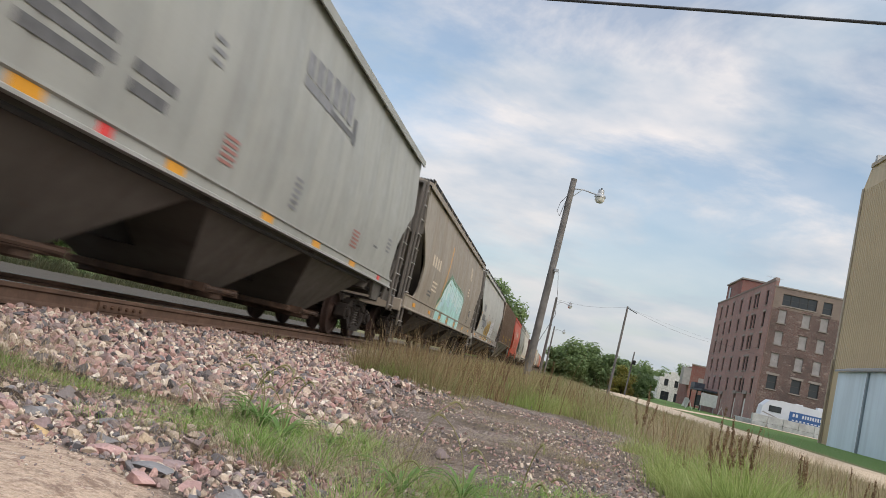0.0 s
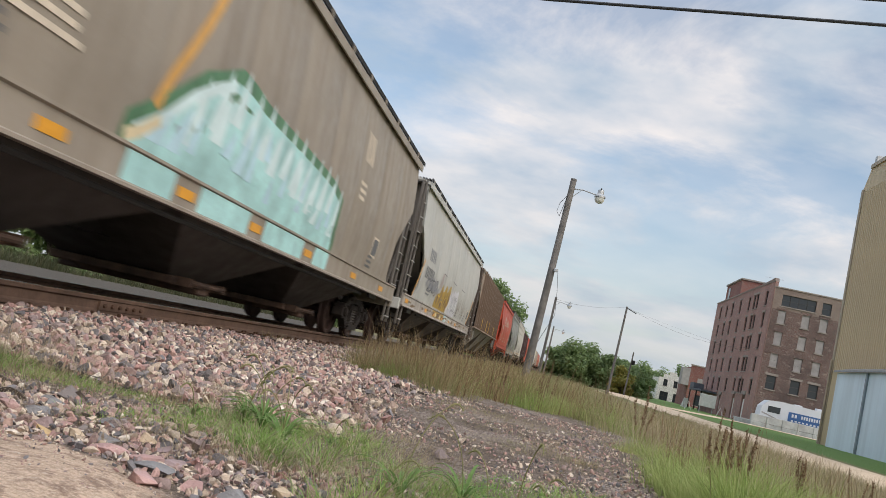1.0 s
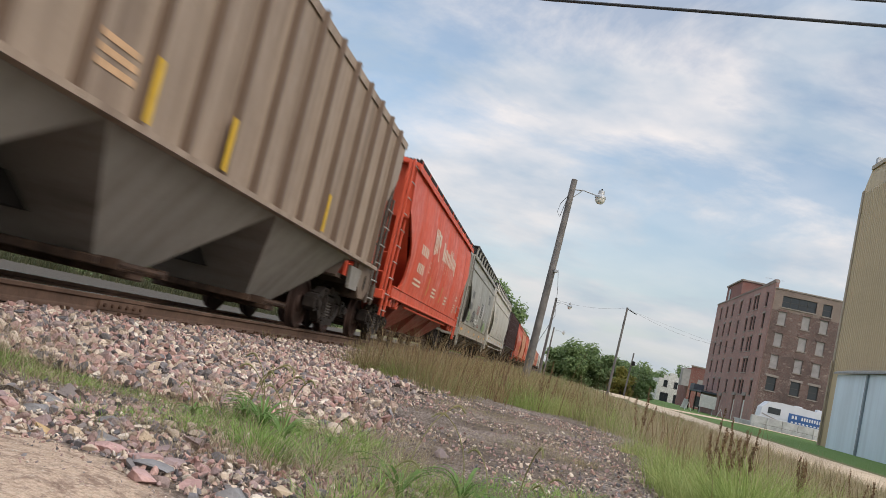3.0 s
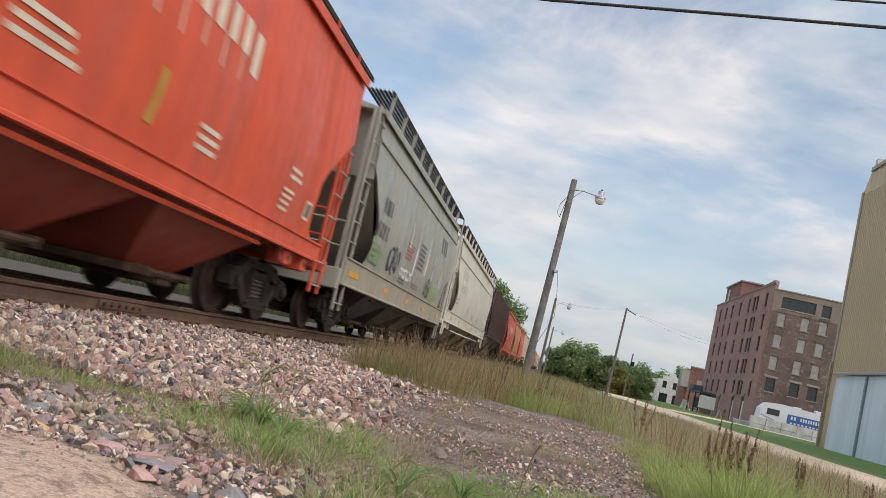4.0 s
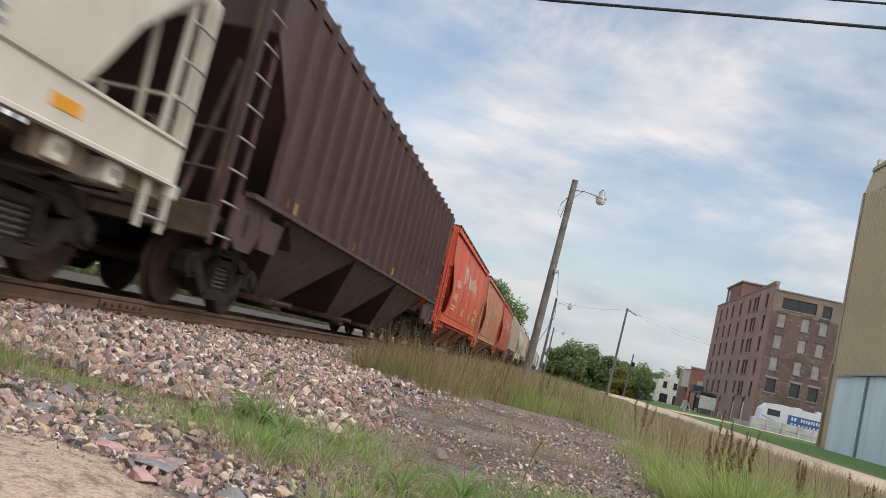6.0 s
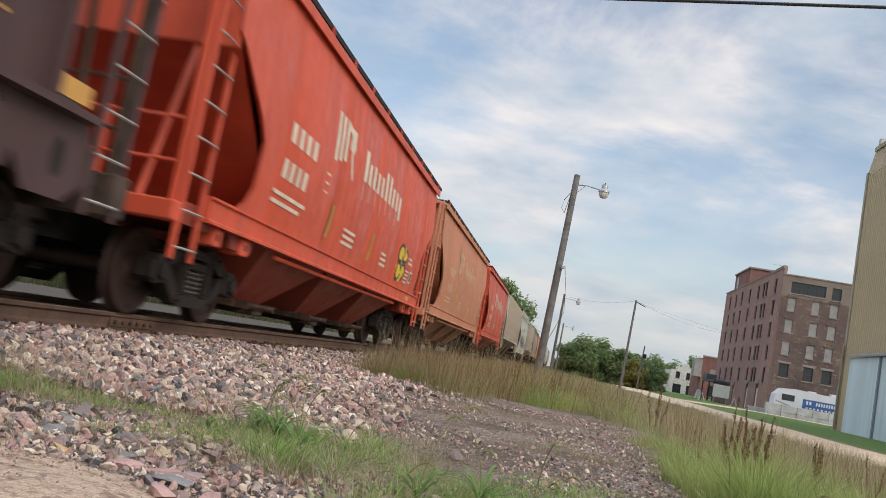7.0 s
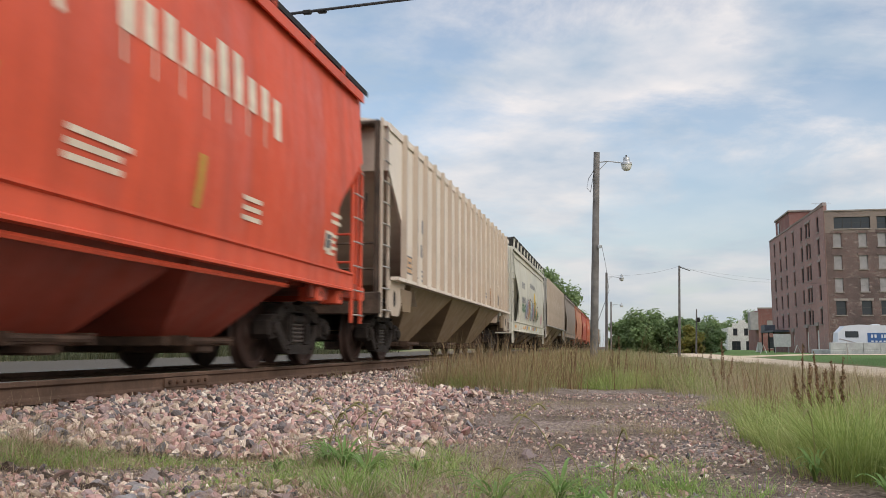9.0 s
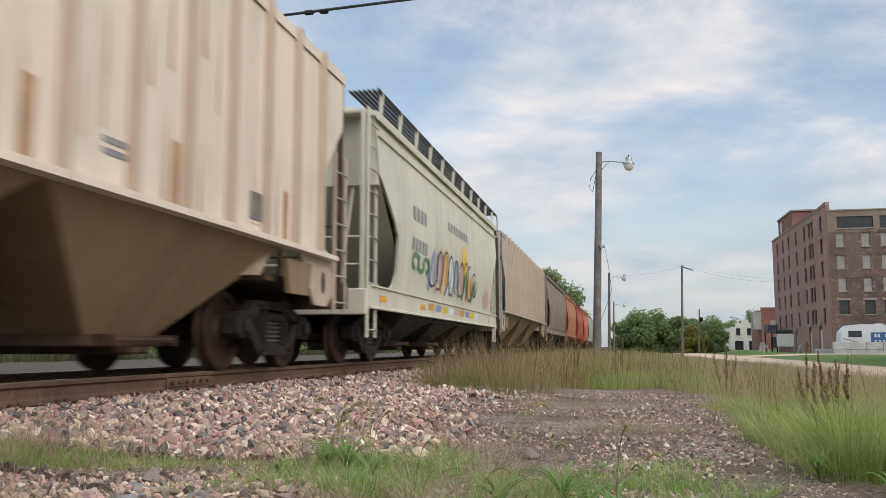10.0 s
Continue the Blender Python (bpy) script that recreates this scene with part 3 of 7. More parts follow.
def add_window(house, origin, along, inward, hole, filling, lintel, panes=(1, 2)):
    """A window in its opening: frame, glass or boards, sill and lintel."""
    u0, v0, u1, v1 = hole
    s = Shape()
    t = 0.07
    for a in ((u0, v0, u0 + t, v1), (u1 - t, v0, u1, v1), (u0 + t, v0, u1 - t, v0 + t), (u0 + t, v1 - t, u1 - t, v1)):
        oriented_box(s, origin, along, inward, *a, 0.14, 0.24)
    for k in range(1, panes[0]):
        u = u0 + (u1 - u0) * k / panes[0]
        oriented_box(s, origin, along, inward, u - 0.04, v0 + t, u + 0.04, v1 - t, 0.15, 0.23)
    for k in range(1, panes[1]):
        v = v0 + (v1 - v0) * k / panes[1]
        oriented_box(s, origin, along, inward, u0 + t, v - 0.035, u1 - t, v + 0.035, 0.16, 0.22)
    w = part("window", s, FRAME_DARK if filling == "glass" else STONE_TRIM, house, "dark glazed window" if filling == "glass" else "boarded-up window")
    s = Shape()
    oriented_box(s, origin, along, inward, u0 + 0.01, v0 + 0.01, u1 - 0.01, v1 - 0.01, 0.185 if filling == "glass" else 0.10, 0.20)
    part("pane" if filling == "glass" else "board", s, GLASS if filling == "glass" else BOARD_GREY, w)
    s = Shape()
    oriented_box(s, origin, along, inward, u0 - 0.12, v0 - 0.14, u1 + 0.12, v0 - 0.002, -0.10, 0.12)
    part("sill", s, STONE_TRIM, w)
    if lintel:
        s = Shape()
        oriented_box(s, origin, along, inward, u0 - 0.22, v1 + 0.003, u1 + 0.22, v1 + 0.30, -0.07, 0.1)
        part("lintel", s, lintel, w)


def build_mill():
    """The six-storey brick warehouse."""
    x0, y0, z0 = 27.6, 120.0, -0.6
    W, D, H = 21.0, 41.0, 19.2
    house = thing("brick_warehouse", "six-storey old brick warehouse with many boarded windows", "building")
    # face towards the camera: sooty brick below, buff brick on the top storey
    o, al, inn = (x0 + 0.004, y0 - 0.012, z0), (1, 0, 0), (0, 1, 0)
    rows = [5.4, 8.45, 11.45, 14.4]
    cols = [1.0, 4.15, 6.5, 10.4, 14.2, 17.6]
    holes = []
    for r, v in enumerate(rows):
        for c in cols:
            h = 1.8 if r else 1.85
            holes.append((c, v, c + (1.02 if r else 1.25), v + h))
    top = [(1.2, 16.85, 5.7, 18.4), (6.5, 16.75, 7.7, 18.4), (10.4, 16.75, 11.6, 18.4)]
    split = 16.3
    part("wall", wall_sheet(o, al, W, split, holes, 0.4, inn), BRICK_DARK, house)
    part("wall", wall_sheet((x0 + 0.004, y0 - 0.012, z0 + split), al, W, H - split, [(a, b - split, c, d - split) for a, b, c, d in top], 0.4, inn), BRICK_PALE, house)
    for h in holes:
        low = h[1] < 6
        add_window(house, o, al, inn, h, "glass" if low else "board", STONE_TRIM if low else BRICK_DARK)
    add_window(house, o, al, inn, top[0], "glass", None, (4, 2))
    for h in top[1:]:
        add_window(house, o, al, inn, h, "glass", None, (1, 2))
    # long face towards the track
    o, al, inn = (x0, y0 + D, z0), (0, -1, 0), (1, 0, 0)
    holes, kinds = [], []
    for r, v in enumerate((4.3, 7.5, 10.7, 13.8, 16.9)):
        for c in (4.0, 9.2, 14.0, 20.0, 26.0, 29.4, 31.2, 36.6):
            holes.append((c, v, c + 1.25, v + 2.1))
    doors = [(17.2, 0.3, 18.6, 3.6), (27.0, 0.3, 28.6, 4.0), (33.4, 0.3, 35.2, 4.1)]
    part("wall", wall_sheet((x0, y0 + D, z0), al, 19.0, 20.0, [h for h in holes if h[0] < 19] + [doors[0]], 0.4, inn), BRICK_RED, house)
    part("wall", wall_sheet((x0, y0 + 22.0, z0), al, 22.0, 20.0, [(h[0] - 19, h[1], h[2] - 19, h[3]) for h in holes if h[0] >= 19] + [(a - 19, b, c - 19, d) for a, b, c, d in doors[1:]], 0.4, inn), BRICK_RED, house)
    for k, h in enumerate(holes):
        add_window(house, o, al, inn, h, "glass", STONE_TRIM if k % 3 else None)
    for d in doors:
        s = Shape()
        oriented_box(s, o, al, inn, d[0] + 0.1, d[1], d[2] - 0.1, d[3] - 0.6, 0.2, 0.28)
        door = part("door", s, FRAME_WHITE, house, "tall white door")
        s = Shape()
        oriented_box(s, o, al, inn, d[0] - 0.25, d[3], d[2] + 0.25, d[3] + 0.5, -0.15, 0.2)
        part("lintel", s, STONE_TRIM, door)
    # gable-stepped corner parapet, roof, stair tower and corner pipe
    s = Shape()
    s.box((x0 + 0.42, y0 + 0.42, z0 + H - 0.7), (x0 + W - 0.4, y0 + 22, z0 + H - 0.4))
    s.box((x0 + 0.42, y0 + 22, z0 + 18.5), (x0 + W - 0.4, y0 + D - 0.4, z0 + 18.8))
    part("roof", s, STEEL_DARK, house)
    s = Shape()
    s.prism([(y0 - 0.01, z0 + 20.0), (y0 + 0.35, z0 + 20.5), (y0 + 0.8, z0 + 20.5), (y0 + 8, z0 + 20.3), (y0 + 22, z0 + 20.3), (y0 + 22, z0 + 20.0)], x0 - 0.06, x0 + 0.45)
    part("parapet", s, BRICK_PALE, house)
    s = Shape()
    s.box((x0 - 0.05, y0 - 0.12, z0 + H), (x0 + W, y0 + 0.42, z0 + H + 0.16))
    s.box((x0 - 0.1, y0 + 22.0, z0 + 20.0), (x0 + 0.42, y0 + D, z0 + 20.2))
    part("coping", s, STONE_TRIM, house)
    s = Shape()
    s.box((x0 + 0.3, y0 + 24, z0 + 18.6), (x0 + 4.6, y0 + 36.0, z0 + 22.9))
    tower = part("stair_tower", s, BRICK_TOWN, house, "red brick tower on the roof")
    s = Shape()
    s.box((x0 + 0.1, y0 + 23.8, z0 + 22.9), (x0 + 4.8, y0 + 36.2, z0 + 23.15))
    part("coping", s, STONE_TRIM, tower)
    s = Shape()
    s.box((x0 + 0.24, y0 + 32.5, z0 + 20.4), (x0 + 0.32, y0 + 33.9, z0 + 22.3))
    part("pane", s, GLASS, tower)
    s = Shape()
    s.tube([(x0 - 0.02, y0 - 0.14, z0 + 0.2), (x0 - 0.02, y0 - 0.14, z0 + H)], 0.07, 8)
    part("downpipe", s, plain("rusty_downpipe", (0.22, 0.13, 0.11), 0.7, 0, 0.3, 2, 0.1), house)
    s = Shape()
    s.box((x0 + 12.9, y0 + 1.0, z0 + H), (x0 + 14.0, y0 + 2.1, z0 + H + 1.3))
    part("vent_box", s, STEEL_DARK, house)
    for m in (1, -1):
        s = Shape()
        if m > 0:
            s.box((x0 + W - 0.4, y0 + 0.4, z0), (x0 + W, y0 + D, z0 + 18.6))
        else:
            s.box((x0 + 0.4, y0 + D - 0.4, z0), (x0 + W - 0.4, y0 + D, z0 + 18.6))
        part("wall", s, BRICK_DARK, house)
    # rooftop aerial
    s = Shape()
    s.tube([(x0 + 1.4, y0 + 6, z0 + H - 0.4), (x0 + 1.4, y0 + 6, z0 + H + 2.2)], 0.02, 5)
    s.tube([(x0 - 0.2, y0 + 6, z0 + H + 2.1), (x0 + 2.4, y0 + 6, z0 + H + 2.05)], 0.014, 4)
    for k in range(5):
        s.tube([(x0 + k * 0.5, y0 + 5.4, z0 + H + 2.08), (x0 + k * 0.5, y0 + 6.6, z0 + H + 2.08)], 0.010, 4)
    part("aerial", s, GALVANISED, house)
    # loading dock with canopy and stair on the track side
    s = Shape()
    s.box((x0 - 2.6, y0 + 26, z0 + 3.6), (x0 - 0.05, y0 + 38, z0 + 3.9))
    s.box((x0 - 2.7, y0 + 33, z0 + 3.9), (x0 - 1.0, y0 + 37, z0 + 4.9))
    dock = part("dock_canopy", s, plain("blue_grey_canopy", (0.09, 0.10, 0.12), 0.7, 0, 0.3, 1, 0.1), house)
    for y in (26.3, 31, 37.6):
        s = Shape()
        s.box((x0 - 2.5, y0 + y, z0), (x0 - 2.3, y0 + y + 0.2, z0 + 3.6))
        part("post", s, STEEL_DARK, dock)
    s = Shape()
    for k in range(8):
        s.box((x0 - 3.4, y0 + 38.6 - 0.35 * k, z0 + 0.1), (x0 - 2.7, y0 + 38.95 - 0.35 * k, z0 + 0.2 + 0.22 * (k + 1)))
    part("stair", s, FRAME_WHITE, dock, "white-painted outside stair")


def sheet_metal(name, col, pitch, along):
    """Ribbed metal cladding: fine vertical relief and rain streaks."""
    ma, nt, bs = tree_of(name)
    streak = noise_node(nt, 1.0, 4, 0.6, (1.2, 1.2, 0.06))
    n = noise_node(nt, 0.35, 5)
    c = ramp_node(nt, streak, [(0.3, tuple(v * 0.86 for v in col)), (0.7, tuple(min(1, v * 1.08) for v in col))])
    c = mix_node(nt, grey_ramp(nt, n, 0.45, 0.75, 0, 0.25), c, tuple(v * 0.7 for v in col))
    nt.links.new(c, bs.inputs["Base Color"])
    bs.inputs["Roughness"].default_value = 0.55
    return ma


def build_shed():
    """Tall tan metal-clad elevator house with a pale blue lean-to along its track side."""
    tan_metal = sheet_metal("tan_ribbed_cladding", (0.46, 0.365, 0.225), 0.45, 1)
    trim = plain("weathered_tan_trim", (0.33, 0.28, 0.21), 0.6, 0, 0.15, 1, 0.05)
    blue = sheet_metal("pale_blue_cladding", (0.56, 0.66, 0.73), 0.3, 1)
    shed = thing("elevator_house", "tall tan ribbed-metal elevator house", "building")
    x0, y1, z0 = 22.6, 74.0, -0.3
    H = 21.6
    s = Shape()
    s.prism([(30, z0), (y1, z0), (y1, z0 + H), (y1 - 1.4, z0 + 23.4), (30, z0 + 23.4)], x0, x0 + 14)
    part("wall", s, tan_metal, shed)
    rib = Shape()
    rib.prism([(0.0, -0.11), (-0.06, -0.05), (-0.06, 0.05), (0.0, 0.11)], z0 + 6.0, z0 + H - 0.25, 2)
    me = rib.mesh("cladding_rib", tan_metal)
    for k in range(70):
        o = part("cladding_rib", me, None, shed)
        o.location = (x0, y1 - 0.65 - 0.42 * k, 0)
    s = Shape()
    s.box((x0 - 0.10, y1 - 0.35, z0 + 0.0), (x0 + 0.1, y1 + 0.06, z0 + H))
    s.box((x0 - 0.12, 30, z0 + 23.15), (x0 + 14.1, y1 - 1.35, z0 + 23.5))
    part("trim", s, trim, shed)
    s = Shape()
    s.prism([(30, z0 + 23.5), (y1 - 1.6, z0 + 23.5), (y1 - 1.8, z0 + 23.6), (30, z0 + 23.6)], x0 + 0.02, x0 + 13.9)
    part("roof", s, tan_metal, shed)
    s = Shape()
    s.box((x0 + 0.0, y1 - 2.2, z0 + 23.6), (x0 + 0.5, y1 - 1.7, z0 + 24.1))
    part("vent", s, GALVANISED, shed)
    s = Shape()
    s.tube([(x0 - 0.18, y1 - 0.2, z0), (x0 - 0.18, y1 - 0.2, z0 + 7)], 0.09, 7)
    part("downpipe", s, trim, shed)
    lean = thing("metal_lean_to", "low pale-blue metal lean-to against the tan elevator house", "building")
    xa, yb = 21.85, 70.0
    s = Shape()
    s.box((xa, 30, z0), (x0 - 0.2, yb, z0 + 5.75))
    part("wall", s, blue, lean)
    s = Shape()
    s.prism([(xa - 0.25, z0 + 5.75), (x0 - 0.08, z0 + 6.05), (x0 - 0.08, z0 + 6.2), (xa - 0.25, z0 + 5.9)], 29.8, yb + 0.2, 1)
    part("roof", s, plain("grey_metal_roof", (0.25, 0.25, 0.25), 0.6, 0, 0.25, 2, 0.1), lean)
    s = Shape()
    pipe_paint = plain("blue_grey_pipe", (0.20, 0.24, 0.27), 0.5, 0.2, 0.15, 2, 0.05)
    for y in (yb - 6.6, yb - 14, yb - 22):
        s = Shape()
        s.box((xa - 0.14, y - 0.12, z0), (xa - 0.002, y + 0.12, z0 + 5.72))
        part("downpipe", s, pipe_paint, lean)


def build_trailer():
    """White camper trailer with a blue banner, behind a low block wall."""
    white = plain("white_fibreglass", (0.54, 0.56, 0.60), 0.35, 0, 0.06, 1, 0.0)
    blue = plain("blue_banner", (0.035, 0.10, 0.26), 0.6, 0, 0.1, 1, 0.0)
    t = thing("camper_trailer", "white camper trailer with a blue banner on its side", "trailer")
    y0, xL, z = 111.0, 26.4, -0.45
    s = Shape()
    s.prism([(xL, z + 1.6), (xL + 0.15, z + 2.8), (xL + 0.9, z + 3.6), (xL + 2.4, z + 3.75), (xL + 10.6, z + 3.45), (xL + 10.8, z + 0.7), (xL + 2.9, z + 0.7), (xL + 2.6, z + 1.5)], y0, y0 + 2.4, 1)
    part("body", s, white, t)
    s = Shape()
    s.box((xL + 3.4, y0 - 0.03, z + 1.25), (xL + 9.8, y0 - 0.004, z + 2.75))
    banner = part("banner", s, blue, t, "blue banner with white bars for writing")
    s = Shape()
    u = xL + 3.8
    for w in (0.75, 0.0, 3.9):
        if w:
            n = round(w / 0.30)
            for k in range(n):
                s.box((u + k * w / n, y0 - 0.045, z + 2.15), (u + (k + 0.62) * w / n, y0 - 0.034, z + 2.55))
        u += w + 0.2
    for k in range(11):
        s.box((xL + 3.8 + 0.45 * k, y0 - 0.045, z + 1.65), (xL + 4.05 + 0.45 * k, y0 - 0.034, z + 1.82))
    part("lettering", s, white, banner)
    s = Shape()
    s.box((xL + 0.9, y0 - 0.03, z + 2.2), (xL + 2.4, y0 - 0.004, z + 2.95))
    part("window", s, GLASS, t)
    s = Shape()
    for k, h in ((4.2, 0.2), (6.8, 0.3), (9.0, 0.22)):
        s.box((xL + k, y0 + 0.8, z + 3.4), (xL + k + 0.9, y0 + 1.6, z + 3.62 + h), 0.05)
    part("roof_unit", s, white, t)
    s = Shape()
    s.box((xL + 9.2, y0 - 0.03, z + 2.85), (xL + 10.3, y0 - 0.004, z + 3.2))
    part("window", s, GLASS, t)
    s = Shape()
    s.prism([(xL + 0.2, z + 1.95), (xL + 3.3, z + 1.15), (xL + 3.3, z + 1.28), (xL + 0.25, z + 2.1)], y0 - 0.012, y0 - 0.003, 1)
    part("stripe", s, BOARD_GREY, t, "grey swoosh stripe")
    for yy in (6.6, 7.7):
        s = Shape()
        s.lathe_x([(-0.12, 0.36), (0.12, 0.36)], 16)
        w = part("wheel", s, STEEL_DARK, t)
        w.matrix_basis = pose(xL + yy, y0 + 0.15, z + 0.36, 0, 0, 90)
    wall = thing("block_wall", "low wall of pale concrete blocks", "wall")
    for r in range(2):
        for k in range(7):
            s = Shape()
            s.box((xL - 1.4 + 1.83 * k, 108.6, z - 0.2 + 0.9 * r), (xL + 0.4 + 1.83 * k, 109.3, z + 0.68 + 0.9 * r), 0.03)
            part("block", s, CONCRETE, wall)
    s = Shape()
    s.box((xL - 2.4, 110, z - 0.2), (xL + 0.2, 114, z + 0.75), 0.03)
    part("block", s, CONCRETE, wall)


def build_town():
    """Small buildings at the end of the road."""
    plaster = brick_material("flaking_white_paint_on_brick", ((0.74, 0.72, 0.68), (0.80, 0.78, 0.74), (0.62, 0.60, 0.57)), (0.30, 0.22, 0.18), 0.64)
    h = thing("white_storefront", "old white-painted two-storey storefront with a stepped parapet", "building")
    x0, y0, z0 = 29.6, 240.0, -0.7
    holes = [(1.4, 4.4, 2.5, 6.2), (4.2, 4.4, 5.2, 6.2), (6.8, 4.2, 7.8, 6.0), (1.0, 0.4, 3.2, 2.8), (4.6, 0.4, 7.4, 2.8)]
    part("wall", wall_sheet((x0, y0, z0), (1, 0, 0), 9.0, 6.6, holes, 0.3, (0, 1, 0)), plaster, h)
    for q in holes:
        add_window(h, (x0, y0, z0), (1, 0, 0), (0, 1, 0), q, "glass", None, (2, 2))
    s = Shape()
    s.box((x0 + 1.2, y0, z0 + 6.6), (x0 + 6.0, y0 + 0.4, z0 + 7.6))
    s.box((x0 + 2.8, y0, z0 + 7.6), (x0 + 4.6, y0 + 0.4, z0 + 8.4))
    part("parapet", s, plaster, h)
    s = Shape()
    s.box((x0, y0 + 0.3, z0), (x0 + 9, y0 + 14, z0 + 6.4))
    part("rear", s, plaster, h)
    h = thing("red_brick_block", "dark red brick two-storey building with boarded windows", "building")
    x0, y0 = 33.6, 215.0
    holes = [(2.0, 5.4, 3.4, 7.6), (5.4, 5.6, 6.6, 7.4), (8.6, 5.6, 9.8, 7.4), (2.0, 1.0, 3.6, 3.6), (6.0, 1.0, 7.6, 3.6)]
    part("wall", wall_sheet((x0, y0, z0), (1, 0, 0), 11.0, 10.4, holes, 0.3, (0, 1, 0)), BRICK_TOWN, h)
    for k, q in enumerate(holes):
        add_window(h, (x0, y0, z0), (1, 0, 0), (0, 1, 0), q, "board" if k < 2 else "glass", None)
    s = Shape()
    s.box((x0, y0 + 0.3, z0), (x0 + 11, y0 + 16, z0 + 10.0))
    part("rear", s, BRICK_TOWN, h)
    s = Shape()
    s.box((x0 - 1.8, y0 - 0.2, z0 + 5.4), (x0 - 0.01, y0 + 4, z0 + 9.6))
    part("side_wing", s, BOARD_GREY, h)
    s = Shape()
    s.box((x0 - 0.1, y0 - 0.15, z0 + 10.4), (x0 + 11.1, y0 + 0.3, z0 + 10.7))
    part("coping", s, STONE_TRIM, h)
    b = thing("notice_board", "white signboard on two posts beside the road", "sign")
    s = Shape()
    s.box((22.0, 128, 0.6), (24.3, 128.12, 2.4), 0.02)
    part("panel", s, FRAME_WHITE, b)
    for x in (22.2, 24.0):
        s = Shape()
        s.tube([(x, 128.2, -0.6), (x, 128.2, 2.3)], 0.06, 6)
        part("post", s, GALVANISED, b)
    b = thing("trestle", "pair of white wooden trestles beside the signboard", "barrier")
    s = Shape()
    for x in (20.4, 24.9):
        s.tube([(x - 0.5, 127, -0.5), (x, 127, 0.9), (x + 0.5, 127, -0.5)], 0.07, 5)
    part("legs", s, FRAME_WHITE, b)


def street_lamp(x, y, base, top, arm, radius=0.15, lean=(0.0, 0.0), detail=True):
    """Wooden pole with a curved bracket and a bowl lantern."""
    p = thing("street_lamp", "grey weathered wooden pole with a bracket lamp", "street lamp", "lamp poles beside the track")
    xt, yt = x + lean[0], y + lean[1]
    s = Shape()
    path = [(x + (xt - x) * k / 8, y + (yt - y) * k / 8, base + (top - base) * k / 8) for k in range(9)]
    s.tube(path, radius, 12, taper=0.72)
    part("pole", s, POLE_WOOD, p, smooth=50)
    s = Shape()
    za = top - 0.45
    s.tube([(xt, yt, za), (xt + arm * 0.4, yt, za + 0.04), (xt + arm * 0.8, yt, za - 0.05), (xt + arm, yt, za - 0.06)], 0.032, 6)
    s.tube([(xt, yt, za - 0.45), (xt + arm * 0.35, yt, za + 0.02)], 0.018, 5)
    bracket = part("bracket", s, GALVANISED, p)
    s = Shape()
    s.lathe_z([(0.05, 0.22), (0.13, 0.20), (0.15, 0.02), (0.24, -0.06), (0.25, -0.14), (0.23, -0.15)], 14, (xt + arm, yt, za - 0.02))
    part("lantern", s, GALVANISED, p, smooth=40)
    ma = plain("milky_lamp_bowl", (0.62, 0.62, 0.58), 0.3, 0, 0.1, 3, 0.0)
    s = Shape()
    s.lathe_z([(0.22, -0.15), (0.21, -0.28), (0.14, -0.38), (0.04, -0.41)], 14, (xt + arm, yt, za - 0.02))
    part("bowl", s, ma, p, smooth=60)
    s = Shape()
    s.lathe_z([(0.035, 0.21), (0.035, 0.28), (0.015, 0.295)], 8, (xt + arm, yt, za - 0.02))
    part("photocell", s, STEEL_DARK, p)
    if detail:
        s = Shape()
        s.tube([(xt - 0.02, yt - 0.1, za - 0.2), (xt - 0.38, yt - 0.1, za - 0.75), (xt - 0.45, yt - 0.1, za - 1.15), (xt - 0.3, yt - 0.1, za - 1.35), (xt - 0.12, yt - 0.12, za - 0.4)], 0.014, 4)
        part("cable_loop", s, WIRE_BLACK, p)
        s = Shape()
        s.tube([(xt + 0.14, yt - 0.14, za - 3.7), (xt + 0.30, yt - 0.14, za - 4.6), (xt + 0.42, yt, za - 5.7), (x + 0.12, y, base + 2.0)], 0.012, 4)
        part("service_cable", s, WIRE_BLACK, p)
        s = Shape()
        s.box((xt - 0.02, yt - 0.24, za - 3.85), (xt + 0.14, yt - 0.12, za - 3.7), 0.02)
        part("junction_box", s, GALVANISED, p)
    return p


def sag(a, b, drop, n=14):
    a, b = Vector(a), Vector(b)
    return [tuple(a.lerp(b, k / n) - Vector((0, 0, drop * 4 * (k / n) * (1 - k / n)))) for k in range(n + 1)]


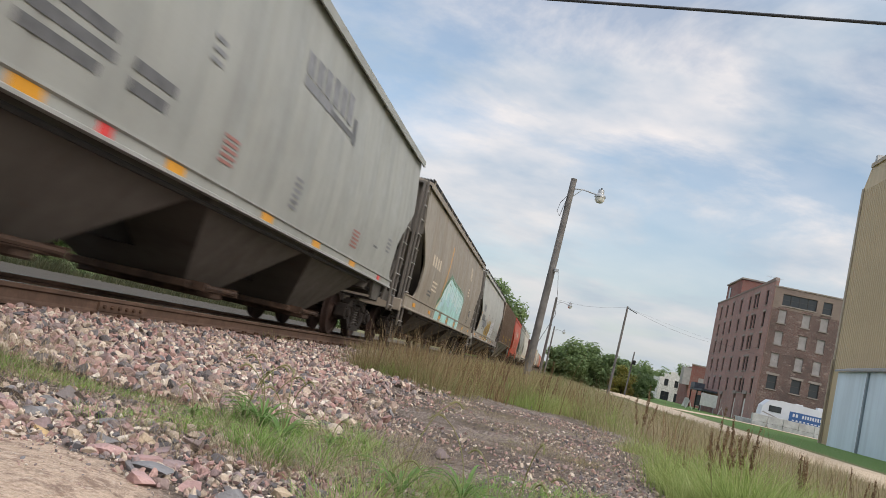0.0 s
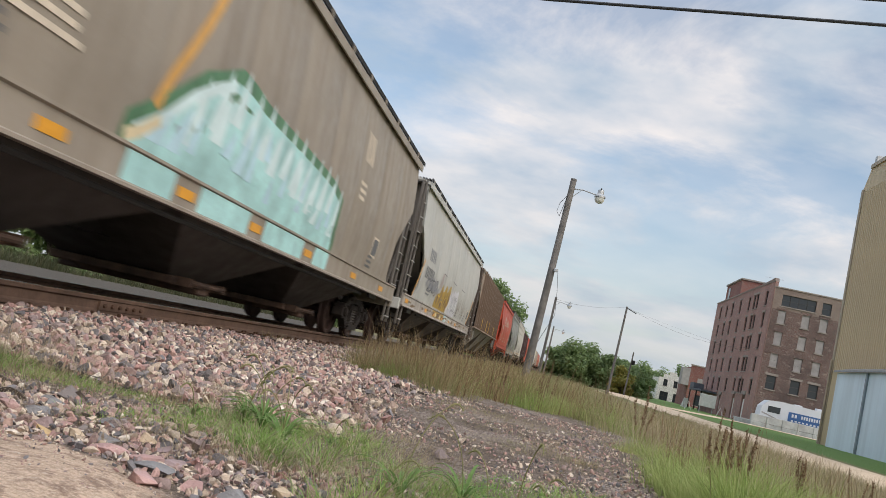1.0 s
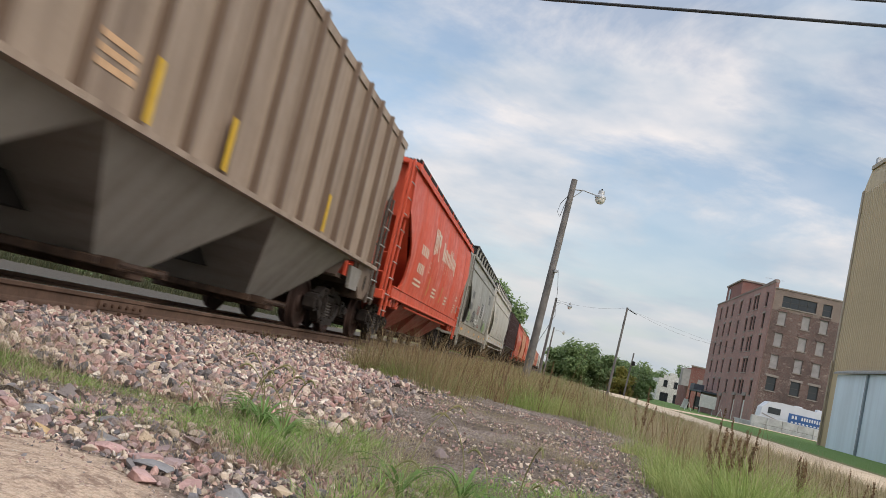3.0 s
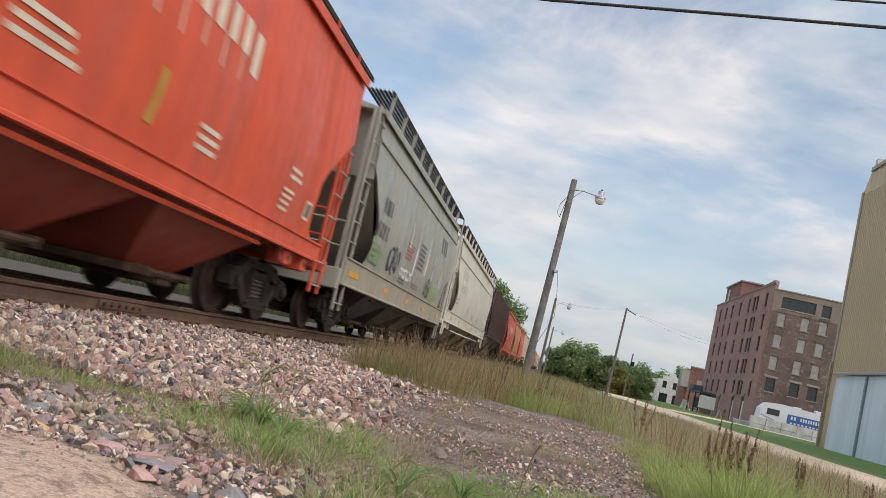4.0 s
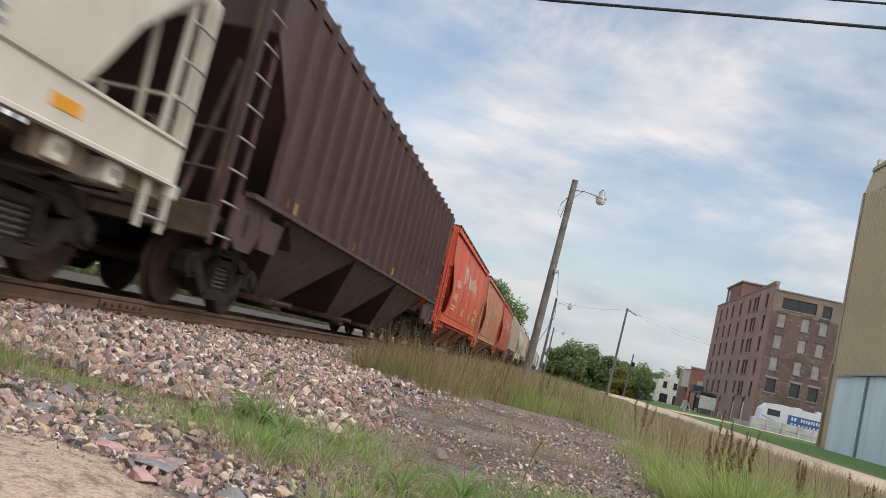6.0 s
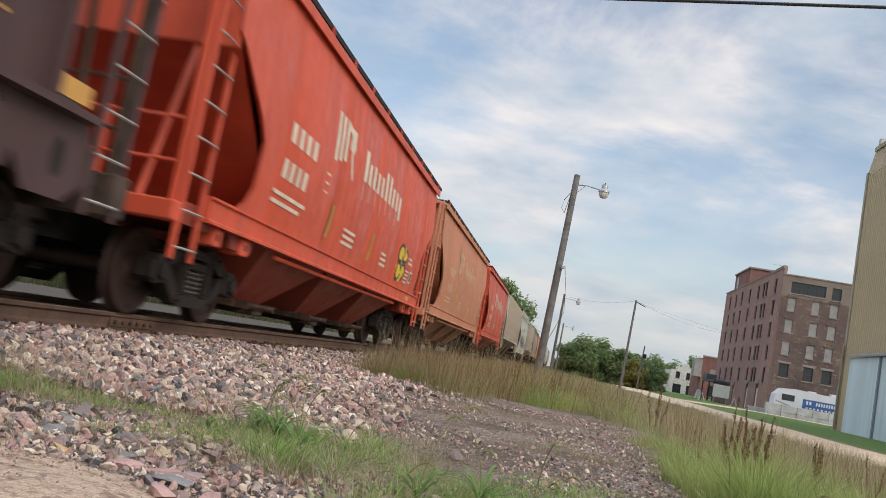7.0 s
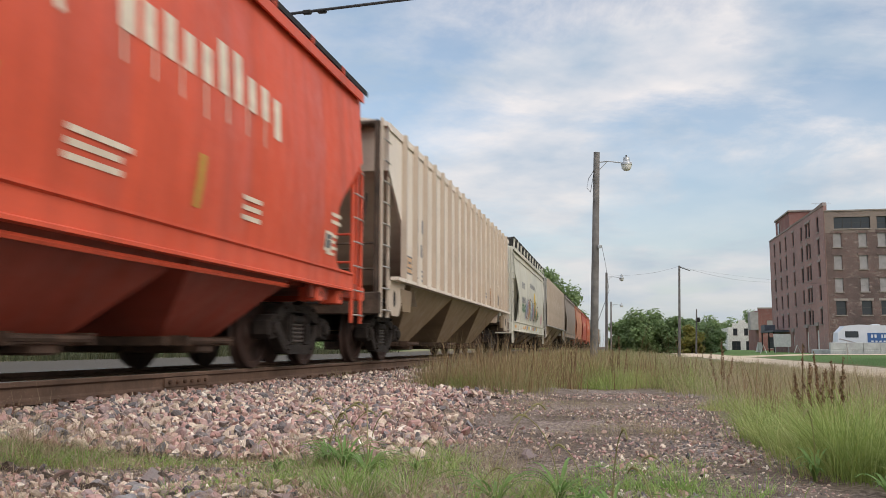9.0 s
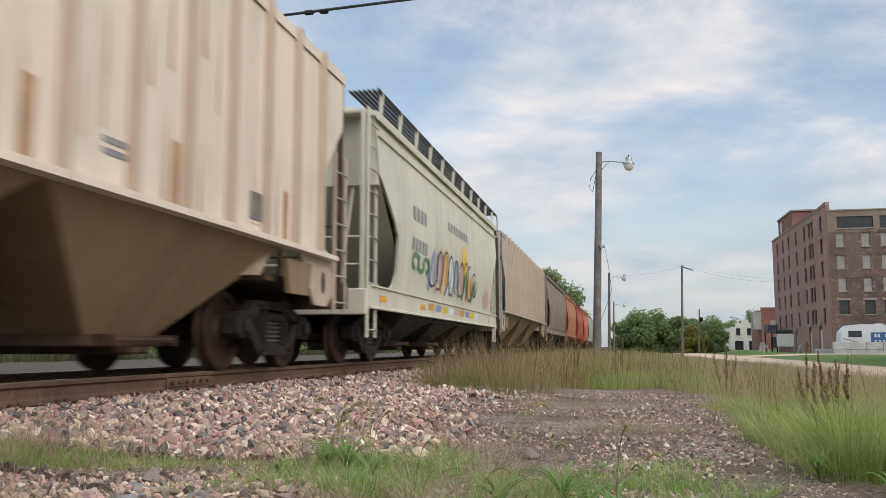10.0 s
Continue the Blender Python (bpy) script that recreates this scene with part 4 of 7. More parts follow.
def build_poles():
    street_lamp(-0.96, 37.5, -0.6, 9.15, 1.28, 0.19, (0.30, 0.0))
    street_lamp(-0.95, 88.0, -0.6, 8.1, 1.5, 0.16, (0.16, 0.0), False)
    street_lamp(-0.75, 136.0, -0.6, 7.6, 1.6, 0.16, (0.14, 0.0), False)
    for x, y, top, arm in ((6.6, 94.0, 9.25, True), (12.4, 140.0, 6.5, False)):
        p = thing("utility_pole", "slim grey wooden utility pole", "utility pole", "utility poles by the road")
        s = Shape()
        s.tube([(x, y, -0.8), (x + 0.13, y, (top - 0.8) / 2), (x + 0.26, y, top)], 0.15, 9, taper=0.7)
        part("pole", s, POLE_WOOD, p, smooth=50)
        s = Shape()
        if arm:
            s.tube([(x + 0.26, y, top - 0.15), (x + 1.4, y + 0.6, top - 0.5)], 0.05, 5)
        else:
            s.box((x + 0.2, y - 0.25, top - 2.0), (x + 0.75, y + 0.25, top - 1.3), 0.06)
        part("fitting", s, STEEL_DARK, p)
    wires = [((6.86, 94, 9.2), (27.5, 124, 10.2), 1.2, 0.009), ((6.86, 94, 9.1), (48, 119.4, 9.2), 1.4, 0.006), ((-0.79, 88, 7.9), (6.86, 94, 9.2), 0.4, 0.008)]
    for a, b, d, r in wires:
        s = Shape()
        s.tube(sag(a, b, d), r, 5)
        o = tagged(new("overhead_wire", s.mesh("overhead_wire", WIRE_BLACK)), "thin dark overhead wire slung between poles", "wire")
    for x, y, top in ((15.0, 13.6, 8.75), (-36.0, 19.4, 9.1)):
        p = thing("utility_pole", "tall grey wooden utility pole carrying cables", "utility pole", "utility poles by the road")
        s = Shape()
        s.tube([(x, y, -0.9), (x, y, 4.0), (x, y, top + 0.4)], 0.17, 10, taper=0.75)
        part("pole", s, POLE_WOOD, p, smooth=50)
        s = Shape()
        s.box((x - 0.06, y - 1.4, top - 0.14), (x + 0.06, y + 0.5, top - 0.02))
        part("crossarm", s, POLE_WOOD, p)
    # cables that cross over the track near the camera
    for off, z, r, lash in ((0.0, 8.0, 0.032, True), (-0.98, 8.0, 0.022, False)):
        s = Shape()
        s.tube([(-36, 19.6 + off, z + 1.1), (-25, 18.7 + off, z + 0.5), (-14, 17.75 + off, z + 0.12), (-7.32, 17.27 + off, z), (-3.94, 16.95 + off, z), (-1.58, 16.65 + off, z),
                (2.03, 15.95 + off, z + 0.02), (4.67, 15.5 + off, z + 0.05), (9, 14.75 + off, z + 0.25), (15, 13.75 + off, z + 0.75)], r, 7)
        cable = tagged(new("overhead_cable", s.mesh("overhead_cable", WIRE_BLACK, 50)), "thick black overhead cable crossing above the track", "cable")
        if lash:
            for x in (-6.6, -6.25):
                s = Shape()
                s.box((x - 0.10, 17.16, z - 0.06), (x + 0.10, 17.26, z + 0.04), 0.02)
                part("splice", s, STEEL_DARK, cable)


build_mill()
build_shed()
build_trailer()
build_town()
build_poles()


# ---- the train: covered hopper cars ----
TRACK_X, RAIL_Z, SPEED = -5.25, 0.31, 19.1
WHEEL_R, TRUCK_BASE = 0.457, 1.78


def lerp_table(table, z):
    """Straight-line look-up in a table of (z, value)."""
    if z <= table[0][0]:
        return table[0][1]
    for (a, u), (b, w) in zip(table, table[1:]):
        if z <= b:
            return u + (w - u) * (z - a) / (b - a)
    return table[-1][1]


ROUND_SIDE = [(0.95, 1.50), (1.30, 1.52), (1.7, 1.57), (2.3, 1.595), (2.9, 1.575), (3.5, 1.53), (4.2, 1.46)]
FLAT_SIDE = [(0.5, 1.51), (4.3, 1.51)]


class Marks:
    """Paint laid on the side of a car that faces the camera: bars, strokes and blobs, at a hair's height over the sheet."""

    def __init__(self, table, front, lift=0.007):
        self.table, self.front, self.lift = table, front, lift
        self.shapes = {}

    def point(self, y, z, lift=0.0):
        return (lerp_table(self.table, z) + self.lift + lift, self.front + y, z)

    def shape(self, key):
        return self.shapes.setdefault(key, Shape())

    def bar(self, key, y, z, w, h, lean=0.0, lift=0.0):
        n = max(1, int(h / 0.25))
        vs, fs = [], []
        for i in range(n + 1):
            zz = z + h * i / n
            vs += [self.point(y + lean * i / n, zz, lift), self.point(y + w + lean * i / n, zz, lift)]
        for i in range(n):
            fs.append((2 * i, 2 * i + 1, 2 * i + 3, 2 * i + 2))
        self.shape(key).add(vs, fs)

    def lines(self, key, y, z, w, rows, h=0.05, gap=0.05, ragged=0.25, rnd=random):
        for k in range(rows):
            self.bar(key, y, z - k * (h + gap), w * (1 - ragged * rnd.random()), h)

    def word(self, key, y, z, w, h, letters):
        """A word that becomes plain upright blocks."""
        step = w / letters
        for k in range(letters):
            self.bar(key, y + k * step, z, step * 0.60, h)

    def stroke(self, key, pts, width, lift=0.0):
        vs, fs = [], []
        n = len(pts)
        for i, (y, z) in enumerate(pts):
            y0, z0 = pts[max(i - 1, 0)]
            y1, z1 = pts[min(i + 1, n - 1)]
            d = math.hypot(y1 - y0, z1 - z0) or 1
            ny, nz = -(z1 - z0) / d * width / 2, (y1 - y0) / d * width / 2
            vs += [self.point(y + ny, z + nz, lift), self.point(y - ny, z - nz, lift)]
        for i in range(n - 1):
            fs.append((2 * i, 2 * i + 1, 2 * i + 3, 2 * i + 2))
        self.shape(key).add(vs, fs)

    def blob(self, key, y, z, ry, rz, jag=0.15, n=26, rnd=random, lift=0.0):
        vs, fs = [self.point(y, z, lift)], []
        r = [1 + jag * (rnd.random() * 2 - 1) for _ in range(n)]
        for ring in (0.4, 0.75, 1.0):
            for k in range(n):
                a = 2 * math.pi * k / n
                q = ring * (r[k] if ring > 0.5 else 1)
                vs.append(self.point(y + ry * q * math.cos(a), z + rz * q * math.sin(a), lift))
        for k in range(n):
            fs.append((0, 1 + k, 1 + (k + 1) % n))
            for j in range(2):
                a, b = 1 + j * n, 1 + (j + 1) * n
                fs.append((a + k, b + k, b + (k + 1) % n, a + (k + 1) % n))
        self.shape(key).add(vs, fs)

    def fill(self, key, top, base, lift=0.0):
        """Paint from a base height up to an outline of (y, z)."""
        vs, fs = [], []
        for y, z in top:
            vs += [self.point(y, base, lift), self.point(y, base + (z - base) * 0.4, lift), self.point(y, base + (z - base) * 0.75, lift), self.point(y, z, lift)]
        for i in range(len(top) - 1):
            for k in range(3):
                q = 4 * i + k
                fs.append((q, q + 4, q + 5, q + 1))
        self.shape(key).add(vs, fs)

    def spike(self, key, y, z0, z1, w, lean=0.0, lift=0.0):
        """A flame-like stroke: broad below, pointed above."""
        self.fill(key, [(y - w / 2, z0 + 0.02), (y - w / 4 + lean * 0.5, z0 + (z1 - z0) * 0.6), (y + lean, z1), (y + w / 4 + lean * 0.6, z0 + (z1 - z0) * 0.6), (y + w / 2, z0 + 0.02)], z0, lift)

    def scrawl(self, key, y, z, w, h, loops, width, rnd, lift=0.002):
        """A tag: overlapping loops of spray paint."""
        for k in range(loops):
            cy = y + w * (k + 0.5) / loops
            a0, turn = rnd.random() * 6.28, 3.5 + 2.5 * rnd.random()
            ry, rz = w / loops * (0.45 + 0.35 * rnd.random()), h * (0.3 + 0.2 * rnd.random())
            pts = [(cy + ry * math.cos(a0 + turn * i / 12) + 0.12 * w / loops * (i - 6) / 6, z + h / 2 + rz * math.sin(a0 + turn * i / 12)) for i in range(13)]
            self.stroke(key, pts, width, lift)

    def link(self, car):
        for (name, material, label), shape in self.shapes.items():
            tagged(part(name, shape, material, car, label), kind="stuff")


# -- running gear, shared by every car --
def wheelset_mesh():
    s = Shape()
    wheel = [(-0.066, 0.44), (-0.066, 0.475), (-0.045, 0.484), (-0.032, 0.470), (-0.022, 0.458), (0.060, 0.452), (0.066, 0.444), (0.066, 0.385),
             (0.030, 0.365), (0.012, 0.28), (0.022, 0.19), (0.075, 0.155), (0.085, 0.14), (0.085, 0.085)]
    for side in (1, -1):
        s.lathe_x([(side * (0.765 + x), r) for x, r in wheel], 30)
    s.lathe_x([(-1.0, 0.07), (-0.84, 0.085), (-0.70, 0.085), (0, 0.075), (0.70, 0.085), (0.84, 0.085), (1.0, 0.07)], 14)
    return s.mesh("wheelset", WHEEL_IRON, 35)


def side_frame_mesh():
    """A cast side frame: arched top chord, dropped bottom chord, two columns and journal boxes."""
    s = Shape()
    a, b = -0.075, 0.075
    for m in (1, -1):
        def q(pts):
            return [(m * y, z) for y, z in pts]
        s.prism(q([(0.60, 0.60), (0.42, 0.70), (0.42, 0.82), (0.52, 0.82), (0.76, 0.70), (0.78, 0.60)]), a, b)
        s.prism(q([(0.74, 0.40), (0.74, 0.68), (0.98, 0.66), (1.10, 0.58), (1.10, 0.42), (1.02, 0.36)]), a - 0.02, b + 0.03)
        s.prism(q([(0.74, 0.42), (0.74, 0.58), (0.66, 0.56), (0.36, 0.30), (0.32, 0.18), (0.46, 0.20)]), a, b)
        s.prism(q([(0.24, 0.30), (0.24, 0.74), (0.36, 0.74), (0.36, 0.30)]), a, b)
        s.prism(q([(0.84, 0.44), (0.84, 0.56), (1.0, 0.56), (1.0, 0.44)]), b + 0.03, b + 0.07)
        s.box((b + 0.0, m * 0.30 - 0.03, 0.34), (b + 0.03, m * 0.30 + 0.03, 0.70), 0.008)
        for yy, zz in ((0.80, 0.63), (1.03, 0.60), (0.80, 0.41), (1.03, 0.41), (0.40, 0.24), (0.50, 0.77)):
            s.lathe_x([(b, 0.022), (b + 0.05, 0.022), (b + 0.055, 0.012)], 6, (0, m * yy, zz))
        s.lathe_x([(b, 0.085), (b + 0.085, 0.085), (b + 0.10, 0.06)], 12, (0, m * 0.92, 0.50))
    s.prism([(-0.44, 0.72), (-0.44, 0.82), (0.44, 0.82), (0.44, 0.72)], a - 0.01, b + 0.012)
    s.prism([(-0.40, 0.17), (-0.40, 0.29), (0.40, 0.29), (0.40, 0.17)], a - 0.01, b + 0.02)
    s.box((a + 0.01, -0.20, 0.58), (b + 0.02, 0.20, 0.68), 0.02)
    s.box((b, -0.14, 0.745), (b + 0.03, 0.14, 0.80), 0.008)
    return s.mesh("side_frame", TRUCK_IRON)


def spring_mesh():
    s = Shape()
    for y in (-0.135, 0.0, 0.135):
        pts = [(0.01 + 0.055 * math.cos(a), y + 0.055 * math.sin(a), 0.29 + 0.27 * a / (2 * math.pi * 5)) for a in [2 * math.pi * 5 * i / 45 for i in range(46)]]
        s.tube(pts, 0.016, 5)
    return s.mesh("spring_nest", SPRING_STEEL, 60)


def bolster_mesh():
    s = Shape()
    s.box((-1.0, -0.2, 0.57), (1.0, 0.2, 0.70), 0.02)
    s.box((-0.5, -0.24, 0.60), (0.5, 0.24, 0.86), 0.03)
    for y in (-0.42, 0.42):
        s.box((-0.68, y - 0.05, 0.36), (0.68, y + 0.05, 0.46))
        for x in (-0.74, 0.74):
            s.box((x - 0.05, y - 0.02 if y > 0 else y - 0.06, 0.30), (x + 0.05, y + 0.06 if y > 0 else y + 0.02, 0.56), 0.015)
    return s.mesh("truck", STEEL_DARK)


def coupler_mesh():
    s = Shape()
    s.box((-0.09, -0.75, 0.75), (0.09, -0.28, 0.93), 0.02)
    s.prism([(-0.13, -0.32), (0.13, -0.32), (0.19, -0.05), (0.08, 0.04), (0.03, -0.08), (-0.06, -0.06), (-0.10, 0.02), (-0.17, -0.02)], 0.70, 0.98, 2)
    s.tube([(0.28, -0.45, 0.78), (0.30, -0.3, 0.55), (0.24, -0.12, 0.42), (0.1, 0.0, 0.46)], 0.028, 6)
    s.tube([(-0.9, -0.42, 0.98), (0, -0.38, 0.98), (0.9, -0.42, 0.98)], 0.018, 5)
    return s.mesh("coupler", TRUCK_IRON)


GEAR = {"wheelset": wheelset_mesh(), "side_frame": side_frame_mesh(), "spring_nest": spring_mesh(), "truck": bolster_mesh(), "coupler": coupler_mesh()}
rung_cache = {}
wheelsets = []


def add_truck(car, y):
    truck = part("truck", GEAR["truck"], None, car, "grimy black freight truck")
    truck.location = (0, y, 0)
    for m in (1, -1):
        f = part("side_frame", GEAR["side_frame"], None, truck)
        f.location = (m * 1.0, 0, 0)
        f.rotation_euler = (0, 0, 0 if m > 0 else math.pi)
        sp = part("spring_nest", GEAR["spring_nest"], None, truck)
        sp.location = (m * 1.0, 0, 0)
    for m in (1, -1):
        w = part("wheelset", GEAR["wheelset"], None, truck, "rust-brown steel wheels on an axle")
        w.location = (0, m * TRUCK_BASE / 2, WHEEL_R)
        wheelsets.append((w, m * TRUCK_BASE / 2))


def add_ladder(car, x, y, z0, z1, width, paint):
    """Two stiles with rungs, on the side of the car at y."""
    s = Shape()
    for yy in (y, y + width):
        s.box((x - 0.02, yy - 0.03, z0), (x + 0.025, yy + 0.03, z1), 0.006)
    ladder = part("ladder", s, paint, car)
    if "rung" not in rung_cache:
        r = Shape()
        r.tube([(0, 0, 0), (0.05, 0.03, 0), (0.05, 0.41, 0), (0, 0.44, 0)], 0.013, 5)
        rung_cache["rung"] = r.mesh("rung", RUNG_STEEL)
    z = z0 + 0.12
    while z < z1 - 0.05:
        part("rung", rung_cache["rung"], None, ladder).location = (x, y, z)
        z += 0.36


def hopper_car(front, back, ribbed, paint, label, sill=(1.0, 1.36), eave=4.08, seams=1.35, rib_step=0.75, bays=3, walkway=1, under=None, stripe=False, reflectors=(), roof_paint=None, post_paint=None, end_paint=None, chord=0.34, sill_paint=None, shift=0.0, rear="round", sill_ends=(0.6, 0.65), pipe_paint=None, pipe_drop=0.07):
    """One covered hopper car between two coupling places along the track. shift moves its paint along the side."""
    L = back - front
    mid = (front + back) / 2
    car = thing("hopper_car", label, "freight car", "cars of the freight train")
    car.location = (TRACK_X, mid, RAIL_Z)
    table = FLAT_SIDE if ribbed else ROUND_SIDE
    E = L / 2 - 0.85
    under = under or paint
    end_paint = end_paint or paint
    zb, zt = sill
    # how far the side sheet reaches at each height, at the leading and at the trailing end
    rounded = [(zt, E - 0.88), (zt + 0.12, E - 1.08), (zt + 0.32, E - 1.18), (2.15, E - 1.14), (2.4, E - 0.90), (2.95, E - 0.14), (3.02, E), (eave, E)]
    if ribbed:
        cut_front = [(zt, E - 1.18), (2.3, E - 1.12), (2.75, E - 0.62), (3.27, E), (eave, E)]
        cut_rear = [(zt, E - 0.40), (zt + 0.15, E - 0.92), (2.07, E - 1.02), (2.58, E - 0.70), (3.30, E), (eave, E)]
    else:
        cut_front = cut_rear = rounded
        if rear == "slant":
            cut_rear = [(zt, E - 1.55), (2.16, E - 1.10), (3.0, E - 0.10), (3.02, E), (eave, E)]
        elif rear == "low":
            cut_rear = [(zt, E - 1.08), (zt + 0.12, E - 1.22), (1.9, E - 1.18), (2.22, E - 0.90), (2.44, E - 0.06), (2.5, E), (eave, E)]
    rows = sorted({zt, zt + 0.12, zt + 0.32, 1.95, 2.15, 2.4, 2.5, 2.65, 2.85, 2.95, 3.02, 3.27, 3.4, 3.7, eave - 0.12, eave})
    # side sheets, with shallow pressed seams on the rounded cars
    cols = []
    n = max(2, round(2 * (E - 1.7) / seams))
    for k in range(n + 1):
        yy = -(E - 1.7) + 2 * (E - 1.7) * k / n
        cols += [(yy - 0.07, 0.0), (yy, -0.014), (yy + 0.07, 0.0)] if not ribbed else [(yy, 0.0)]
    for m in (1, -1):
        body = Shape()
        vs, fs = [], []
        width = len(cols) + 2
        for z in rows:
            x = lerp_table(table, z)
            line = [(-lerp_table(cut_front, z), 0.0)] + cols + [(lerp_table(cut_rear, z), 0.0)]
            for yy, push in line:
                vs.append((m * (x + (push if zt + 0.1 < z < eave - 0.2 else 0)), yy, z))
        for i in range(len(rows) - 1):
            for k in range(width - 1):
                fs.append((i * width + k, i * width + k + 1, (i + 1) * width + k + 1, (i + 1) * width + k))
        body.add(vs, fs)
        # returned edge of the side sheet, to give it thickness
        for e in (0, width - 1):
            edge = [vs[i * width + e] for i in range(len(rows))]
            inner = [(p[0] - m * 0.05, p[1] + (0.02 if e == 0 else -0.02), p[2]) for p in edge]
            k = len(edge)
            body.add(edge + inner, [(i, i + 1, k + i + 1, k + i) for i in range(k - 1)])
        part("side_sheet", body.mesh("side_sheet", paint, 35, True), None, car)
    # end walls above, slope sheets below them
    for m in (1, -1):
        s = Shape()
        ztop = [z for z in rows if z >= (3.25 if ribbed else 2.85)]
        ring = [(lerp_table(table, z) - 0.03, z) for z in ztop]
        outline = [(-x, z) for x, z in ring] + [(0.0, eave + 0.12)] + [(x, z) for x, z in reversed(ring)]
        s.prism(outline, m * (E - 0.06), m * (E - 0.02), 1)
        zc = ztop[0]
        xs = lerp_table(table, zc) - 0.03
        s.add([(-xs, m * (E - 0.06), zc + 0.02), (xs, m * (E - 0.06), zc + 0.02), (1.42, m * (E - 2.5), 1.05), (-1.42, m * (E - 2.5), 1.05)], [(0, 1, 2, 3)])
        s.add([(-xs, m * (E - 0.12), zc + 0.02), (xs, m * (E - 0.12), zc + 0.02), (1.42, m * (E - 2.56), 1.05), (-1.42, m * (E - 2.56), 1.05)], [(0, 1, 2, 3)])
        part("end_wall", s, end_paint, car)
    # roof with a rolled eave
    s = Shape()
    lip = 1.535 if ribbed else 1.56
    prof = [(-1.50, eave - 0.02), (-1.53, eave - 0.10), (-lip, eave - 0.10), (-lip, eave + 0.03), (-1.45, eave + 0.07), (-0.7, eave + 0.20), (0, eave + 0.23),
            (0.7, eave + 0.20), (1.45, eave + 0.07), (lip, eave + 0.03), (lip, eave - 0.10), (1.53, eave - 0.10), (1.50, eave - 0.02)]
    s.prism(prof, -E - 0.03, E + 0.03, 1)
    part("roof", s, roof_paint or paint, car)
    if walkway > 1:
        for m in (1, -1):
            s = Shape()
            xa = lerp_table(table, eave - chord)
            s.prism([(m * (xa - 0.02), eave - chord - 0.02), (m * (xa + 0.035), eave - chord - 0.01), (m * (xa + 0.035), eave - chord + 0.03), (m * (xa - 0.03), eave - chord + 0.06)], -E + 0.02, E - 0.02, 1)
            part("top_chord", s, paint, car)
    # walkway gratings along both edges of the roof
    if walkway:
        for m in (1, -1):
            s = Shape()
            zw = eave + (0.45 if walkway > 1 else 0.16)
            for x in (1.02, 1.10, 1.18, 1.26, 1.34, 1.42, 1.50):
                s.box((m * x - 0.018, -E + 0.1, zw - 0.03), (m * x + 0.018, E + 0.35, zw))
            s.box((m * 1.51 - 0.012, -E + 0.1, zw - 0.06), (m * 1.51 + 0.012, E + 0.35, zw + 0.01))
            k = -E + 0.2
            while k < E + 0.35:
                s.box((min(m * 1.0, m * 1.5), k, zw - 0.025), (max(m * 1.0, m * 1.5), k + 0.02, zw - 0.005))
                k += 0.16
            w = part("running_board", s, STEEL_DARK, car, "dark steel roof walkway grating")
            if walkway > 1:
                s = Shape()
                s.tube([(m * 1.5, E + 0.30, zw), (m * 1.5, E + 0.55, zw), (m * 1.5, E + 0.72, zw - 0.14), (m * 1.5, E + 0.72, eave - 0.22), (m * 1.5, E + 0.02, eave - 0.30)], 0.024, 6)
                part("grab_loop", s, RUNG_STEEL, w)
            s = Shape()
            s.prism([(m * 1.46, eave), (m * 1.50, eave), (m * 1.535, zw - 0.1), (m * 1.535, zw + 0.012), (m * 1.47, zw - 0.03)], 0, 0.05, 1)
            me = s.mesh("bracket", paint)
            k = -E + 0.3
            while k < E:
                part("bracket", me, None, w).location = (0, k, 0)
                k += 1.25
    # side sills, or the flange and posts of a ribbed car
    for m in (1, -1):
        s = Shape()
        if ribbed:
            s.box((m * 1.46, -E + 0.35, zt - 0.05) if m > 0 else (-1.60, -E + 0.35, zt - 0.05), (1.60, E - 0.35, zt + 0.01) if m > 0 else (-1.46, E - 0.35, zt + 0.01))
        else:
            out = [(m * 1.44, zb), (m * 1.54, zb), (m * 1.54, zb + 0.03), (m * 1.515, zb + 0.045), (m * 1.515, zt - 0.03), (m * 1.545, zt - 0.015), (m * 1.545, zt + 0.012), (m * 1.44, zt + 0.012)]
            s.prism(out, -L / 2 + sill_ends[0], L / 2 - sill_ends[1], 1)
        part("side_sill", s, sill_paint or paint, car)
        if ribbed:
            k = round((2 * E - 1.9) / rib_step)
            post = Shape()
            post.prism([(1.50, -0.045), (1.60, -0.032), (1.60, 0.032), (1.50, 0.045)], zt - 0.04, eave + 0.04, 2)
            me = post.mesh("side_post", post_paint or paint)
            for i in range(k + 1):
                o = part("side_post", me, None, car)
                o.location = (0, -(E - 0.95) + (2 * E - 1.9) * i / k, 0)
                if m < 0:
                    o.rotation_euler = (0, 0, math.pi)
    # hopper bays with outlet gates
    half = L / 2 - (2.75 if ribbed else 3.15)
    ztop = zt - 0.02 if ribbed else zb + 0.08
    for i in range(bays):
        a = -half + 2 * half * i / bays
        b = a + 2 * half / bays
        c = (a + b) / 2
        s = Shape()
        zo = 0.36
        vs = [(-1.47, a, ztop), (1.47, a, ztop), (1.47, b, ztop), (-1.47, b, ztop), (-0.72, c - 0.55, zo), (0.72, c - 0.55, zo), (0.72, c + 0.55, zo), (-0.72, c + 0.55, zo)]
        s.add(vs, [(0, 1, 2, 3), (4, 5, 6, 7), (0, 1, 5, 4), (1, 2, 6, 5), (2, 3, 7, 6), (3, 0, 4, 7)])
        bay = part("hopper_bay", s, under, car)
        s = Shape()
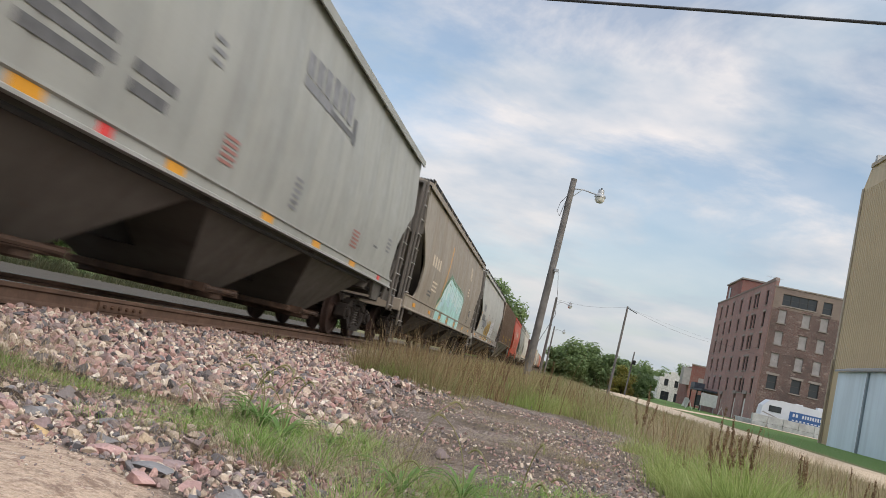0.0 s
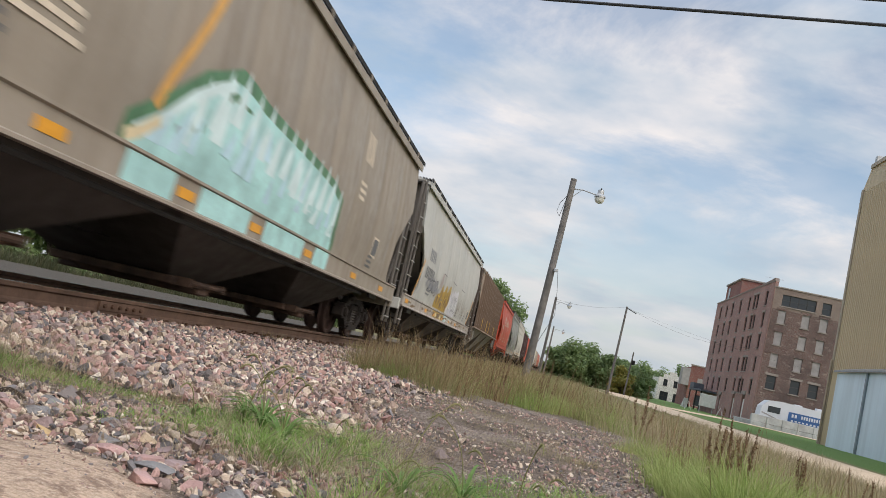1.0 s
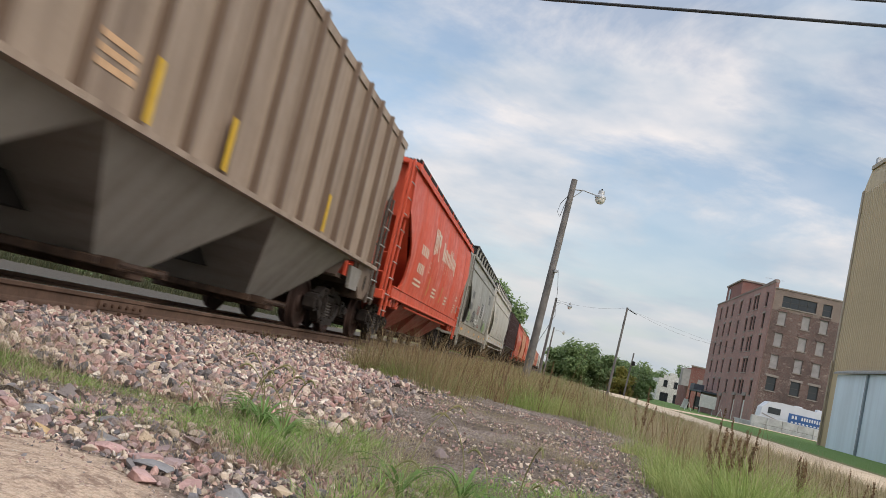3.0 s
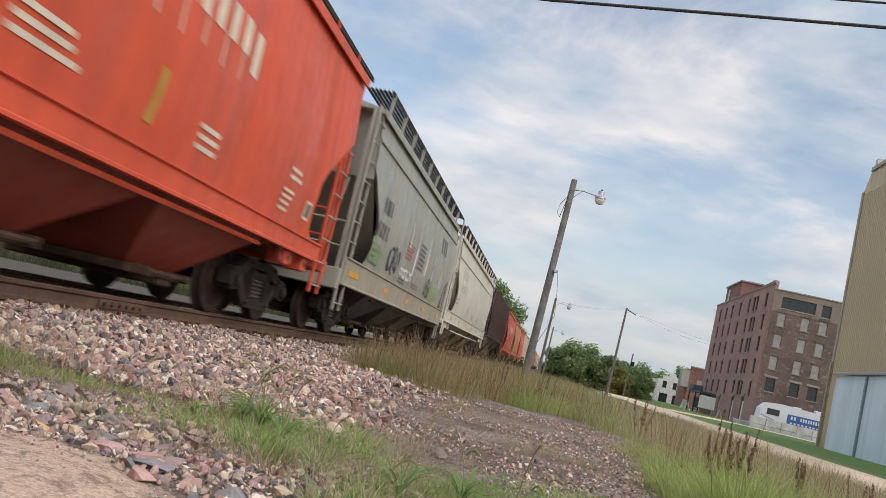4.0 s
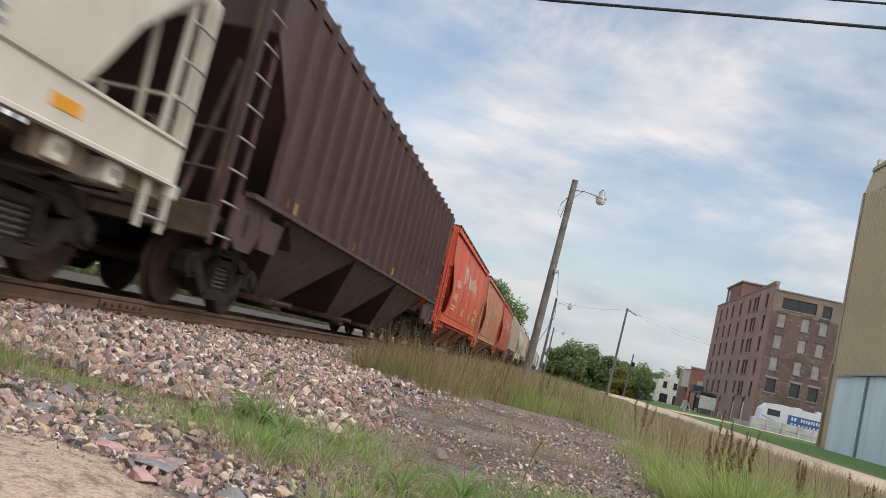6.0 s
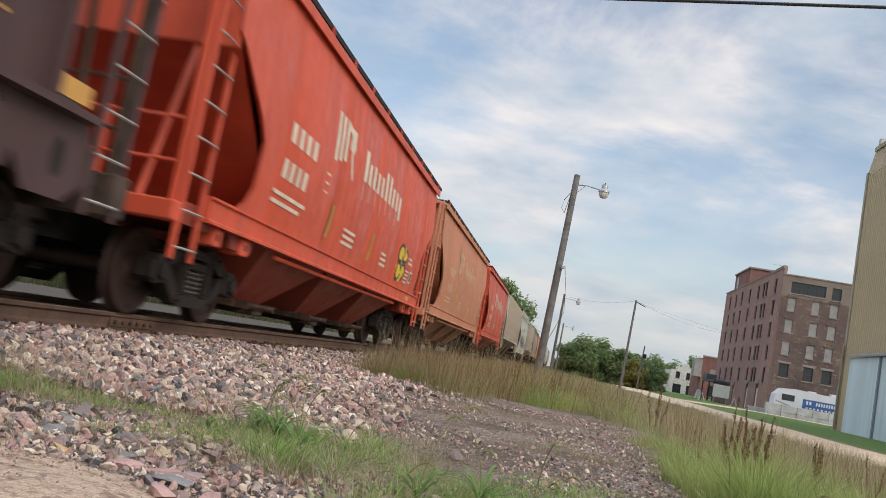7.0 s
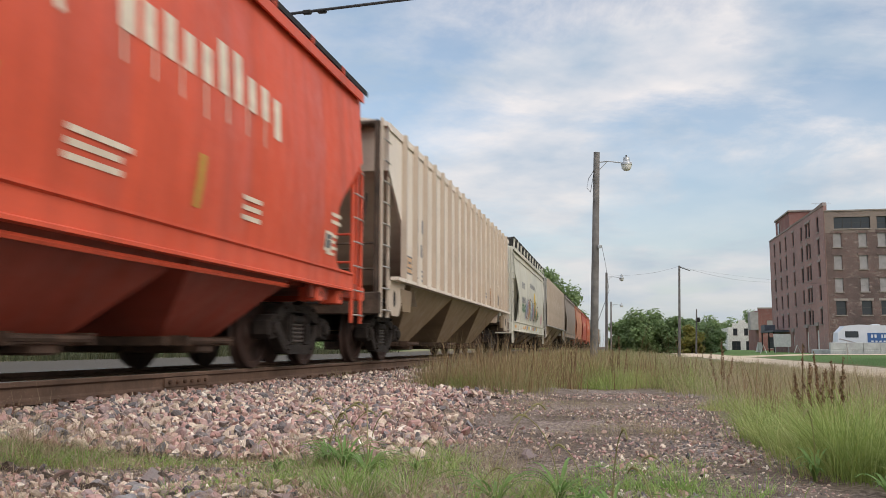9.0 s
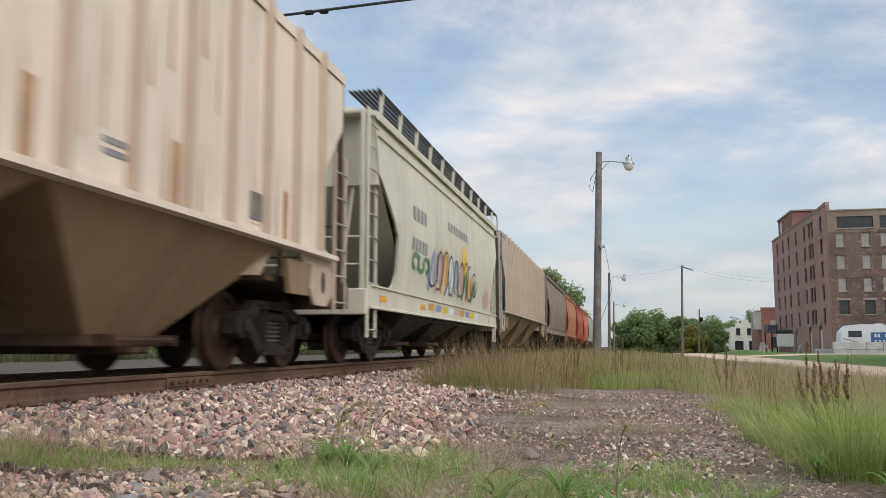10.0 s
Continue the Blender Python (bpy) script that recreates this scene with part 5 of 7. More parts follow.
        s.box((-0.80, c - 0.62, 0.27), (0.80, c + 0.62, 0.37), 0.015)
        s.box((-0.95, c - 0.16, 0.20), (0.95, c + 0.16, 0.29), 0.02)
        s.tube([(0.98, c - 0.5, 0.33), (0.98, c + 0.5, 0.33)], 0.03, 7)
        for yy in (-0.5, 0.5):
            s.box((0.78, c + yy - 0.03, 0.28), (1.0, c + yy + 0.03, 0.38))
        part("outlet_gate", s, GATE_RUST, bay, "rusty outlet gate with its operating shaft")
    # centre sill, pipes, end sills and steps
    s = Shape()
    s.box((-0.2, -L / 2 + 0.7, 0.62), (0.2, L / 2 - 0.7, 0.92))
    part("centre_sill", s, STEEL_DARK, car)
    s = Shape()
    s.tube([(1.43, -half + 0.3, zb - pipe_drop), (1.43, 0, zb - pipe_drop - 0.01), (1.43, half - 0.3, zb - pipe_drop)], 0.028, 6)
    if not ribbed:
        part("brake_pipe", s, pipe_paint or STEEL_DARK, car)
        # jacking pads and their brackets under the sill near each end
        for m in (1, -1) if pipe_paint is paint else ():
            for off in (1.55, 2.35):
                s = Shape()
                yp = m * (L / 2 - off)
                s.box((1.20, yp - 0.11, zb - 0.20), (1.47, yp + 0.11, zb - 0.004), 0.012)
                pad = part("jacking_pad", s, pipe_paint or sill_paint or paint, car)
                s = Shape()
                s.lathe_x([(1.468, 0.045), (1.474, 0.04)], 10, (0, yp, zb - 0.10))
                part("socket", s, STEEL_DARK, pad)
    for m in (1, -1):
        s = Shape()
        s.box((-1.48, min(m * (L / 2 - 0.42), m * (L / 2 - 0.62)), zb - 0.10 if not ribbed else 0.80), (1.48, max(m * (L / 2 - 0.42), m * (L / 2 - 0.62)), 1.16), 0.015)
        part("end_sill", s, END_GRIME if ribbed else paint, car)
        s = Shape()
        s.box((-1.28, min(m * (L / 2 - 0.6), m * (L / 2 - 2.9)), 1.04), (1.28, max(m * (L / 2 - 0.6), m * (L / 2 - 2.9)), 1.12))
        part("end_platform", s, END_GRIME if ribbed else under, car)
        yb = m * (L / 2 - 2.3)
        for x in (1.40, -1.40):
            s = Shape()
            y0, y1 = sorted((m * (L / 2 - 0.62), m * (L / 2 - 1.5)))
            if ribbed:
                x = x * 1.035
                web = [(m * q, z) for q, z in ((L / 2 - 2.25, zt - 0.05), (L / 2 - 1.15, zt - 0.05), (L / 2 - 1.0, 1.0), (L / 2 - 1.3, 0.80), (L / 2 - 1.75, 0.80))]
            else:
                web = [(y0, 0.98), (y0, 1.2), (y1, 1.2), (y1, 0.98)]
            s.prism(web, x - 0.02, x + 0.02)
            web_ob = part("end_web", s, under if not ribbed else (post_paint or under), car)
            if ribbed:
                # dark disc, slightly proud of the web, drawn for the shade of a through-hole
                s = Shape()
                c = m * (L / 2 - 1.45)
                s.prism([(c + 0.07 * math.cos(k * 0.785), 1.10 + 0.15 * math.sin(k * 0.785)) for k in range(8)], x - 0.026, x + 0.026)
                part("slot", s, STEEL_DARK, web_ob, "dark oval disc in place of a shaded slot")
            s = Shape()
            s.prism([(yb - 0.3, 0.90), (yb + 0.3, 0.90), (yb + 0.42, 1.3), (yb - 0.42, 1.3)], x - 0.03, x + 0.03)
            part("bolster_web", s, under, car)
        # standing end frame with rails
        s = Shape()
        ye = m * (E + 0.28)
        for x in (-1.38, -0.5, 0.5, 1.38):
            zz = 2.0 if abs(x) < 1 else (eave + 0.02)
            s.box((x - 0.035, ye - 0.045, 1.12), (x + 0.035, ye + 0.045, zz), 0.008)
        for z in (1.55, 1.98):
            s.tube([(-1.38, ye, z), (1.38, ye, z)], 0.018, 5)
        s.box((-1.40, min(ye, m * E), eave - 0.03), (1.40, max(ye, m * E) + 0.02, eave + 0.02))
        for x in (-1.1, 1.1):
            s.tube([(x, m * (E - 0.1), 2.9), (x * 0.9, m * (L / 2 - 0.6), 1.15)], 0.035, 6)
        part("end_frame", s, END_GRIME if ribbed else end_paint, car)
        for x in (1.46, -1.46):
            y0 = m * (E + 0.28) - (0.0 if m < 0 else 0.44)
            add_ladder(car, x, y0, zb - 0.45, (2.95 if (x > 0) == (m > 0) else eave + 0.05), 0.44, end_paint)
        add_truck(car, m * (L / 2 - 2.09))
        cp = part("coupler", GEAR["coupler"], None, car)
        cp.matrix_basis = pose(0, m * L / 2, 0, 0, 0, 0 if m > 0 else 180)
    # reflective sheeting along the near sill
    for y, kind in reflectors:
        y += shift
        s = Shape()
        if stripe:
            x = 1.615
            s.box((1.606, -L / 2 + y - 0.05, zt + 0.04), (x, -L / 2 + y + 0.05, zt + 0.60))
        else:
            s.box((1.510, -L / 2 + y - (0.10 if kind == "r" else 0.19), (zb + zt) / 2 - 0.05), (1.523, -L / 2 + y + (0.10 if kind == "r" else 0.19), (zb + zt) / 2 + 0.05))
        part("reflector", s, YELLOW_PAINT if stripe else (REFLECT_RED if kind == "r" else REFLECT), car, "amber reflective strip" if kind != "r" else "red reflective strip")
    return car, Marks(table, -L / 2 + shift), L


# -- paint keys: name of the part, its material and its label --
def lettering(material, label="painted lettering as plain bars"):
    return ("lettering", material, label)


def spray(colour):
    return ("spray_paint", SPRAY[colour], colour + " spray paint on the car side")


DARK, GREY_L, WHITE, FADED, RED_L = (lettering(m) for m in (STENCIL_DARK, STENCIL_GREY, STENCIL_WHITE, STENCIL_FADED, STENCIL_RED))
hopper_cars = []
EVEN = [(y, "a") for y in (1.4, 3.6, 6.2, 8.8, 11.2, 13.6, 16.0)]


def small_print(mk, key, L, rnd, z=1.62):
    """Blocks of small stencilled data found on every car."""
    mk.lines(key, 3.5, z + 0.02, 0.9, 2, 0.045, 0.05, rnd=rnd)
    mk.lines(key, 6.4, z, 0.7, 3, 0.05, 0.05, rnd=rnd)
    mk.lines(key, 0.62 * L, z, 0.55, 3, 0.05, 0.05, rnd=rnd)
    mk.lines(key, L - 4.0, z - 0.05, 0.45, 3, 0.045, 0.045, rnd=rnd)


def build_train():
    rnd = random.Random(7)
    red = car_paint("red_car_paint", (0.66, 0.092, 0.040), (0.20, 0.045, 0.03), 0.45, 0.05, rough=0.38)
    red_old = car_paint("dull_red_car_paint", (0.44, 0.075, 0.045), (0.20, 0.09, 0.06), 0.6, 0.05, rough=0.5)
    orange_red = car_paint("faded_orange_car_paint", (0.56, 0.225, 0.125), (0.30, 0.12, 0.07), 0.45, 0.05, rough=0.5)
    scarlet = car_paint("orange_red_car_paint", (0.52, 0.10, 0.035), (0.22, 0.06, 0.03), 0.35, 0.05)
    grey = car_paint("light_grey_car_paint", (0.365, 0.365, 0.34), (0.16, 0.15, 0.13), 0.35, 0.04)
    tan = car_paint("tan_grey_car_paint", (0.33, 0.28, 0.225), (0.13, 0.09, 0.06), 0.5, 0.10)
    pale = car_paint("dirty_white_car_paint", (0.51, 0.50, 0.465), (0.27, 0.23, 0.18), 0.32, 0.14)
    brown = car_paint("brown_stained_car_paint", (0.36, 0.275, 0.21), (0.10, 0.062, 0.044), 0.8, 0.16)
    olive = car_paint("green_grey_car_paint", (0.325, 0.315, 0.275), (0.17, 0.15, 0.115), 0.45, 0.05, rough=0.3)
    cream = car_paint("cream_car_paint", (0.62, 0.575, 0.505), (0.30, 0.26, 0.20), 0.25, 0.04)
    maroon = car_paint("dark_maroon_car_paint", (0.075, 0.038, 0.037), (0.04, 0.026, 0.024), 0.5, 0.08)
    bone = car_paint("bone_white_car_paint", (0.72, 0.635, 0.55), (0.42, 0.32, 0.245), 0.38, 0.12, (0.36, 0.20, 0.12))
    chalk = car_paint("chalk_white_car_paint", (0.60, 0.58, 0.50), (0.36, 0.31, 0.20), 0.4, 0.05)
    dust = car_paint("dusty_grey_car_paint", (0.42, 0.40, 0.37), (0.20, 0.17, 0.14), 0.5, 0.10)
    taupe = car_paint("taupe_car_paint", (0.30, 0.235, 0.19), (0.12, 0.08, 0.06), 0.6, 0.10)
    # underbody paints: dust, with the shade beneath the cars darkened into their colour
    under_grey = car_paint("dusty_shaded_underbody_grey", (0.095, 0.082, 0.07), (0.045, 0.036, 0.03), 0.7, 0.12)
    under_bone = car_paint("dusty_shaded_underbody_tan", (0.265, 0.185, 0.115), (0.12, 0.075, 0.045), 0.6, 0.15)
    under_dark = car_paint("shade_dark_underbody", (0.035, 0.028, 0.024), (0.03, 0.025, 0.02), 0.6, 0.1)
    under_red = car_paint("dusty_shaded_red_underbody", (0.31, 0.050, 0.027), (0.11, 0.035, 0.026), 0.5, 0.05)

    # end paints: soot, darkened further to hold the shade of the end recesses
    grime_shade_brown = car_paint("soot_and_shade_end_brown", (0.105, 0.078, 0.062), (0.05, 0.036, 0.028), 0.8, 0.15)
    grime_shade_grey = car_paint("soot_and_shade_end_grey", (0.15, 0.132, 0.115), (0.07, 0.055, 0.045), 0.7, 0.12)
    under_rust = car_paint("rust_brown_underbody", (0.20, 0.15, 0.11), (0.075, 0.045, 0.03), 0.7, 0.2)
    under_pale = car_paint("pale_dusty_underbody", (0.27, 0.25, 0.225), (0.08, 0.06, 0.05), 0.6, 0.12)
    # post paints: a rust tint, made darker to draw the ribs' shading lines
    rust_shade_brown = car_paint("rust_and_shade_brown", (0.17, 0.115, 0.08), (0.08, 0.05, 0.035), 0.8, 0.2)
    rust_shade_bone = car_paint("rust_and_shade_cream", (0.52, 0.43, 0.345), (0.22, 0.14, 0.09), 0.7, 0.2, (0.28, 0.13, 0.07))

    def keep(car, mk):
        mk.link(car)
        hopper_cars.append(car)

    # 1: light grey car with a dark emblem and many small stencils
    car, mk, L = hopper_car(1.1, 19.5, False, grey, "light grey hopper car with pressed seams and a dark emblem", (1.24, 1.40), 4.24, 1.22, walkway=0, under=under_grey, end_paint=grime_shade_grey, sill_ends=(0.6, 1.5),
                            reflectors=[(3.87, "a"), (4.89, "r"), (6.16, "a"), (8.76, "a"), (10.98, "a"), (13.3, "a"), (15.6, "r")])
    for k in range(6):
        mk.bar(GREY_L, 8.75 + 0.42 * k, 3.22, 0.30, 0.30 + 0.03 * k)
    mk.bar(GREY_L, 8.74, 3.06, 1.4, 0.14)
    mk.bar(DARK, 10.0, 3.06, 1.55, 0.09)
    mk.bar(DARK, 11.30, 3.0, 0.22, 0.4)
    mk.lines(DARK, 3.5, 1.95, 1.2, 3, 0.09, 0.06, rnd=rnd)
    mk.lines(DARK, 4.95, 1.86, 0.75, 2, 0.10, 0.07, rnd=rnd)
    mk.lines(GREY_L, 6.15, 2.62, 0.28, 3, 0.05, 0.06, rnd=rnd)
    mk.lines(RED_L, 6.88, 1.86, 0.40, 5, 0.035, 0.03, 0.1, rnd)
    mk.lines(GREY_L, 9.25, 1.95, 0.34, 6, 0.04, 0.035, 0.1, rnd)
    mk.lines(RED_L, 12.65, 1.83, 0.5, 5, 0.035, 0.03, 0.1, rnd)
    mk.bar(DARK, 14.3, 1.80, 0.35, 0.04)
    mk.lines(GREY_L, 15.4, 2.1, 0.4, 4, 0.04, 0.04, 0.2, rnd)
    mk.word(GREY_L, 3.2, 2.75, 2.2, 0.42, 6)
    keep(car, mk)

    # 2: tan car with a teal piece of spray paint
    car, mk, L = hopper_car(19.5, 38.45, False, tan, "tan-grey hopper car with a large teal spray-painted piece", (0.97, 1.31), 4.10, 1.8, under=under_dark, end_paint=grime_shade_grey, shift=-0.1,
                            reflectors=[(2.2, "a"), (5.03, "a"), (7.29, "a"), (9.26, "a"), (11.49, "a"), (14.4, "a"), (16.9, "a")])
    crest = [(5.95, 1.36), (6.25, 1.56), (6.6, 1.82), (6.95, 2.10), (7.3, 2.24), (7.7, 2.42), (8.1, 2.40), (8.5, 2.34), (9.2, 2.31), (10.0, 2.28), (10.9, 2.24), (11.7, 2.18), (12.25, 2.04), (12.42, 1.34)]
    mk.fill(spray("green"), [(y - 0.12 + 0.02 * i, min(z + 0.20 - 0.008 * i, 2.66)) for i, (y, z) in enumerate(crest)], 1.32)
    mk.fill(spray("teal"), crest, 1.32, 0.0025)
    for k in range(13):
        y = 6.95 + 0.43 * k
        top = lerp_table(crest, y) + 0.16 + 0.10 * rnd.random()
        mk.spike(spray("pale"), y, top - 0.62 - 0.2 * rnd.random(), top, 0.30, 0.10, 0.004)
    for k in range(16):
        y = 6.3 + 0.37 * k
        z = 1.42 + 0.5 * rnd.random() * min(1, k / 4)
        mk.spike(spray(rnd.choice(["pale", "ice", "ice"])), y, z, z + 0.30 + 0.3 * rnd.random(), 0.20, 0.12 * rnd.uniform(-1, 2), 0.0055)
    mk.stroke(spray("pale"), [(6.0, 1.42), (6.4, 1.66), (6.8, 1.98), (7.2, 2.2), (7.6, 2.36)], 0.13, 0.007)
    mk.stroke(spray("cream"), [(5.9, 1.36), (6.1, 1.44), (6.35, 1.62)], 0.12, 0.0075)
    for y0, y1 in ((6.05, 7.0), (7.58, 9.0), (9.54, 11.2), (11.78, 12.55)):
        mk.bar(spray("teal"), y0, 1.0, y1 - y0, 0.28, lift=0.004)
    mk.stroke(spray("orange"), [(6.2, 1.7), (6.32, 2.0), (6.5, 2.3), (6.72, 2.65), (6.92, 3.0), (7.15, 3.4)], 0.14, 0.0)
    mk.lines(WHITE, 4.0, 1.95, 1.2, 3, 0.05, 0.06, rnd=rnd)
    mk.word(WHITE, 3.2, 2.35, 1.8, 0.3, 4)
    mk.word(WHITE, 13.2, 3.0, 0.6, 0.5, 5)
    mk.lines(WHITE, 13.2, 2.6, 0.5, 3, 0.06, 0.06, rnd=rnd)
    mk.bar(WHITE, 15.05, 1.60, 0.46, 0.38)
    mk.bar(DARK, 15.09, 1.64, 0.38, 0.30, lift=0.002)
    small_print(mk, DARK, L, rnd)
    keep(car, mk)

    # 3: dirty white car with mustard and grey tags
    car, mk, L = hopper_car(38.45, 56.35, False, pale, "dirty white hopper car with mustard and grey spray-painted tags", (1.0, 1.30), 4.08, 2.2, under=under_dark, end_paint=grime_shade_grey, shift=-0.15, rear="slant", sill_paint=car_paint("stained_white_sill_paint", (0.46, 0.42, 0.38), (0.16, 0.10, 0.07), 0.9, 0.3),
                            reflectors=[(1.3, "a"), (4.6, "a"), (6.32, "a"), (8.25, "a"), (10.2, "a"), (12.24, "a")])
    mk.stroke(spray("orange"), [(1.72, 1.34), (1.92, 1.8), (2.2, 2.35)], 0.10)
    mk.word(GREY_L, 2.9, 2.42, 1.1, 0.32, 4)
    mk.word(DARK, 2.75, 1.94, 1.5, 0.30, 6)
    for k in range(5):
        mk.stroke(spray("grey"), [(3.2 + 0.42 * k, 1.72 + 0.10 * rnd.random()), (3.6 + 0.42 * k, 2.02 + 0.1 * rnd.random()), (3.75 + 0.42 * k, 1.75), (4.1 + 0.42 * k, 1.86)], 0.15, 0.0006 * k)
    mk.scrawl(spray("black"), 3.4, 1.62, 1.9, 0.45, 4, 0.03, rnd, 0.004)
    for k in range(3):
        mk.stroke(spray("rose"), [(5.75 + 0.18 * k, 1.95), (5.95 + 0.16 * k, 2.15 + 0.06 * k), (6.1 + 0.1 * k, 2.40)], 0.05, 0.002)
    letters = [(5.50, 1.36), (5.53, 1.66), (5.75, 1.76), (6.1, 1.80), (6.28, 1.86), (6.48, 2.10), (6.68, 2.08), (6.78, 1.90), (7.05, 1.94), (7.36, 2.16), (7.56, 2.14), (7.68, 1.96), (7.92, 2.02), (8.16, 2.22), (8.42, 2.22), (8.62, 1.98), (8.70, 1.62), (8.55, 1.36)]
    mk.fill(spray("mustard"), letters, 1.34, 0.001)
    for y, z, ry, rz in ((5.86, 1.58, 0.10, 0.13), (6.42, 1.62, 0.09, 0.16), (6.86, 1.50, 0.16, 0.10), (7.62, 1.62, 0.10, 0.14), (8.06, 1.52, 0.12, 0.11), (8.36, 1.80, 0.09, 0.15)):
        mk.blob(spray("plum"), y, z, ry, rz, 0.25, 16, rnd, 0.0045)
    for pts in ([(5.6, 1.42), (5.72, 1.62), (5.95, 1.72), (6.2, 1.70)], [(6.1, 1.40), (6.3, 1.66), (6.5, 2.02)], [(6.6, 1.42), (6.85, 1.62), (7.1, 1.60), (7.3, 2.05)], [(7.4, 1.40), (7.55, 1.72), (7.9, 1.86)], [(7.9, 1.40), (8.1, 1.74), (8.3, 2.12)]):
        mk.stroke(spray("yellow"), pts, 0.03, 0.003)
    for pts in ([(7.12, 1.38), (7.26, 1.62), (7.44, 1.86)], [(6.56, 1.74), (6.62, 1.96)], [(7.78, 1.62), (7.84, 1.90)]):
        mk.stroke(spray("plum"), pts, 0.09, 0.005)
    piece = [(8.36, 1.36), (8.42, 1.74), (8.62, 2.06), (8.8, 1.94), (9.1, 2.16), (9.35, 2.06), (9.7, 2.22), (10.0, 2.14), (10.4, 2.26), (10.7, 2.22), (10.86, 1.90), (10.84, 1.52), (10.6, 1.36)]
    mk.fill(spray("lilac"), piece, 1.34, 0.002)
    for k in range(6):
        mk.spike(spray("white"), 8.65 + 0.38 * k, 1.42 + 0.2 * rnd.random(), 1.95 + 0.2 * rnd.random(), 0.22, 0.1, 0.004)
    mk.scrawl(spray("grey"), 8.6, 1.44, 2.0, 0.6, 5, 0.03, rnd, 0.006)
    mk.bar(spray("mustard"), 5.98, 1.06, 2.45, 0.20, lift=0.001)
    for k in range(5):
        mk.blob(spray("cream" if k % 2 else "plum"), 6.2 + 0.5 * k, 1.15, 0.22, 0.06, 0.4, 14, rnd, 0.004)
    mk.bar(spray("ice"), 8.62, 1.05, 0.6, 0.22, lift=0.001)
    for k in range(6):
        mk.stroke(spray("white"), [(8.9 + 0.34 * k, 1.06), (9.1 + 0.34 * k, 1.26)], 0.10, 0.004)
    for k in range(26):
        y = rnd.uniform(0.8, 16.6)
        mk.blob(("grime_stain", SPRAY["brown"], "brown grime streaks"), y, rnd.uniform(1.06, 1.22), rnd.uniform(0.1, 0.35), rnd.uniform(0.02, 0.05), 0.4, 12, rnd, 0.002)
    for k in range(40):
        y = rnd.uniform(11.0, 15.4)
        mk.stroke(("grime_stain", SPRAY["brown"], "brown grime streaks"), [(y, 1.36 + 0.5 * rnd.random()), (y + 0.08, 1.5 + 0.6 * rnd.random())], 0.022, 0.0005)
    mk.stroke(spray("black"), [(6.2, 2.42), (6.9, 2.40)], 0.02)
    mk.stroke(spray("black"), [(8.6, 2.42), (9.6, 2.40)], 0.02)
    mk.stroke(spray("black"), [(11.4, 2.42), (12.5, 2.40)], 0.02)
    mk.scrawl(spray("grey"), 9.6, 1.4, 1.2, 0.65, 3, 0.035, rnd, 0.004)
    mk.bar(WHITE, 14.9, 1.5, 0.46, 0.38)
    mk.bar(DARK, 14.94, 1.54, 0.38, 0.30, lift=0.002)
    small_print(mk, GREY_L, L, rnd)
    mk.stroke(spray("orange"), [(15.55, 1.34), (15.75, 1.8), (16.0, 2.35)], 0.14)
    keep(car, mk)

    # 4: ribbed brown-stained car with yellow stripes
    car, mk, L = hopper_car(56.35, 74.6, True, brown, "ribbed hopper car stained brown with yellow stripes", (1.2, 1.46), 4.06, rib_step=0.91, shift=0.25, under=under_pale, walkway=0, stripe=True, post_paint=rust_shade_brown, end_paint=grime_shade_brown,
                            reflectors=[(4.10, "a"), (7.06, "a"), (8.76, "a"), (12.6, "a")])
    mk.bar(lettering(YELLOW_PAINT, "tall yellow stripe"), 1.74, 1.54, 0.14, 0.92, lean=-0.02, lift=0.004)
    mk.word(FADED, 2.25, 2.2, 0.7, 0.32, 2)
    mk.word(FADED, 3.2, 2.1, 0.8, 0.34, 2)
    mk.word(FADED, 2.25, 1.75, 0.7, 0.28, 2)
    mk.lines(FADED, 6.3, 1.95, 0.6, 3, 0.06, 0.05, rnd=rnd)
    keep(car, mk)

    def lettered_car(front, back, paint, letter, label, tag=False, drips=True, under=under_red, shift=0.0):
        car, mk, L = hopper_car(front, back, False, paint, label, (1.06, 1.32), 4.06, 2.4, bays=3, under=under, shift=shift, sill_ends=(1.1, 1.15), pipe_paint=paint, reflectors=[(L0, "a") for L0 in (12.9,)] if tag else [])
        mk.word(letter, 3.35, 2.38, 1.2, 0.25, 4)
        mk.word(letter, 3.30, 1.92, 1.05, 0.24, 4)
        mk.lines(letter, 3.15, 1.70, 1.3, 2, 0.05, 0.06, rnd=rnd)
        for k in range(3):
            mk.bar(letter, 5.2 + 0.24 * k, 2.62 + 0.05 * k, 0.15, 0.72 - 0.05 * k)
        mk.bar(letter, 5.95, 2.95, 0.28, 0.34, lean=0.05)
        mk.stroke(letter, [(5.7, 3.3), (6.1, 3.2), (6.25, 3.05), (6.1, 2.9), (6.3, 2.55)], 0.10, 0.002)
        sizes = [0.52, 0.36, 0.40, 0.36, 0.36, 0.52, 0.52, 0.36, 0.36, 0.46]
        y = 7.0
        for k, h in enumerate(sizes):
            drop = 0.14 if k == 9 else 0.0
            mk.bar(letter, y, 2.70 - drop, 0.19 if k else 0.23, h + (drop if k < 9 else 0))
            y += 0.335
        if drips:
            for k in range(7):
                mk.bar(letter, 7.05 + 0.45 * k, 2.35 + 0.1 * rnd.random(), 0.03, 0.32)
        mk.lines(letter, 6.45, 1.76, 0.85, 3, 0.05, 0.05, rnd=rnd)
        mk.lines(letter, 9.3, 1.76, 0.5, 3, 0.05, 0.05, rnd=rnd)
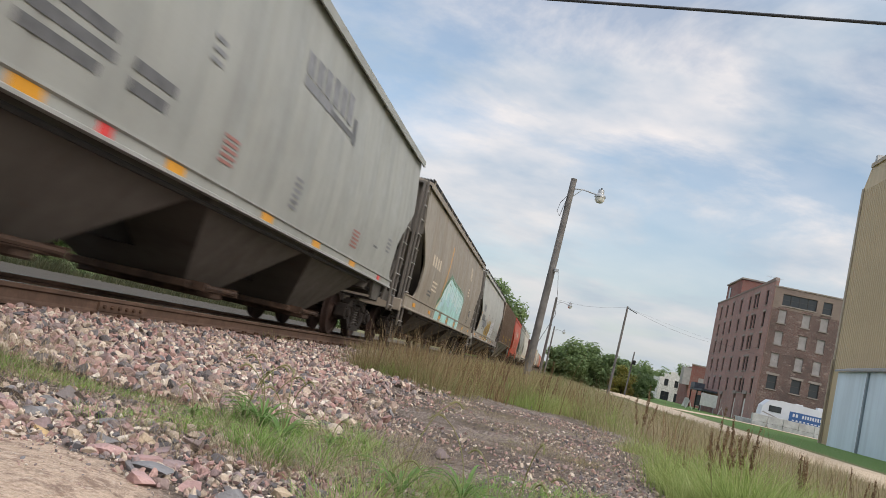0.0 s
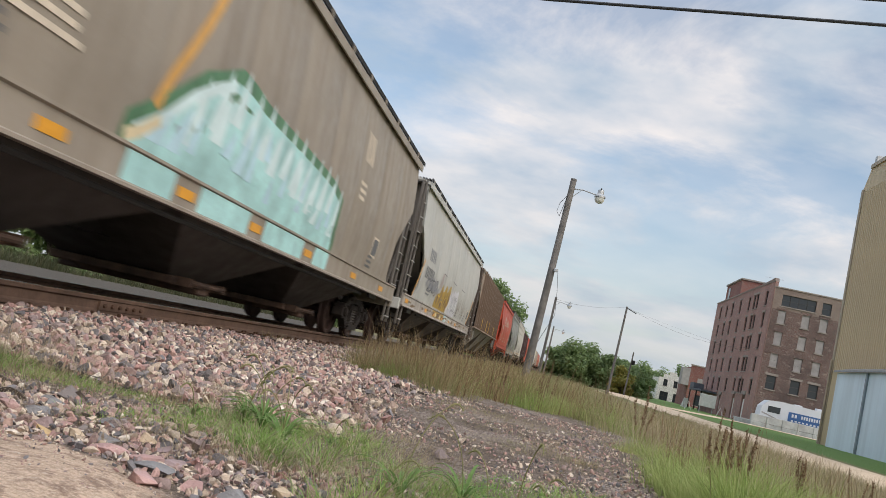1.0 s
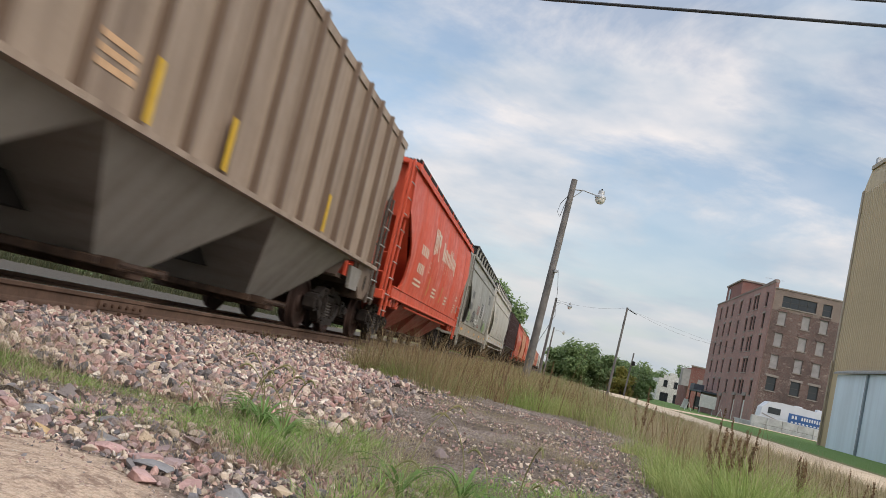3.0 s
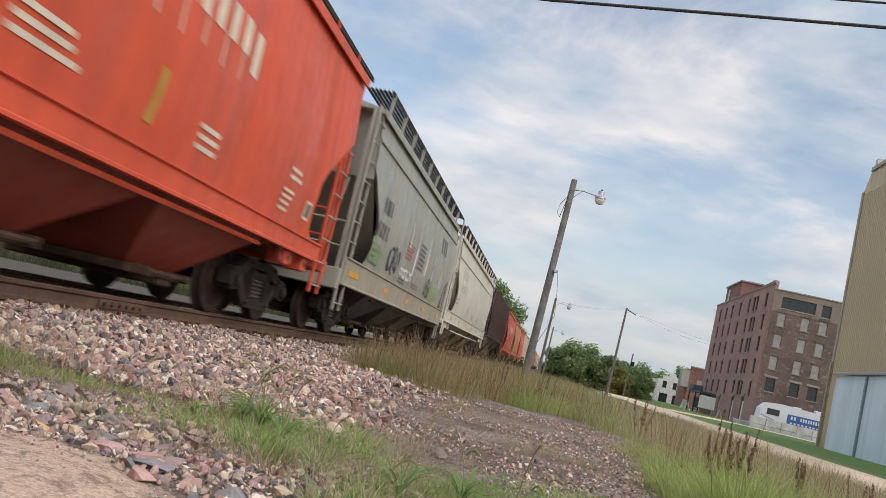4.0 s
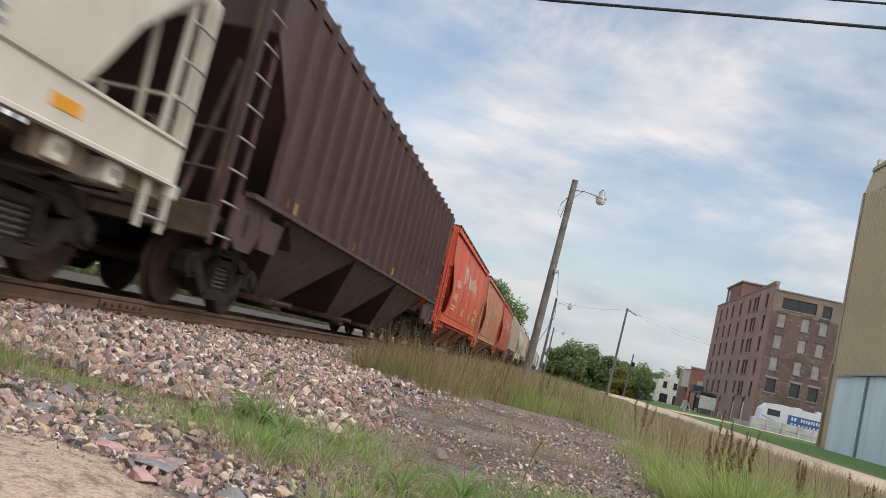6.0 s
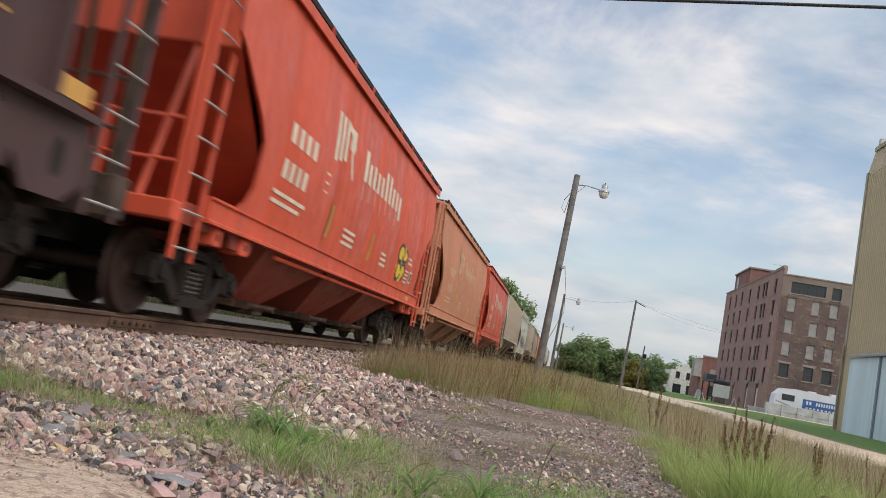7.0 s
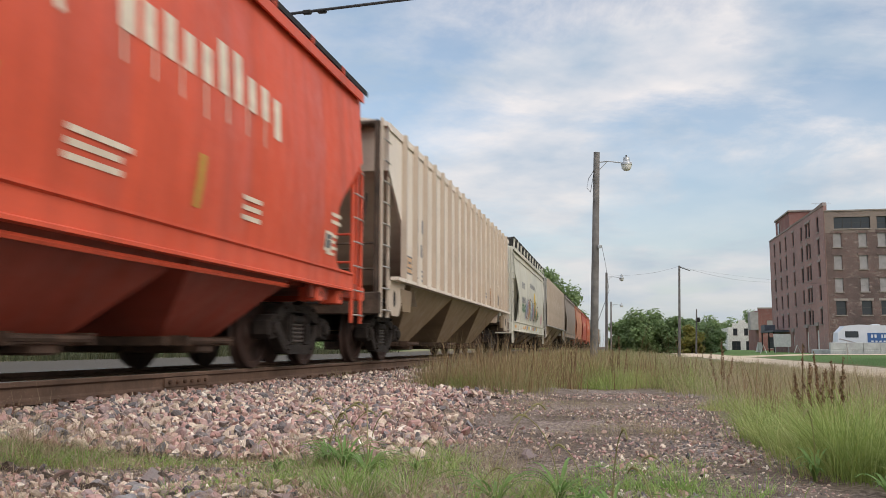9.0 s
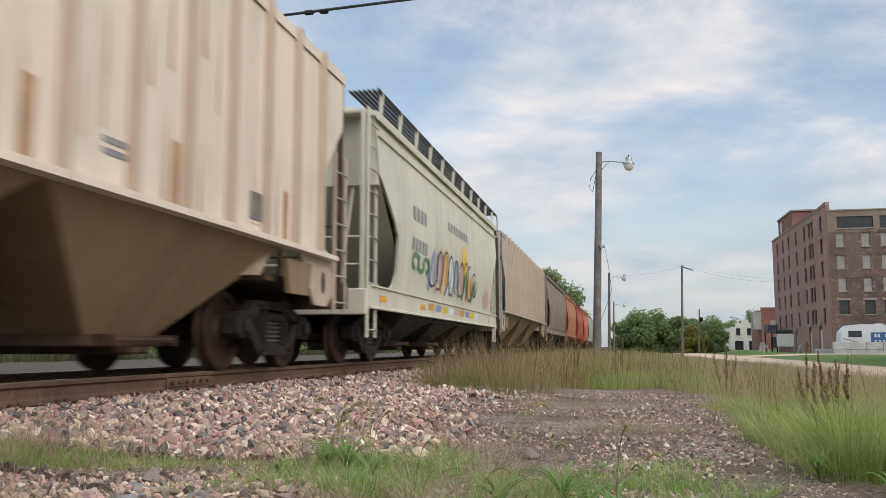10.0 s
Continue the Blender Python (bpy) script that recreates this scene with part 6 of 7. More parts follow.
        mk.lines(letter, 11.9, 1.72, 0.42, 4, 0.04, 0.04, rnd=rnd)
        mk.lines(letter, 12.0, 2.0, 0.5, 2, 0.05, 0.05, rnd=rnd)
        mk.lines(letter, 5.0, 2.35, 0.22, 3, 0.03, 0.10, rnd=rnd)
        for y in (5.55, 8.3):
            mk.bar(spray("mustard"), y, 1.52, 0.12, 0.5, lean=0.05)
        mk.bar(letter, L - 2.35, 1.52, 0.28, 0.26)
        mk.bar(DARK, L - 2.31, 1.56, 0.2, 0.18, lift=0.002)
        if tag:
            mk.blob(spray("yellow"), 11.35, 2.0, 0.46, 0.20, 0.12, 24, rnd, 0.001)
            mk.blob(spray("yellow"), 11.30, 1.66, 0.46, 0.22, 0.12, 24, rnd, 0.001)
            mk.scrawl(spray("black"), 10.95, 1.80, 0.80, 0.42, 2, 0.07, rnd, 0.003)
            mk.scrawl(spray("black"), 10.95, 1.46, 0.80, 0.42, 2, 0.07, rnd, 0.003)
        keep(car, mk)

    lettered_car(74.6, 89.85, red, WHITE, "red hopper car with cream lettering bars", shift=-0.1)

    # 6: green-grey car with many tags
    car, mk, L = hopper_car(89.85, 104.2, False, olive, "glossy green-grey hopper car covered in spray-painted tags", (0.90, 1.38), 4.06, 3.0, walkway=2, under=under_grey, chord=0.5, shift=0.35, rear="low",
                            sill_paint=car_paint("tan_dusted_sill_paint", (0.35, 0.305, 0.245), (0.20, 0.15, 0.10), 0.5, 0.08),
                            reflectors=[(0.75, "a"), (1.13, "a"), (3.9, "a"), (6.7, "a"), (9.4, "a"), (12.4, "a")])
    for k in range(9):
        mk.stroke(spray("lime"), [(1.45 + 0.12 * k, 1.52 + 0.03 * (k % 3)), (1.6 + 0.12 * k, 1.80 - 0.02 * k), (1.5 + 0.14 * k, 1.98 - 0.025 * k)], 0.085, 0.0003 * k)
    mk.blob(spray("lime"), 10.0, 1.62, 0.75, 0.24, 0.25, 24, rnd)
    mk.word(DARK, 1.75, 2.5, 0.9, 0.30, 4)
    mk.word(DARK, 1.6, 2.03, 1.1, 0.28, 4)
    mk.lines(DARK, 1.6, 1.72, 0.8, 3, 0.05, 0.07, rnd=rnd)
    mk.scrawl(spray("black"), 3.25, 1.52, 1.1, 0.55, 4, 0.05, rnd)
    mk.scrawl(spray("black"), 3.3, 1.5, 1.0, 0.6, 3, 0.06, rnd)
    mk.scrawl(spray("grey"), 3.3, 1.6, 1.0, 0.4, 3, 0.08, rnd, 0.0012)
    mk.lines(RED_L, 4.9, 2.34, 0.9, 5, 0.05, 0.03, rnd=rnd)
    mk.scrawl(spray("white"), 4.7, 1.56, 1.5, 0.24, 7, 0.06, rnd)
    mk.lines(DARK, 4.8, 1.58, 1.0, 3, 0.035, 0.03, rnd=rnd)
    mk.lines(DARK, 6.6, 2.55, 0.95, 6, 0.07, 0.045, 0.1, rnd)
    # pale streaks of glare on the glossy side, painted as tapering drips
    for y, z0, z1 in ((6.2, 1.75, 3.0), (7.95, 1.95, 3.1), (9.2, 1.75, 2.7), (10.9, 1.9, 2.8), (5.1, 2.3, 2.9)):
        mk.spike(spray("lilac"), y, z0, z1, 0.13, 0.12)
    mk.word(lettering(STENCIL_DARK, "dark emblem of plain bars"), 10.0, 2.86, 1.3, 0.46, 3)
    mk.lines(RED_L, 6.6, 1.56, 1.0, 2, 0.04, 0.03, rnd=rnd)
    mk.scrawl(spray("black"), 8.6, 1.46, 0.85, 0.5, 4, 0.05, rnd)
    keep(car, mk)

    # 7: clean cream car
    car, mk, L = hopper_car(104.2, 122.5, False, cream, "clean cream hopper car with a black roof walkway", (1.12, 1.52), 4.06, 3.4, walkway=2, under=under_rust, chord=0.66, shift=0.55, rear="slant", pipe_paint=cream, pipe_drop=0.22,
                            reflectors=[(1.6, "a"), (4.35, "a"), (7.0, "a"), (9.68, "a"), (12.27, "a"), (15.27, "a")])
    mk.lines(RED_L, 5.85, 1.98, 0.32, 5, 0.03, 0.03, 0.1, rnd)
    mk.lines(GREY_L, 8.0, 1.82, 0.5, 4, 0.035, 0.03, 0.2, rnd)
    mk.lines(RED_L, 10.5, 1.86, 0.36, 5, 0.04, 0.03, 0.1, rnd)
    mk.lines(GREY_L, 13.8, 1.8, 0.6, 4, 0.04, 0.04, 0.3, rnd)
    for k in range(9):
        mk.bar(GREY_L, 1.95 + 0.24 * k, 2.36, 0.035, 0.26)
        mk.bar(GREY_L, 2.03 + 0.24 * k, 2.36 + 0.11 * (k % 3), 0.09, 0.04)
        if k < 5:
            mk.bar(GREY_L, 2.1 + 0.30 * k, 2.86, 0.04, 0.28)
            mk.bar(GREY_L, 2.19 + 0.30 * k, 2.86 + 0.12 * (k % 3), 0.10, 0.04)
    mk.lines(GREY_L, 1.6, 2.02, 0.55, 2, 0.05, 0.10, rnd=rnd)
    keep(car, mk)

    # 8: dark maroon ribbed car
    car, mk, L = hopper_car(122.5, 140.6, True, maroon, "dark maroon ribbed hopper car with small orange patches", (1.2, 1.46), 4.06, rib_step=0.77, shift=0.2, under=maroon, walkway=0,
                            reflectors=[])
    for y in (2.3, 6.1, 9.8, L - 3.6, L - 1.9):
        mk.bar(spray("orange"), y, 1.52, 0.42, 0.15)
    mk.lines(spray("orange"), L - 2.9, 2.15, 0.34, 2, 0.03, 0.3, 0.0, rnd)
    mk.lines(FADED, L - 4.1, 2.3, 0.45, 4, 0.03, 0.04, rnd=rnd)
    keep(car, mk)

    lettered_car(140.6, 155.4, red, WHITE, "bright red hopper car with cream lettering bars and a yellow tag", True, shift=-0.6)
    lettered_car(155.4, 170.65, orange_red, FADED, "sun-faded orange hopper car with pale lettering bars", under=car_paint("faded_orange_underbody", (0.33, 0.13, 0.065), (0.12, 0.06, 0.04), 0.6, 0.06), shift=-0.1)
    lettered_car(170.65, 184.8, red, WHITE, "red hopper car with cream lettering bars and white drips", shift=-0.15)

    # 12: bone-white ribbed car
    car, mk, L = hopper_car(184.8, 203.0, True, bone, "bone-white ribbed hopper car with rust streaks", (1.2, 1.46), 4.06, rib_step=0.88, shift=0.15, under=under_bone, walkway=0, reflectors=[], post_paint=rust_shade_bone, end_paint=rust_shade_bone)
    mk.word(GREY_L, 2.52, 2.48, 0.5, 0.26, 2)
    mk.word(GREY_L, 3.2, 2.5, 0.5, 0.26, 2)
    mk.word(GREY_L, 2.52, 2.02, 0.5, 0.24, 2)
    mk.word(GREY_L, 3.12, 2.02, 0.55, 0.24, 3)
    mk.lines(GREY_L, 2.5, 1.75, 0.45, 3, 0.04, 0.05, rnd=rnd)
    mk.lines(GREY_L, 3.2, 1.72, 0.4, 3, 0.04, 0.05, rnd=rnd)
    mk.bar(DARK, 2.00, 1.60, 0.40, 0.34)
    mk.bar(FADED, 2.03, 1.63, 0.34, 0.07, lift=0.002)
    mk.bar(FADED, 2.03, 1.73, 0.34, 0.18, lift=0.002)
    mk.bar(DARK, 2.10, 1.79, 0.20, 0.05, lift=0.004)
    mk.lines(GREY_L, 5.2, 2.3, 0.2, 2, 0.02, 0.3, 0.0, rnd)
    mk.bar(DARK, L - 4.0, 1.60, 0.34, 0.30)
    mk.bar(WHITE, L - 4.04, 1.56, 0.42, 0.03)
    mk.lines(GREY_L, L - 6.6, 1.8, 0.5, 2, 0.05, 0.04, rnd=rnd)
    run = lettering(plain("pale_rust_run", (0.50, 0.34, 0.23), 0.7, 0.0, 0.3, 3, 0.0), "pale rust run down the panel")
    for k in range(26):
        y = 2.6 + 0.89 * rnd.randrange(15) + rnd.choice((-0.16, 0.10, 0.14))
        top = rnd.uniform(2.0, 4.0)
        mk.spike(run, y, max(1.5, top - rnd.uniform(0.5, 1.3)), top, rnd.uniform(0.03, 0.09), 0.0)
    for y in (L - 3.1, L - 5.6, L - 7.5, L - 11.0):
        mk.bar(lettering(plain("rust_wash", (0.38, 0.22, 0.12), 0.7, 0.0, 0.3, 3, 0.0), "rust stain"), y, 1.5, 0.13, 0.55)
    keep(car, mk)

    # 13: chalk-white car with a many-coloured piece
    car, mk, L = hopper_car(203.0, 218.0, False, chalk, "chalk-white hopper car with a many-coloured spray-painted piece", (0.86, 1.22), 4.0, 3.2, walkway=2, under=under_dark, shift=-0.4,
                            reflectors=[(1.7, "a"), (4.6, "a")])
    mk.word(GREY_L, 3.5, 2.62, 1.2, 0.26, 4)
    mk.word(GREY_L, 3.4, 2.04, 1.3, 0.24, 5)
    mk.word(GREY_L, 6.8, 2.85, 2.6, 0.2, 8)
    mk.scrawl(spray("green"), 3.5, 1.66, 1.3, 0.36, 3, 0.10, rnd)
    colours = ["blue", "pink", "orange", "pale", "blue", "pink", "green", "orange", "green"]
    for k, c in enumerate(colours):
        y = 5.0 + 0.62 * k
        top = 2.35 - 0.07 * abs(k - 2)
        mk.stroke(spray(c), [(y - 0.1, 1.4), (y, 1.75), (y + 0.12, top - 0.2), (y + 0.3, top), (y + 0.42, top - 0.35), (y + 0.36, 1.6)], 0.20, 0.0012 * k)
    mk.scrawl(spray("black"), 4.9, 1.38, 5.6, 0.95, 9, 0.045, rnd, 0.014)
    for k in range(9):
        mk.bar(spray(["orange", "blue", "yellow", "pale", "pink"][k % 5]), 5.0 + 0.7 * k, 0.92, 0.55, 0.22, lean=0.12, lift=0.004)
    mk.blob(spray("pink"), 12.4, 1.6, 0.5, 0.28, 0.3, 20, rnd)
    mk.blob(spray("yellow"), 8.8, 2.2, 0.4, 0.5, 0.2, 20, rnd, -0.002)
    keep(car, mk)

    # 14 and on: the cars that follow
    car, mk, L = hopper_car(218.0, 236.2, True, dust, "dusty grey ribbed hopper car", (1.2, 1.46), 4.06, rib_step=0.9, under=under_bone, walkway=0, reflectors=[], post_paint=rust_shade_bone)
    small_print(mk, GREY_L, L, rnd)
    keep(car, mk)
    car, mk, L = hopper_car(236.2, 253.7, False, taupe, "taupe-brown rounded hopper car", (1.0, 1.32), 4.08, 1.6, under=under_dark, reflectors=EVEN[:5])
    small_print(mk, FADED, L, rnd)
    keep(car, mk)
    lettered_car(253.7, 268.9, orange_red, FADED, "dull orange hopper car with pale lettering bars")
    lettered_car(268.9, 284.1, red_old, FADED, "dull red hopper car with faded lettering bars")
    lettered_car(284.1, 299.3, scarlet, WHITE, "orange-red hopper car with cream lettering bars")
    for front, ribbed, paint, label in ((299.3, False, grey, "light grey rounded hopper car"), (317.1, True, dust, "dusty grey ribbed hopper car"), (334.9, False, pale, "dirty white rounded hopper car"),
                                        (352.7, True, brown, "ribbed hopper car stained brown"), (370.5, False, grey, "light grey rounded hopper car")):
        car, mk, L = hopper_car(front, front + 17.8, ribbed, paint, label, (1.2, 1.46) if ribbed else (1.0, 1.34), 4.06, 1.8, 0.95, under=under_grey, reflectors=[])
        small_print(mk, GREY_L, L, rnd)
        keep(car, mk)


build_train()


# ---- trees, shrubs, grasses and stones ----
def leaf_material(name, dark, mid, lite, through=0.25, dry=None):
    ma, nt, bs = tree_of(name)
    geo = nt.nodes.new("ShaderNodeNewGeometry")
    n = noise_node(nt, 0.5, 3)
    c = ramp_node(nt, geo.outputs["Random Per Island"], [(0.0, dark), (0.55, mid), (1.0, lite)])
    c = mix_node(nt, grey_ramp(nt, n, 0.35, 0.65, 0.0, 0.5), c, dark)
    if dry:
        patch = noise_node(nt, 1.4, 4, 0.6)
        c = mix_node(nt, grey_ramp(nt, patch, 0.48, 0.62, 0.0, 0.8), c, dry)
    nt.links.new(c, bs.inputs["Base Color"])
    bs.inputs["Roughness"].default_value = 0.6
    bs.inputs["Specular IOR Level"].default_value = 0.3
    tr = nt.nodes.new("ShaderNodeBsdfTranslucent")
    nt.links.new(c, tr.inputs[0])
    mx = nt.nodes.new("ShaderNodeMixShader")
    mx.inputs[0].default_value = through
    nt.links.new(bs.outputs[0], mx.inputs[1])
    nt.links.new(tr.outputs[0], mx.inputs[2])
    nt.links.new(mx.outputs[0], nt.nodes["Material Output"].inputs[0])
    return ma


LEAF = leaf_material("green_tree_leaves", (0.14, 0.20, 0.08), (0.22, 0.30, 0.12), (0.30, 0.38, 0.16), 0.45)
LEAF_YELLOW = leaf_material("yellowing_tree_leaves", (0.17, 0.175, 0.045), (0.28, 0.26, 0.06), (0.40, 0.33, 0.075))
# verge seen beneath the train: its shade is put into the blade colours
VERGE = leaf_material("shade_dimmed_verge_grass", (0.045, 0.055, 0.026), (0.085, 0.09, 0.042), (0.15, 0.135, 0.075))
BARK = plain("brown_bark", (0.085, 0.065, 0.05), 0.9, 0, 0.4, 3, 0.5)
GRASS_GREEN = leaf_material("fresh_grass_blades", (0.20, 0.26, 0.07), (0.33, 0.42, 0.12), (0.54, 0.58, 0.25), 0.45, (0.48, 0.46, 0.20))
DOCK_BROWN = leaf_material("brown_dock_seed_stalks", (0.13, 0.075, 0.04), (0.23, 0.14, 0.075), (0.36, 0.24, 0.13), 0.25)
GRASS_LUSH = leaf_material("lush_grass_blades", (0.16, 0.27, 0.055), (0.28, 0.44, 0.11), (0.46, 0.60, 0.22), 0.45, (0.44, 0.46, 0.18))
GRASS_WEED = leaf_material("dark_green_weed_leaves", (0.10, 0.18, 0.05), (0.18, 0.30, 0.085), (0.30, 0.42, 0.16), 0.4)
GRASS_FIELD = leaf_material("field_grass_blades", (0.19, 0.20, 0.08), (0.32, 0.315, 0.14), (0.53, 0.45, 0.27), 0.42, (0.38, 0.27, 0.15))
GRASS_DRY = leaf_material("dry_brown_grass_stalks", (0.20, 0.145, 0.075), (0.37, 0.27, 0.14), (0.54, 0.42, 0.25), 0.4)
GRASS_STRAW = leaf_material("bleached_straw", (0.26, 0.20, 0.12), (0.42, 0.34, 0.22), (0.55, 0.47, 0.33), 0.3)


def crown_mesh(name, lobes, count, leaf, material, seed):
    """Leaf sprays scattered through overlapping lobes, thinner towards their rims."""
    r = np.random.default_rng(seed)
    lobes = np.array(lobes, float)
    w = (lobes[:, 3] * lobes[:, 4] * lobes[:, 5]) ** 0.67
    pick = r.choice(len(lobes), count, p=w / w.sum())
    d = r.normal(size=(count, 3))
    d /= np.linalg.norm(d, axis=1)[:, None]
    rad = r.random(count) ** 0.28 * (0.80 + 0.42 * r.random(count))
    c = lobes[pick, :3] + d * rad[:, None] * lobes[pick, 3:6]
    # sprays lie open to the light: outwards and up, with some disorder
    n = 0.8 * d + np.array([0.0, 0.0, 0.7]) + 0.55 * r.normal(size=(count, 3))
    a = np.cross(n, r.normal(size=(count, 3)))
    a /= np.linalg.norm(a, axis=1)[:, None]
    b = np.cross(n, a)
    b /= np.linalg.norm(b, axis=1)[:, None]
    s = leaf * (0.6 + 0.8 * r.random(count))[:, None]
    v = np.stack([c - a * s, c + b * s * 0.45, c + a * s, c - b * s * 0.45], 1).reshape(-1, 3)
    f = np.arange(count * 4).reshape(-1, 4)
    return big_mesh(name, v, f, material)


def tree(x, y, z, height, spread_r, seed, leaves=5200, leaf=0.30, material=None, label="leafy green broadleaf tree"):
    """Tapered trunk with limbs, and a crown of leaf sprays in uneven lobes."""
    r = random.Random(seed)
    t = thing("tree", label, "tree", "trees along the railway")
    s = Shape()
    fork = height * 0.30
    s.tube([(x, y, z - 0.2), (x + 0.1, y, z + fork * 0.6), (x + r.uniform(-.3, .3), y, z + fork), (x + r.uniform(-.5, .5), y, z + height * 0.7)], 0.03 * height, 8, taper=0.3)
    lobes = []
    n = 11
    for k in range(n):
        a = 2 * math.pi * k / n * 1.62 + r.random()
        h = 0.16 + 0.70 * (k / (n - 1))
        rr = spread_r * (0.62 if h < 0.75 else 0.30) * r.uniform(0.6, 1.15)
        c = (x + rr * math.cos(a), y + rr * math.sin(a), z + height * h)
        q = spread_r * r.uniform(0.34, 0.55)
        lobes.append((*c, q, q, q * r.uniform(0.65, 0.95)))
        s.tube([(x, y, z + fork * 0.8), ((x + c[0]) / 2, (y + c[1]) / 2, (z + fork + c[2]) / 2), c], 0.011 * height, 5, taper=0.35)
    lobes.append((x, y, z + height * 0.55, spread_r * 0.55, spread_r * 0.55, height * 0.33))
    # undergrowth hides the foot of the trunk
    for k in range(5):
        a = 1.26 * k + r.random()
        lobes.append((x + spread_r * 0.6 * math.cos(a), y + spread_r * 0.6 * math.sin(a), z + height * 0.11, spread_r * 0.36, spread_r * 0.36, height * 0.11))
    part("trunk", s, BARK, t)
    part("crown", crown_mesh("crown", lobes, leaves, leaf, material or LEAF, seed), None, t)


def build_trees():
    # the clump at the bend of the road
    for k, (x, y, h, sp) in enumerate([(1.0, 150, 5.2, 3.0), (4.2, 148, 6.9, 3.9), (7.6, 152, 7.4, 4.1), (10.6, 149, 6.4, 3.5), (13.6, 153, 5.8, 3.2), (2.6, 162, 6.2, 3.6), (17.4, 168, 5.6, 3.2)]):
        tree(x, y, -0.6, h, sp, 20 + k)
    tree(12.2, 145.5, -0.6, 4.9, 2.1, 40, 3600, 0.26, LEAF_YELLOW, "broadleaf tree turning yellow")
    # taller tree behind the train
    tree(-13.6, 186, -0.5, 19.0, 6.6, 51, 10000, 0.42)
    tree(-20.5, 192, -0.5, 15.5, 6.0, 52, 6000, 0.42)
    tree(-9.6, 200, -0.5, 12.0, 4.2, 53, 5000, 0.40)
    # far woods beyond the town
    for k in range(9):
        tree(20 + 6.2 * k, 292 + 4 * (k % 3), -0.8, 9.6 + (3.0 if k in (4, 5) else 0) + (k * 7 % 3), 5.6, 60 + k, 2600, 0.55)
    # scrub and trees on the far side of the track
    rr = random.Random(5)
    for k in range(15):
        y = 12 + 7.4 * k + rr.uniform(-1, 1)
        tree(-31 - rr.uniform(0, 7), y, -0.5, rr.uniform(4.5, 7.5), rr.uniform(2.6, 3.8), 80 + k, 3000, 0.30)
    for k in range(16):
        y = 12 + 4.6 * k + rr.uniform(-1, 1)
        b = thing("shrub", "low green roadside shrub", "shrub", "shrubs beyond the track")
        x = -27.0 - rr.uniform(0, 2)
        q = rr.uniform(0.7, 1.4)
        s = Shape()
        for j in range(5):
            a = 1.26 * j
            s.tube([(x, y, -0.5), (x + q * 0.5 * math.cos(a), y + q * 0.5 * math.sin(a), -0.4 + q)], 0.03, 5, taper=0.4)
        part("stem", s, BARK, b)
        lobes = [(x + rr.uniform(-q, q) * 0.6, y + rr.uniform(-q, q) * 0.6, -0.45 + q * rr.uniform(0.35, 0.9), q * 0.6, q * 0.6, q * 0.5) for _ in range(5)]
        part("crown", crown_mesh("crown", lobes, 700, 0.16, LEAF, 200 + k), None, b)


def blades(name, tuft, length, width, lean, material, seed, segs=3, label=""):
    """Bent, tapering blades; tuft holds their roots and the way each one leans. length and width: (least, most)."""
    r = np.random.default_rng(seed)
    pts, ang = tuft
    n = len(pts)
    length = r.uniform(*length, n) * (0.92 + 0.30 * np.sin(pts[:, 0] * 2.9 + pts[:, 1] * 1.1) + 0.24 * np.sin(pts[:, 1] * 2.3 - pts[:, 0] * 1.7))
    width = r.uniform(*width, n) * (1 + np.maximum(pts[:, 1] - 8, 0) / 16)
    ang = ang + r.normal(0, 0.55, n)
    out = np.stack([np.cos(ang), np.sin(ang), np.zeros(n)], 1)
    turn = ang + r.normal(0, 0.7, n)
    sidev = np.stack([-np.sin(turn), np.cos(turn), np.zeros(n)], 1)
    bend = lean * (0.25 + 1.3 * r.random(n))
    rows = []
    for k in range(segs + 1):
        t = k / segs
        c = pts + out * (length * bend * (0.25 * t + 0.75 * t ** 2))[:, None]
        c[:, 2] += length * (t - 0.34 * bend * t ** 2.4)
        w = width * (1 - t) ** 0.6 if k < segs else width * 0.05
        rows += [c - sidev * w[:, None] / 2, c + sidev * w[:, None] / 2]
    v = np.stack(rows, 1).reshape(-1, 3)
    m = 2 * (segs + 1)
    base = np.arange(n)[:, None, None] * m
    quad = np.array([[2 * k, 2 * k + 1, 2 * k + 3, 2 * k + 2] for k in range(segs)])[None]
    f = (base + quad).reshape(-1, 4)
    return tagged(new(name, big_mesh(name, v, f, material)), label, kind="stuff")


GZ = np.vectorize(ground_z)


def tufts(r, n, x0, x1, y0, y1, clumps, sigma, power=1.0, keep=None):
    """Roots gathered in tufts whose blades fan outwards; denser towards the near end where power exceeds 1."""
    cx = r.uniform(x0, x1, clumps)
    cy = y0 + (y1 - y0) * r.random(clumps) ** power
    if keep is not None:
        ok = keep(cx, cy)
        cx, cy = cx[ok], cy[ok]
        n = int(n * len(cx) / clumps)
    k = r.integers(0, len(cx), n)
    s = sigma * (0.5 + r.random(len(cx)))[k] * (1 + 0.04 * np.maximum(cy[k] - 6, 0))
    dx, dy = r.normal(0, 1, n) * s, r.normal(0, 1, n) * s
    x, y = cx[k] + dx, cy[k] + dy
    return np.stack([x, y, GZ(x, y) - 0.012], 1), np.arctan2(dy, dx)


